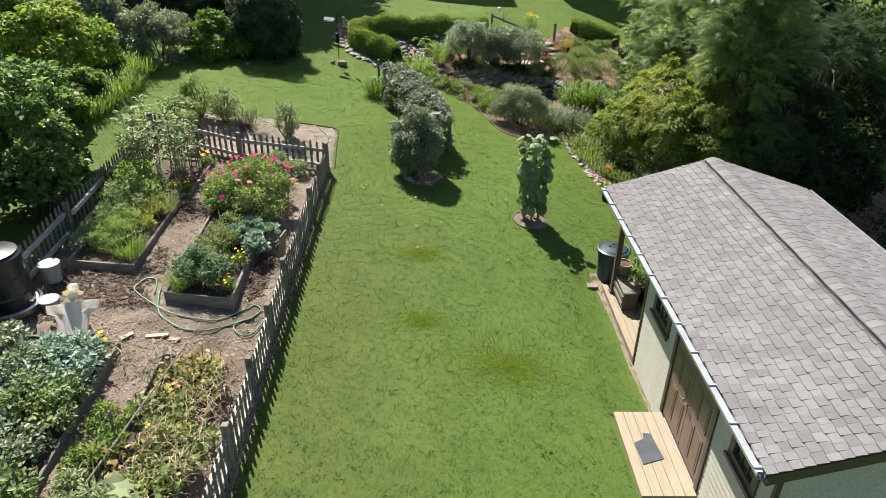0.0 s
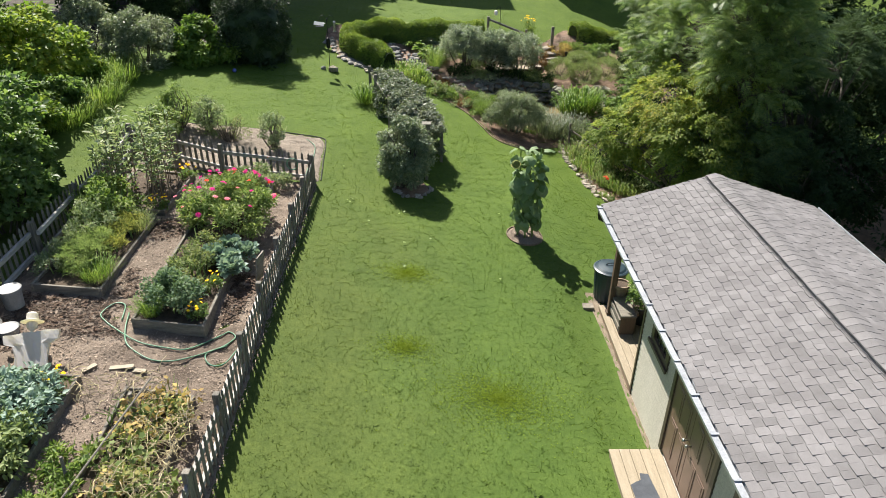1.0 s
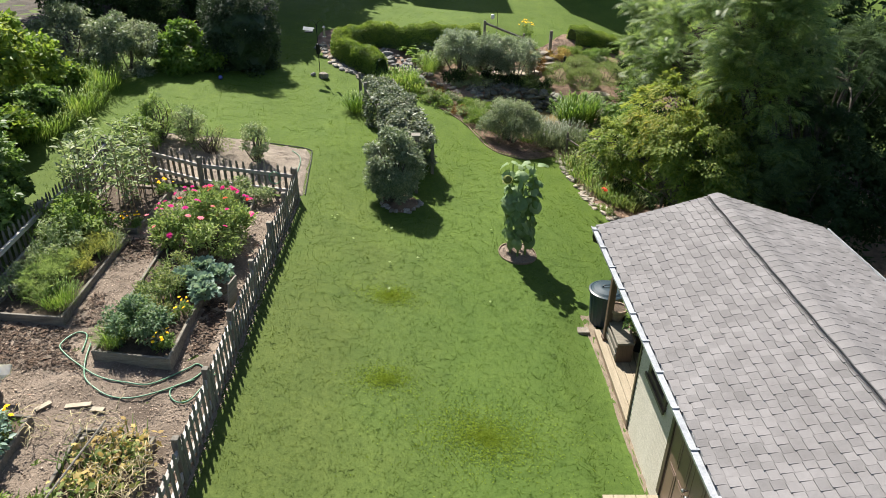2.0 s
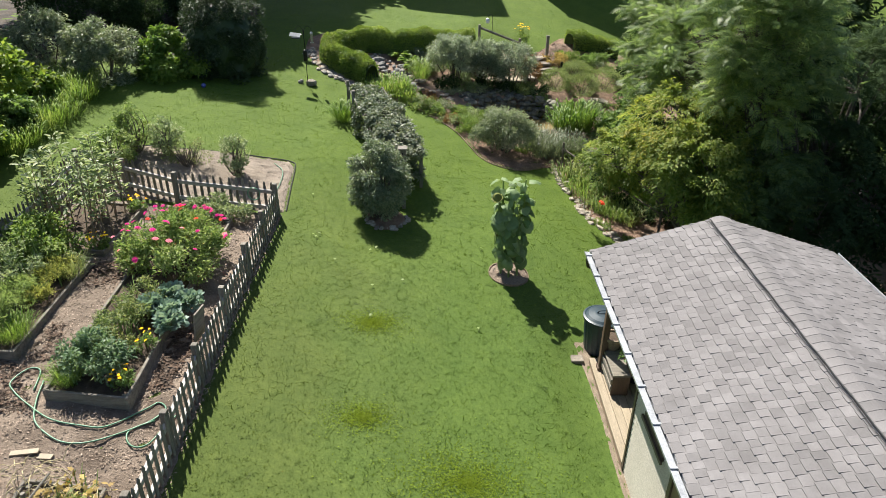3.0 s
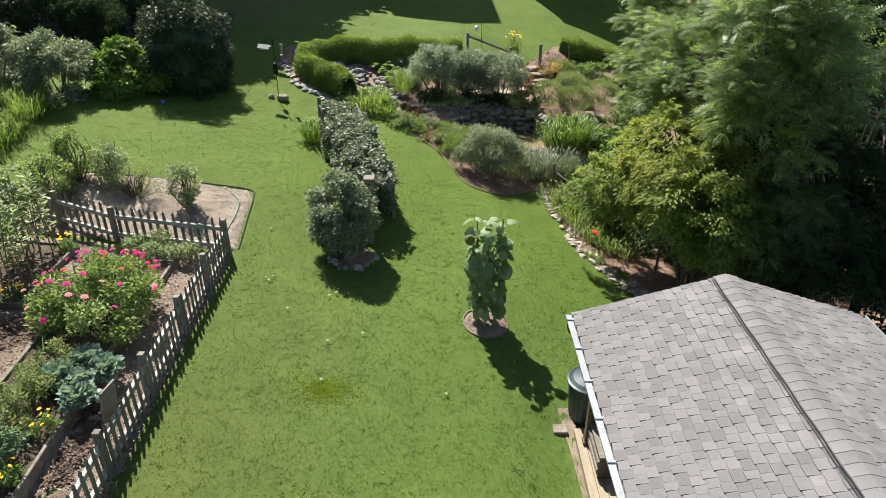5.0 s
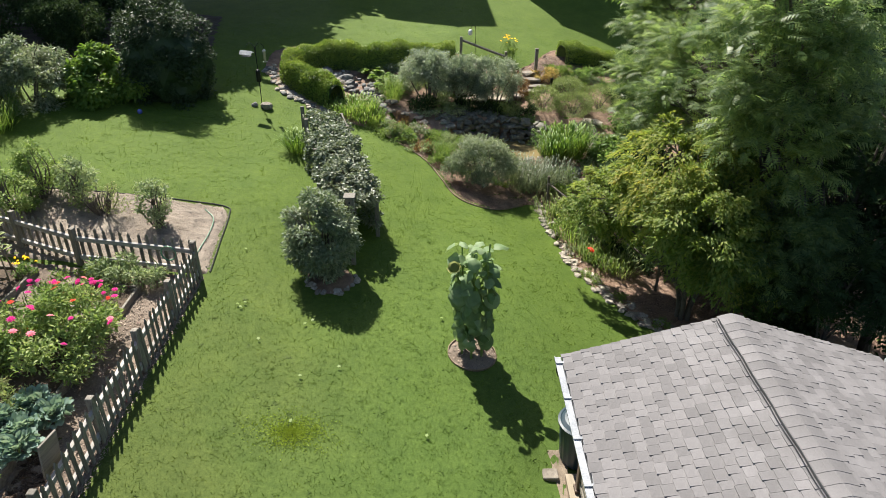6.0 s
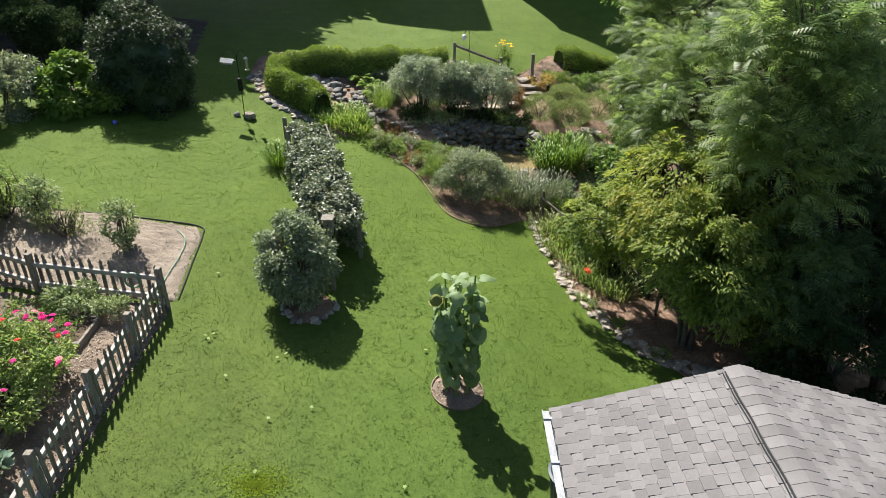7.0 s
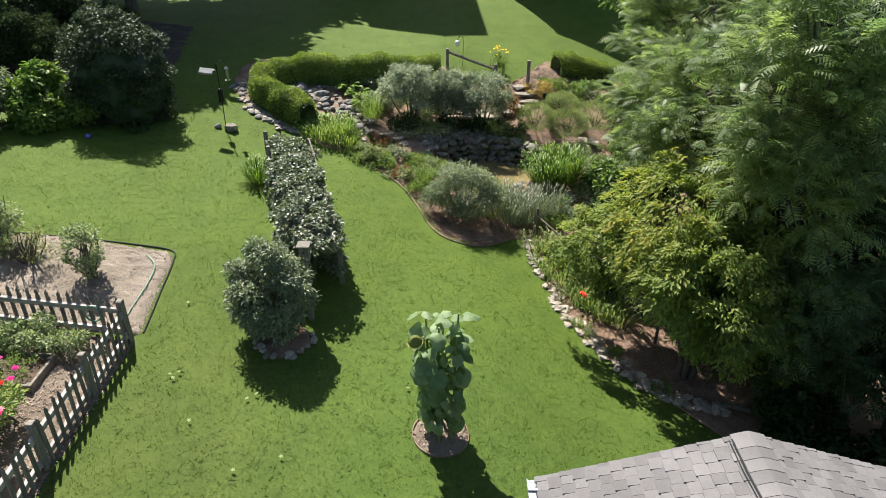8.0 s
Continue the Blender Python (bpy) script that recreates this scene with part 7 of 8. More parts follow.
def stone_row(label, line, n, size, seed, meshes, wide=0.0, name="stone_border", rows=1):
    rng = np.random.default_rng(seed)
    b = thing(name, label, "stones", (0, 0, 0))
    pts = np.array([(p.x, p.y) for p in curve_pts([(x, y, 0) for x, y in line], 10)])
    s = np.concatenate([[0], np.cumsum(np.hypot(*np.diff(pts, axis=0).T))])
    for k in range(n):
        q = (k + rng.uniform(0.2, 0.8)) / n * s[-1]
        x, y = np.interp(q, s, pts[:, 0]) + rng.normal(0, 0.03 + wide), np.interp(q, s, pts[:, 1]) + rng.normal(0, 0.03 + wide)
        w = size * rng.uniform(0.65, 1.35)
        z = ground_z(x, y) + w * 0.10 + (0.1 * rng.integers(0, rows) if rows > 1 else 0)
        piece("stone", meshes[int(rng.integers(len(meshes)))], pose(x, y, z, rng.normal(0, 8), rng.normal(0, 8), rng.uniform(0, 360)) @ Matrix.Diagonal((w, w * rng.uniform(0.6, 0.9), w * rng.uniform(0.7, 1.0), 1)), b)
    return b


bm = lathe(bmesh.new(), [(0.02, -0.1), (0.47, -0.1), (0.47, 0.012), (0.42, 0.03), (0.02, 0.05)], 30)
ob = settle(part("soil_ring", bm, M["bark"]), -0.06, 17.15)
tagged(ob, "round patch of bare brown soil under the shrub", "soil")
ring = [(-0.05 + 0.46 * math.cos(a), 17.12 + 0.42 * math.sin(a)) for a in np.linspace(-3.3, 0.3, 9)]
stone_row("small grey-brown stones ringing the shrub", ring, 17, 0.16, 321, SLABS[3:] + STONES[:2], 0.02)
stone_row("grey-brown field stones edging the bark bed", [(p[0] + 0.03, p[1]) for p in EDGE_R], 70, 0.25, 322, SLABS, 0.02)
stone_row("second course of grey-brown edging stones", [(p[0] + 0.22, p[1] + 0.12) for p in EDGE_R[2:]], 40, 0.25, 323, SLABS, 0.05)
stone_row("tumbled grey stones along the outside of the hedge", [(-3.45, 28.5), (-3.35, 28.0), (-3.0, 27.4), (-2.6, 26.85), (-2.03, 26.33), (-1.5, 26.0), (-1.1, 26.0)], 90, 0.22, 324, SLATES + STONES, 0.10)
stone_row("blue-grey tumbled rocks of the dry stream", [(-1.5, 28.6), (-1.0, 28.1), (-0.5, 28.0), (-0.2, 27.7), (0.2, 27.3), (0.5, 26.9)], 100, 0.27, 325, SLATES + STONES[:2], 0.28, "rock_stream", 2)
stone_row("large blue-grey boulders at the stream head", [(-1.65, 28.75), (-1.4, 28.6), (-1.1, 28.3)], 5, 0.58, 326, SLATES, 0.12, "boulders")
bank = [(4.3 + 1.65 * s * math.cos(a), 26.2 + 1.15 * s * math.sin(a)) for s, a0, a1 in ((1.0, 0.3, 2.9), (1.18, 2.8, 0.4), (1.36, 0.5, 2.7)) for a in np.linspace(a0, a1, 9)]
stone_row("dark mossy rocks of the pond's back wall", bank, 130, 0.3, 327, DARKS, 0.05, "rock_wall")
stone_row("rocks round the pond's edge", [(6.0, 27.0), (6.1, 26.2), (5.6, 25.3), (4.8, 24.95), (3.7, 24.95), (2.8, 25.4), (2.5, 26.2), (2.6, 27.2)], 44, 0.24, 328, DARKS + STONES[:2], 0.07, "pond_rocks")
stone_row("pale stones round the upper pool", [(0.62, 26.0), (0.75, 26.5), (1.2, 26.72), (1.7, 26.55), (1.85, 26.1), (1.6, 25.75)], 20, 0.22, 329, STONES, 0.06, "pond_rocks")
stone_row("grey rocks along the outflow", [(5.4, 23.0), (5.7, 23.6), (6.2, 24.3), (6.5, 25.0)], 22, 0.30, 330, SLATES, 0.12, "rock_stream")


def stacked_wall(label, line, courses, size, seed, meshes, foot):
    """A dry wall of rough stones in courses along a line; foot: the height of its base."""
    rng = np.random.default_rng(seed)
    b = thing("rock_wall", label, "stones", (0, 0, 0))
    pts = np.array([(p.x, p.y) for p in curve_pts([(x, y, 0) for x, y in line], 10)])
    s = np.concatenate([[0], np.cumsum(np.hypot(*np.diff(pts, axis=0).T))])
    for c in range(courses):
        q = rng.uniform(0, size)
        while q < s[-1]:
            w = size * rng.uniform(0.55, 1.7)
            x, y = np.interp(q, s, pts[:, 0]), np.interp(q, s, pts[:, 1])
            m = pose(x + rng.normal(0, 0.02), y + 0.05 * c + rng.normal(0, 0.03), foot + (c + 0.45) * size * 0.6, rng.normal(0, 16), rng.normal(0, 14), rng.uniform(0, 360))
            piece("stone", meshes[int(rng.integers(len(meshes)))], m @ Matrix.Diagonal((w * 1.15, size * rng.uniform(0.8, 1.5), size * rng.uniform(0.8, 1.35), 1)), b)
            q += w * 0.92
    return b


stacked_wall("dry-stacked dark mossy stone wall behind the pond", [(4.3 + 1.45 * math.cos(a), 26.2 + 0.92 * math.sin(a)) for a in (2.95, 2.6, 2.2, 1.8, 1.4, 1.0, 0.6, 0.2)], 5, 0.27, 331, ROUGH, 0.14)
for k, (x, y, w, d, a) in enumerate(((5.68, 30.75, 0.62, 0.40, 10), (5.80, 30.28, 0.70, 0.42, -6), (5.92, 29.88, 0.72, 0.42, 4), (5.60, 29.52, 0.75, 0.40, -3), (7.60, 27.95, 0.85, 0.50, -25), (5.2, 29.3, 0.5, 0.4, 8))):
    ob = new("stone_slab", STONES[k % 6])
    ob.matrix_basis = pose(x, y, ground_z(x, y) + 0.07, 0, 0, a) @ Matrix.Diagonal((w * 1.15, d * 1.25, 0.34, 1))
    tagged(ob, "flat pale stone step slab on the bank", "step", "stone steps")
ob, _ = drape("gravel_path", [(6.7, 24.9), (7.1, 26.2), (7.35, 27.9)], [(7.15, 24.8), (7.55, 26.1), (7.85, 27.8)], M["stone"], 0.05, 30, 8)
tagged(ob, "pale grey gravel path beside the pond", "path", kind="structure")


pts = curve_pts([(x, y - 0.02, ground_z(x, y) + 0.02) for x, y in POND_F[8:16]], 8)
ob = part("edging", tube(bmesh.new(), pts, 0.02, 6), M["rim_wood"])
tagged(ob, "thin brown edging strip along the pond bed", "edging", kind="structure")


def bridge():
    b = thing("foot_bridge", "low tan plank foot bridge behind the shrubs", "bridge", (4.0, 28.85, 0))
    z = max(ground_z(x, 28.85) for x in (3.2, 4.0, 4.8)) + 0.08
    for k in range(13):
        x = -0.95 + k * 0.145
        part("plank", boxed(x, x + 0.135, -0.42, 0.42, z, z + 0.04, 0.004), M["new_wood"], b)
    for y in (-0.38, 0.32):
        part("beam", boxed(-0.96, 0.95, y, y + 0.07, z - 0.18, z - 0.001, 0.004), M["brown_wood"], b)


bridge()

# ---------------- pond planting ----------------
for k, (x, y, r, h) in enumerate(((1.95, 27.75, 1.15, 1.9), (3.05, 28.1, 0.95, 1.75), (4.15, 28.15, 1.1, 1.95))):
    shrub("nandina", "tall grey-green feathery shrub by the pond", "bush", x, y, (r, r * 0.85), h, 9500, 0.095, L["nandina"], 340 + k, "nandina shrubs", "leaf", 0.3, 110, 0.2, 0.12, 11, 0.2, low=-0.75)
shrub("nandina", "smaller feathery shrub with rusty lower leaves", "bush", 4.95, 28.6, (0.5, 0.45), 1.35, 2600, 0.08, L["brown"], 344, "nandina shrubs", "leaf", 0.28, 26, 0.32, 0.2, 7)
shrub("willow_shrub", "rounded grey-green shrub in the mulch by the lawn", "bush", 3.4, 22.7, (1.2, 0.85), 1.45, 14000, 0.085, L["grey"], 345, "", "leaf", 0.26, 46, 0.3, 0.0, 9, 0.3)
for k, (x, y) in enumerate(((4.55, 23.0), (5.0, 23.1), (5.35, 23.5), (4.85, 23.6), (5.7, 23.9), (4.35, 23.5))):
    strap_clump("pond_reeds", "upright grey-green reedy plants by the pond", "reeds", x, y, 0.42, 0.55, 230, L["vine"], 3460 + k, "pond reeds", 0.016, spread=0.9)
for k, (x, y) in enumerate(((1.7, 27.15), (2.4, 27.3), (3.2, 27.65), (4.0, 27.7), (4.7, 27.7), (5.2, 27.9))):
    patch("shade_plant", "dark leafy plant under the feathery shrubs", "plant", x, y, ground_z(x, y), 0.42, 0.3, 0.55, 900, 0.09, L["sage" if k % 3 == 1 else "dark"], 3470 + k, "leaf", 0.35, 22, 0.42, 0.5, 8, "shade plants")
strap_clump("iris", "dense clump of dark green iris leaves", "iris", 6.3, 25.75, 0.8, 0.62, 520, L["hydrangea"], 347, width=0.04, spread=0.8)
strap_clump("iris", "dense clump of dark green iris leaves", "iris", 5.85, 25.35, 0.5, 0.5, 240, L["hydrangea"], 348, width=0.04, spread=0.8)
patch("tall_perennial", "tall leafy green perennial beside the path", "plant", 7.65, 25.2, ground_z(7.65, 25.2), 0.5, 0.6, 1.5, 2400, 0.15, L["mid"], 349, "oval", 0.5, 30, 0.34, 0.3, 14)


def ball_bush(x, y, r, h, seed):
    """A clipped mound: short leaves close over a lumpy dome."""
    rng = np.random.default_rng(seed)
    b = thing("box_ball", "small rounded sage-green clipped bush", "bush", (x, y, ground_z(x, y)), "round clipped bushes")
    for k in range(6):
        a = k * 1.05
        part("stem", tube(bmesh.new(), [(0, 0, -0.05), (0.3 * r * math.cos(a), 0.3 * r * math.sin(a), 0.4 * h), (0.6 * r * math.cos(a), 0.6 * r * math.sin(a), 0.7 * h)], [0.014, 0.011, 0.006], 5), M["trunk"], b)
    n = 5200
    d = unit(rng.normal(size=(n, 3)) * (1, 1, 0.9))
    lump = 1 + 0.06 * np.sin(5 * d[:, 0] + seed) * np.sin(4 * d[:, 1] + 2) + 0.05 * np.sin(9 * d[:, 2] + 6 * d[:, 0])
    P = d * (r, r, h / 2) * (lump * rng.uniform(0.8, 1.05, n))[:, None] + (0, 0, h / 2)
    D = unit(d + rng.normal(0, 0.5, P.shape) + (0, 0, 0.3))
    N = unit(d * 0.6 + (0, 0, 0.7) + rng.normal(0, 0.5, P.shape))
    ln = rng.uniform(0.035, 0.06, n)
    leaf_cloud("crown", P, D, N, ln, ln * 0.4, "leaf", L["sage"], b)


for k, (x, y, r, h) in enumerate(((5.95, 28.5, 0.6, 0.85), (7.0, 28.3, 0.66, 0.85), (6.95, 29.35, 0.6, 0.8), (8.05, 28.95, 0.7, 0.9))):
    ball_bush(x, y, r, h, 350 + k)
strap_clump("daylily", "fountain of bright green strap leaves by the hedge", "daylily", -0.45, 26.1, 1.0, 0.36, 760, L["strap"], 360, width=0.028, spread=0.75)
strap_clump("daylily", "fountain of bright green strap leaves by the hedge", "daylily", 0.1, 25.6, 0.6, 0.3, 350, L["strap"], 361, width=0.028, spread=0.75)
strap_clump("ornamental_grass", "fine tan-green ornamental grass by the stream", "grass", 0.75, 27.3, 0.4, 0.6, 420, L["herb"], 362, width=0.010)
strap_clump("ornamental_grass", "tuft of upright grass beside the arbour", "grass", -1.62, 22.6, 0.35, 0.45, 260, L["hydrangea"], 363, width=0.02)
strap_clump("ornamental_grass", "tuft of fine grey grass at the bed edge", "grass", 2.35, 24.2, 0.25, 0.45, 260, L["herb"], 364, width=0.008)
for k, (x, y) in enumerate(((0.25, 28.6), (0.75, 28.4), (0.45, 28.0), (0.95, 28.1), (-0.1, 29.0))):
    rng = np.random.default_rng(370 + k)
    c = thing("hosta", "hosta with pale broad leaves among the rocks", "hosta", (x, y, ground_z(x, y)), "hostas")
    n = 70
    a = rng.uniform(0, 2 * math.pi, n)
    e = rng.uniform(0.2, 1.1, n)
    D = np.stack([np.cos(a) * np.cos(e), np.sin(a) * np.cos(e), np.sin(e) * 0.7], 1)
    ln = rng.uniform(0.18, 0.32, n)
    leaf_cloud("leaves", D * rng.uniform(0.1, 0.28, (n, 1)) + (0, 0, 0.12), D * (1, 1, 0.2), np.tile((0, 0, 1.0), (n, 1)) + rng.normal(0, 0.3, (n, 3)), ln, ln * 0.6, "oval", L["pale" if k % 2 else "herb"], c)
rng = np.random.default_rng(380)
line = [(0.35, 25.35), (0.8, 25.0), (1.25, 24.75), (1.75, 24.4), (2.2, 23.6), (1.6, 25.6), (2.1, 25.4), (2.5, 25.2), (2.4, 24.8), (1.0, 26.5), (2.9, 25.0), (3.4, 24.6)]
for k, (x, y) in enumerate(line):
    mt = ("herb", "pale", "herb", "brown", "herb", "grey")[k % 6]
    patch("perennial", "low mixed flowering perennial along the bed edge", "plant", x, y, ground_z(x, y), 0.32, 0.28, 0.32 + 0.2 * (k % 3 == 1), 800, 0.07, L[mt], 381 + k, "leaf", 0.3, 16, 0.4, 0.6, 6, "edge perennials")
for k, (x, y, mt, h) in enumerate(((6.9, 31.0, "herb", 0.5), (6.3, 30.6, "dry", 0.4), (7.6, 30.9, "mid", 0.45), (6.9, 30.2, "pale", 0.3), (8.4, 31.3, "mid", 0.6), (8.8, 30.3, "mid", 0.8))):
    patch("perennial", "mixed leafy perennial on the bank", "plant", x, y, ground_z(x, y), 0.42, 0.4, h, 1100, 0.10, L[mt], 400 + k, "leaf", 0.3, 18, 0.42, 0.6, 7, "bank perennials")
y_ = patch("goldenrod", "tall yellow flowering weeds beyond the rail", "flowers", 5.0, 31.6, ground_z(5.0, 31.6), 0.35, 0.25, 0.8, 700, 0.08, L["herb"], 410, "leaf", 0.25, 14, 0.4, 0.6, 10)
add_flowers(y_, ("yellow",), 16, 0.36, 0.25, 0.55, 0.95, 0.04, 411)

rng = np.random.default_rng(460)
for k in range(95):
    x, y = rng.uniform(0.6, 8.4), rng.uniform(22.8, 31.2)
    if ((x - 4.3) / 1.9) ** 2 + ((y - 26.2) / 1.4) ** 2 < 1 or (2.3 < x < 5.2 and 28.6 < y < 29.7) or (5.1 < x < 6.3 and 29.0 < y < 31.0) or (5.3 < x < 8.7 and 27.6 < y < 30.0) or not inside(POLY_POND, np.array([x]), np.array([y]))[0]:
        continue
    patch("ground_cover", "low green ground cover in the pond bed", "plant", x, y, ground_z(x, y) + 0.03, 0.42, 0.36, rng.uniform(0.14, 0.34), 620, 0.07, L[("herb", "mid", "pale", "herb", "grey")[k % 5]], 461 + k, "leaf", 0.4, 18, 0.4, 0.5, 4, "ground cover plants")

# daylilies by the stone edging
for k, (x, y, r) in enumerate(((5.25, 21.9, 0.5), (5.4, 21.3, 0.5), (5.55, 20.75, 0.45), (5.8, 20.2, 0.45), (6.05, 19.85, 0.4), (6.3, 19.5, 0.4), (6.6, 19.35, 0.4), (5.8, 21.7, 0.5))):
    strap_clump("daylily", "clump of green daylily leaves behind the stones", "daylily", x, y, r, 0.36, 170, L["herb" if k % 3 else "feather"], 420 + k, "daylily clumps", 0.026, spread=0.8)
# Mostly the shade-darkened leaf tone, for the dim ground behind the daylilies.
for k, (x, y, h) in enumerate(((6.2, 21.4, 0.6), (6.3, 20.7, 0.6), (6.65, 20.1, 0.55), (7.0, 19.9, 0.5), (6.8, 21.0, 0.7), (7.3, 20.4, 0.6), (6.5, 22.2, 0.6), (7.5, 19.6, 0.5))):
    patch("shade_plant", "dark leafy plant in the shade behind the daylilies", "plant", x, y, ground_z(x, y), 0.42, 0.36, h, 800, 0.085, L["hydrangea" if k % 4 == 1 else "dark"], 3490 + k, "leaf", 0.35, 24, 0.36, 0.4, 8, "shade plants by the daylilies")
f_ = patch("red_flower", "small plant with one red bloom", "flowers", 5.85, 19.7, ground_z(5.85, 19.7), 0.12, 0.12, 0.3, 200, 0.06, L["herb"], 430, "leaf", 0.3, 8, 0.4, 0.6, 4)
add_flowers(f_, ("red",), 2, 0.08, 0.08, 0.3, 0.34, 0.07, 431)
for k, (x, y) in enumerate(((5.75, 18.8), (5.6, 19.1), (6.2, 18.15), (6.9, 17.2))):
    patch("edging_weed", "small green plant among the edging stones", "weeds", x, y, ground_z(x, y), 0.2, 0.2, 0.15, 260, 0.06, L["herb"], 435 + k, "leaf", 0.35, 9, 0.4, 0.5, 3)
h_ = thing("rail_fence", "thin dark pole rail on a stake beside the bed", "fence", (0, 0, 0))
part("stake", tube(bmesh.new(), [(5.2, 22.2, ground_z(5.2, 22.2) - 0.05), (5.18, 22.2, ground_z(5.2, 22.2) + 0.95)], 0.035, 7), M["trunk"], h_)
part("stake", tube(bmesh.new(), [(7.2, 18.6, ground_z(7.2, 18.6) - 0.05), (7.2, 18.6, ground_z(7.2, 18.6) + 0.8)], 0.035, 7), M["trunk"], h_)
part("pole", tube(bmesh.new(), [(5.18, 22.15, ground_z(5.2, 22.2) + 0.75), (6.2, 20.3, 0.48), (7.2, 18.6, ground_z(7.2, 18.6) + 0.7)], 0.024, 7), M["trunk"], h_)
bm = bmesh.new()
tube(bm, [(7.9, 16.9, -0.52), (8.15, 16.6, -0.35), (8.5, 16.2, -0.2)], [0.06, 0.05, 0.03], 7)
tube(bm, [(8.15, 16.6, -0.36), (8.5, 16.75, 0.0)], [0.035, 0.015], 6)
ob = part("fallen_branch", bm, M["trunk"])
tagged(ob, "broken grey branch lying in the bark mulch", "branch")

# grasses along the lawn's far side under the lime trees
rng = np.random.default_rng(440)
for k in range(18):
    t = k / 17
    x, y = -9.75 + 0.1 * t + rng.normal(0, 0.25), 18.6 + 4.4 * t + rng.normal(0, 0.2)
    strap_clump("tall_grass", "arching tuft of green wild grass at the lawn edge", "grass", x, y, 0.75, rng.uniform(0.34, 0.52), 260, L["strap" if k % 2 else "herb"], 441 + k, "lawn edge grasses", 0.022, spread=0.8)

# ---------------- posts, feeders and small fittings ----------------
def bird_feeder(x, y):
    z = ground_z(x, y)
    f = thing("bird_feeder", "black shepherd's hook pole with hanging bird feeders", "bird feeder", (x, y, z))
    part("pole", tube(bmesh.new(), [(0, 0, -0.05), (0.01, 0, 1.1), (0.0, 0, 2.1)], 0.013, 7), M["dark_metal"], f)
    for s in (-1, 1):
        part("hook", tube(bmesh.new(), curve_pts([(0, 0, 1.75), (0.03 * s, 0, 2.08), (0.16 * s, 0, 2.22), (0.27 * s, 0, 2.12), (0.28 * s, 0, 2.05)], 5), 0.008, 6), M["dark_metal"], f)
    tray = part("tray_feeder", boxed(-0.44, -0.14, -0.12, 0.12, 1.78, 1.80, 0.004), M["dark_metal"], f)
    bm = bmesh.new()
    v = [bm.verts.new(p) for p in ((-0.5, -0.13, 1.88), (-0.12, -0.13, 1.84), (-0.10, 0, 1.95), (-0.48, 0, 1.99), (-0.46, 0.13, 1.9), (-0.08, 0.13, 1.86))]
    bm.faces.new((v[0], v[1], v[2], v[3]))
    bm.faces.new((v[3], v[2], v[5], v[4]))
    bmesh.ops.solidify(bm, geom=bm.faces[:], thickness=0.012)
    part("tray_roof", bm, M["white_plastic"], tray, "white sloping feeder roof")
    part("tube_feeder", lathe(bmesh.new(), [(0.07, 1.60), (0.075, 1.62), (0.045, 1.63), (0.045, 1.95), (0.07, 1.96), (0.01, 2.02)], 14, (0.28, 0)), M["steel"], f, "grey mesh tube feeder")
    f.scale = (0.9, 0.9, 0.88)
    part("squirrel_baffle", lathe(bmesh.new(), [(0.075, 0.95), (0.075, 1.3), (0.05, 1.34), (0.01, 1.36)], 16), M["dark_metal"], f)
    return f


bird_feeder(-3.07, 25.3)
piece_ = new("foot_stone", STONES[3])
piece_.matrix_basis = pose(-2.95, 25.4, ground_z(-2.95, 25.4) + 0.08) @ Matrix.Diagonal((0.42, 0.34, 0.45, 1))
tagged(piece_, "pale rounded stone at the feeder pole's foot", "stone")
ob = part("garden_ornament", boxed(-0.09, 0.09, -0.06, 0.06, 0, 0.12, 0.03), M["slate"])
ob.matrix_basis = pose(-3.3, 25.4, ground_z(-3.3, 25.4) - 0.01, 0, -20, 30)
tagged(ob, "small dark green ornament on the lawn", "ornament")
bm = bmesh.new()
bmesh.ops.create_uvsphere(bm, u_segments=20, v_segments=14, radius=0.07)
ob = part("gazing_ball", bm, plain("blue_glazed_ball", (0.10, 0.12, 0.42), 0.15), smooth=True)
ob.location = (-6.07, 23.75, ground_z(-6.07, 23.75) + 0.06)
tagged(ob, "small glossy blue ball at the bushes' foot", "ball")


def rail_posts():
    f = thing("rail_fence", "dark weathered posts with one sagging rail", "fence", (0, 0, 0))
    for x, y, h in ((3.15, 31.0, 0.72), (4.85, 31.05, 0.55)):
        part("post", boxed(x - 0.05, x + 0.05, y - 0.05, y + 0.05, ground_z(x, y) - 0.1, ground_z(x, y) + h, 0.008), M["old_wood"], f)
    part("rail", tube(bmesh.new(), [(3.2, 31.0, ground_z(3.15, 31.0) + 0.6), (4.0, 31.0, ground_z(4.0, 31.0) + 0.48), (4.8, 31.05, ground_z(4.85, 31.05) + 0.38)], 0.05, 7), M["old_wood"], f)


rail_posts()
x, y = 5.98, 30.85
ob = part("fence_post", boxed(x - 0.06, x + 0.06, y - 0.06, y + 0.06, ground_z(x, y) - 0.1, ground_z(x, y) + 0.98, 0.01), M["old_wood"])
tagged(ob, "lone dark weathered fence post by the path", "post")


def garden_light(x, y, h):
    g = thing("hook_light", "white hanging lantern on a thin black hook", "garden light", (x, y, ground_z(x, y)))
    part("hook", tube(bmesh.new(), curve_pts([(0.1, 0, -0.05), (0.1, 0, h), (0.0, 0, h + 0.14), (-0.1, 0, h + 0.02)], 6), 0.009, 6), M["dark_metal"], g)
    part("lantern", lathe(bmesh.new(), [(0.02, h - 0.22), (0.07, h - 0.2), (0.085, h - 0.1), (0.07, h - 0.03), (0.01, h)], 16, (-0.1, 0)), M["white_plastic"], g)


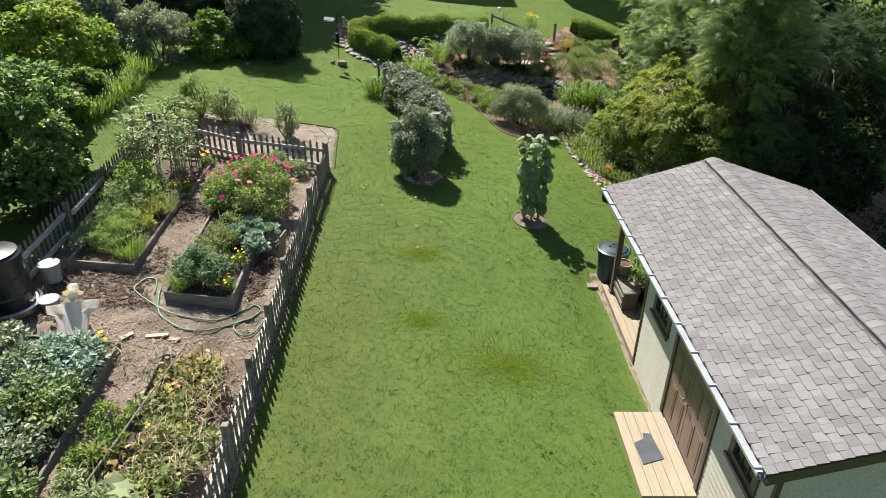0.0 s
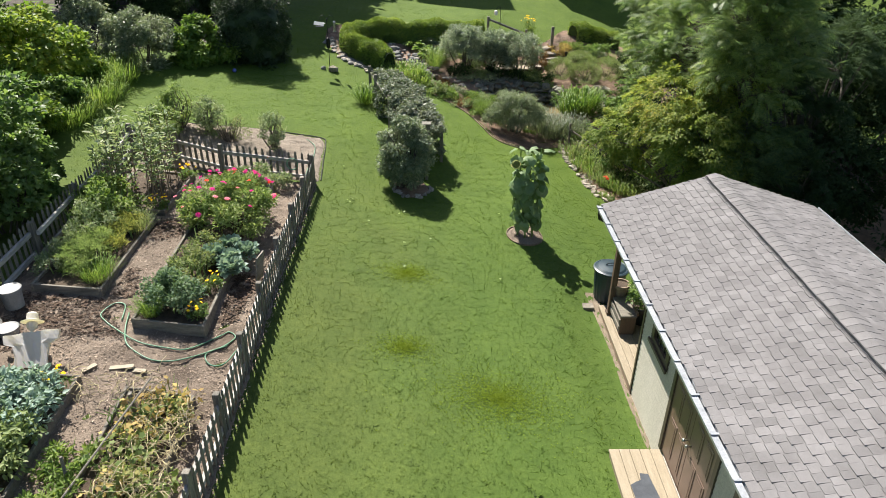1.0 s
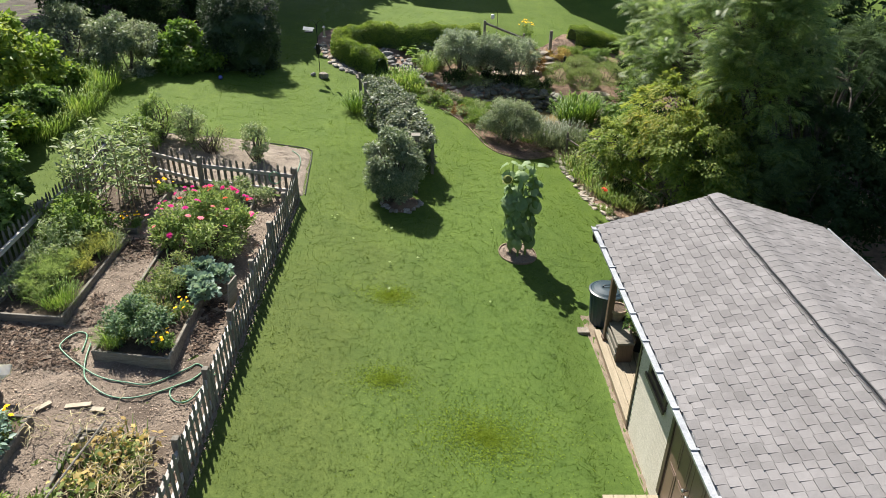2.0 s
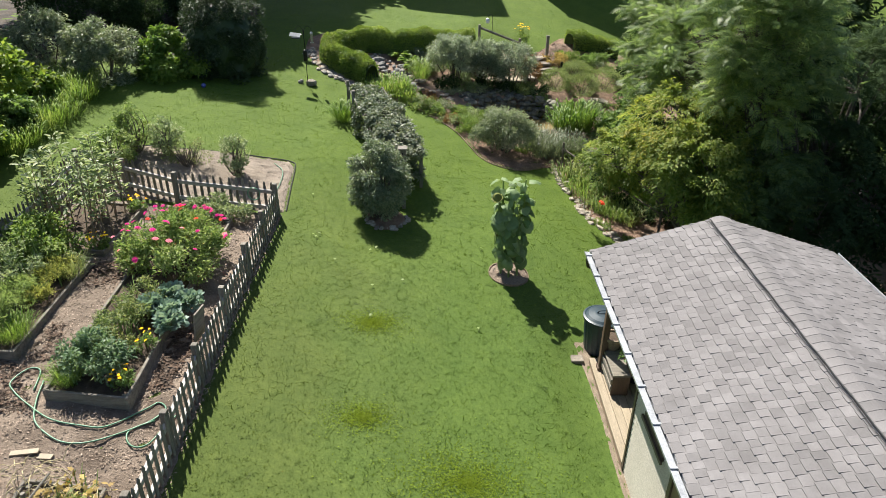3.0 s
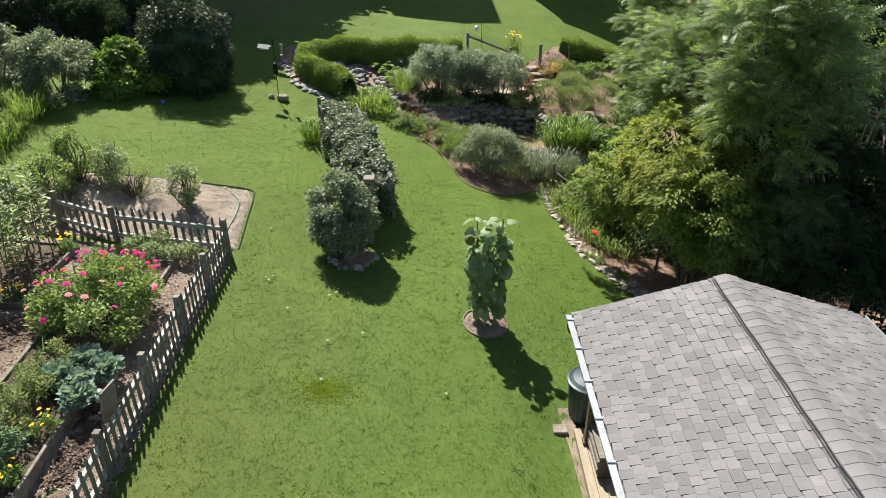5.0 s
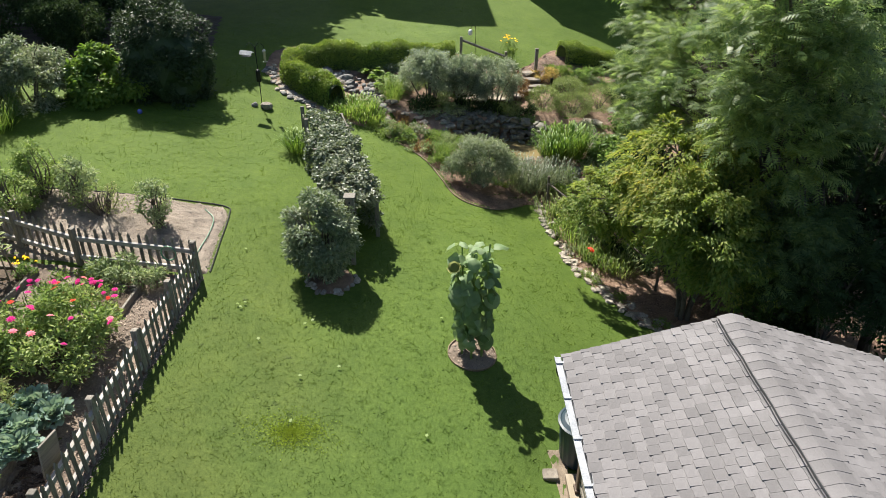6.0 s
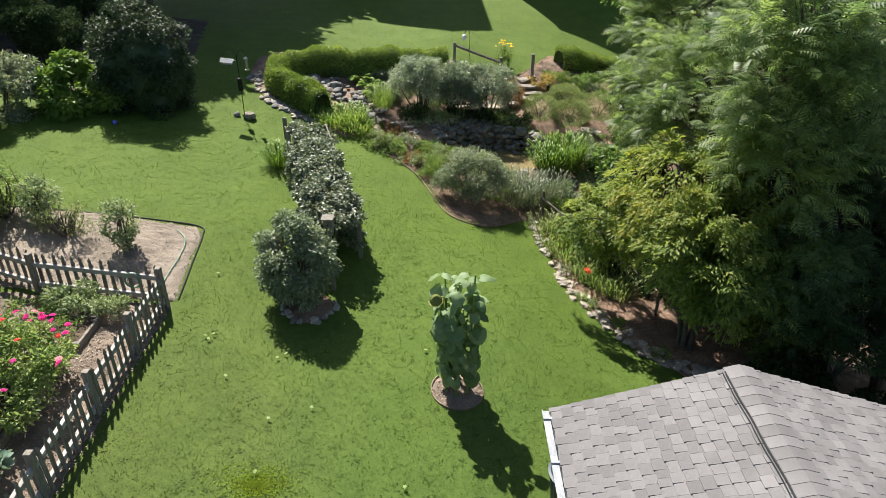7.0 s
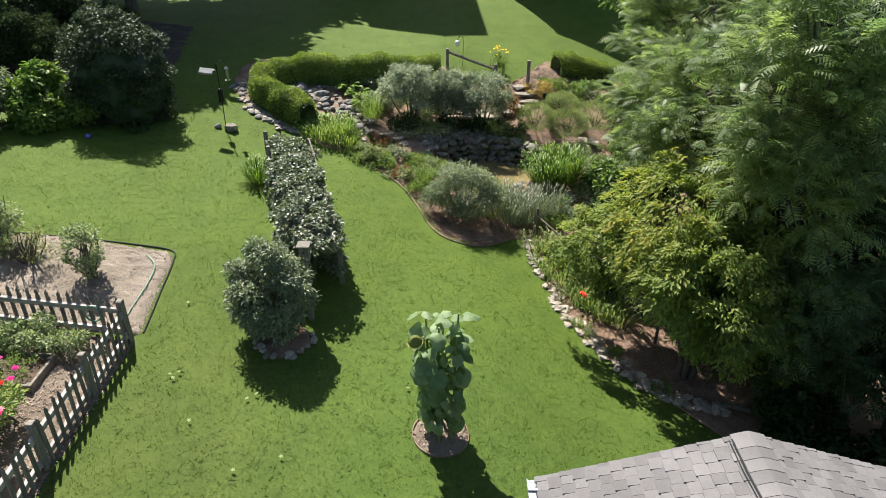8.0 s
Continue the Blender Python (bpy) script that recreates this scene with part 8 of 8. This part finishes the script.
garden_light(3.6, 31.3, 0.95)
x, y = 6.4, 29.6
g = thing("path_light", "small dark solar stake light on the bank", "garden light", (x, y, ground_z(x, y)))
part("stem", boxed(-0.02, 0.02, -0.02, 0.02, -0.05, 0.42), M["dark_metal"], g)
part("cap", boxed(-0.05, 0.05, -0.05, 0.05, 0.42, 0.58, 0.01), M["dark_metal"], g)


def birdhouse(x, y):
    z = ground_z(x, y)
    b = thing("birdhouse", "weathered grey birdhouse on a post among the vines", "birdhouse", (x, y, z))
    part("post", boxed(-0.045, 0.045, -0.045, 0.045, -0.1, 1.25, 0.005), M["old_wood"], b)
    part("box", boxed(-0.085, 0.085, -0.085, 0.085, 1.25, 1.56, 0.005), M["old_wood"], b)
    roof = boxed(-0.115, 0.115, -0.13, 0.11, 1.561, 1.585, 0.004)
    part("roof", roof, M["old_wood"], b)
    part("entrance", lathe(bmesh.new(), [(0.02, -0.001), (0.02, 0.001)], 12), M["black_plastic"], b).matrix_basis = pose(0, -0.0865, 1.45, 90)


birdhouse(0.36, 17.75)

# fallen leaves on the lawn
rng = np.random.default_rng(450)
for k, (x, y) in enumerate(((-1.62, 15.98), (-1.55, 15.9), (-1.5, 16.05), (-1.0, 15.0), (-0.22, 15.7), (-0.3, 15.62), (-0.2, 14.2), (-1.85, 17.75), (1.9, 13.2), (0.4, 14.5), (-0.15, 13.15), (2.2, 16.1))):
    ob = leaf_cloud("fallen_leaf", np.zeros((1, 3)), np.array([[1.0, 0, 0.1]]), np.array([[0, 0, 1.0]]), 0.075, 0.06, "lobed", L["zinnia"])
    ob.matrix_basis = pose(x, y, ground_z(x, y) + 0.055, rng.normal(0, 8), rng.normal(0, 8), rng.uniform(0, 360))
    tagged(ob, "pale green fallen leaf on the grass", "leaf", "fallen leaves")

# ---------------- neighbouring houses beyond the lawn ----------------
def house(x0, x1, y0, y1, eave, ridge, label):
    z = ground_z((x0 + x1) / 2, 42) + 0.2
    h = thing("house", label, "house", ((x0 + x1) / 2, y0, z))
    w, d = (x1 - x0) / 2, y1 - y0
    e, r = eave - z, ridge - z
    bm = bmesh.new()
    o = [(-w, -0.6), (w, -0.6), (w, e), (0, r - 0.1), (-w, e)]
    rings = [[bm.verts.new((a, yy, b)) for a, b in o] for yy in (0, d)]
    for k in range(5):
        bm.faces.new((rings[0][k], rings[0][(k + 1) % 5], rings[1][(k + 1) % 5], rings[1][k]))
    bm.faces.new(rings[0])
    bm.faces.new(rings[1])
    part("wall", bm, M["siding"], h)
    for s in (-1, 1):
        bm = bmesh.new()
        q = [(s * (w + 0.05), e - 0.05), (0, r), (0, r + 0.15), (s * (w + 0.05), e + 0.12)]
        rings = [[bm.verts.new((a, yy, b)) for a, b in q] for yy in (-0.05, d + 0.05)]
        for k in range(4):
            bm.faces.new((rings[0][k], rings[0][(k + 1) % 4], rings[1][(k + 1) % 4], rings[1][k]))
        bm.faces.new(rings[0])
        bm.faces.new(rings[1])
        part("roof", bm, M["shingle_far"], h)
    for fz in (1.4, 4.4, 7.2):
        if fz + 1.3 < e:
            for fx in (-w * 0.5, w * 0.5):
                part("window", boxed(fx - 0.45, fx + 0.45, -0.04, -0.005, fz, fz + 1.3), M["glass"], h)


house(-3.2, 1.4, 43.0, 53.0, 13.2, 15.2, "tall pale gabled house beyond the lawn")
house(5.2, 14.0, 43.0, 53.0, 11.0, 13.5, "wide pale gabled house beyond the lawn")

# ---------------- roof shingles ----------------
def shingle_data(w, thick):
    """Vertices of one laminated tab: lower edge at y=0, thick butt, thin head."""
    L0, t0, t1 = 0.150 + (thick - 0.006) * 1.6, thick, 0.002
    v = [(0, 0, 0), (w, 0, 0), (w, L0, 0), (0, L0, 0), (0.004, 0.0, t0), (w - 0.004, 0.0, t0), (w, L0, t1), (0, L0, t1)]
    f = [(0, 3, 2, 1), (4, 5, 6, 7), (0, 1, 5, 4), (1, 2, 6, 5), (2, 3, 7, 6), (3, 0, 4, 7)]
    return v, f


SH_W = (0.105, 0.118, 0.13, 0.143, 0.158)
SH_MESH = []
for w in SH_W:
    for th in (0.006, 0.012):
        v, f = shingle_data(w, th)
        me = bpy.data.meshes.new("shingle")
        me.from_pydata(v, [], f)
        me.materials.append(M["shingle"])
        SH_MESH.append((w, me, v, f))


def lay_shingles(side, single_from):
    """side +1: west slope, -1: east. Rows run along the eave."""
    rng = np.random.default_rng(11 + side)
    V, F = [], []
    made = 0
    exposure = 0.127
    rows = int(SLOPE / exposure)
    for r in range(rows):
        y = -LONG - 0.02
        s0 = r * exposure - 0.008
        k = int(rng.integers(0, 2))
        while y < 0.01:
            w, me, v, f = SH_MESH[2 * int(rng.integers(0, 5)) + k % 2]
            k += 1
            w_left = 0.015 - y
            s = s0 + rng.uniform(-0.004, 0.004) - (0.014 if k % 2 == 0 else 0)
            x = RUN - side * (RUN - s * math.cos(TILT_A))
            z = EAVE + s * math.sin(TILT_A) - 0.008
            up = Vector((side * math.cos(TILT_A), 0, math.sin(TILT_A)))
            along = Vector((0, 1, 0))
            if side > 0:
                origin, ax = Vector((x, y + min(w, w_left), z)), -along
            else:
                origin, ax = Vector((x, y, z)), along
            nrm = ax.cross(up)
            m = Matrix((ax, up, nrm)).transposed().to_4x4()
            lift = 0.0125 + rng.uniform(0, 0.002)
            m = Matrix.Translation(origin + nrm * lift) @ m @ Matrix.Rotation(-0.05, 4, "X")
            if w_left < w:
                m = m @ Matrix.Diagonal((max(0.2, w_left / w), 1, 1, 1))
            if side > 0 and y > single_from and made < 300:
                piece("shingle", me, m, ROOF)
                made += 1
            else:
                i = len(V)
                V += [tuple(m @ Vector(q)) for q in v]
                F += [tuple(a + i for a in q) for q in f]
            y += w
    return V, F


for side, cut in ((1, -3.6), (-1, 9)):
    V, F = lay_shingles(side, cut)
    ob = solid("shingle_field", V, F, M["shingle_far"], ROOF)
    tagged(ob, kind="stuff")

# ridge caps, bent over the ridge
CAP = bpy.data.meshes.new("ridge_cap")
capv, capf = [], []
for y, t in ((0.0, 0.007), (0.20, 0.001)):
    for o in (-0.17, -0.06, 0.0, 0.06, 0.17):
        capv.append((o, y, -abs(o) * RISE / RUN + t + (0.0 if o else -0.006)))
for k in range(4):
    capf.append((k, k + 1, k + 6, k + 5))
low = len(capv)
capv += [(x, y, z - 0.007) for x, y, z in capv[:5]]
for k in range(4):
    capf.append((k + 1, k, low + k, low + k + 1))
CAP.from_pydata(capv, [], capf)
CAP.materials.append(M["shingle"])
rng = np.random.default_rng(2)
for k in range(51):
    y = -LONG - 0.01 + k * 0.1445
    piece("ridge_cap", CAP, pose(RUN, y, RIDGE + 0.022, 0, 0, rng.normal(0, 0.4)), ROOF)
bm = bmesh.new()
pts = [(RUN - 0.185 + 0.006 * math.sin(k * 1.7), -LONG + k * 0.193, RIDGE - 0.185 * RISE / RUN + 0.042) for k in range(39)]
tube(bm, pts, 0.009, 6)
part("cable", bm, M["black_rubber"], ROOF, "black cable lying along the ridge caps")
bm = bmesh.new()
tube(bm, [(x - 0.028, y, z - 0.009) for x, y, z in pts], 0.005, 6)
part("cable", bm, M["black_rubber"], ROOF)
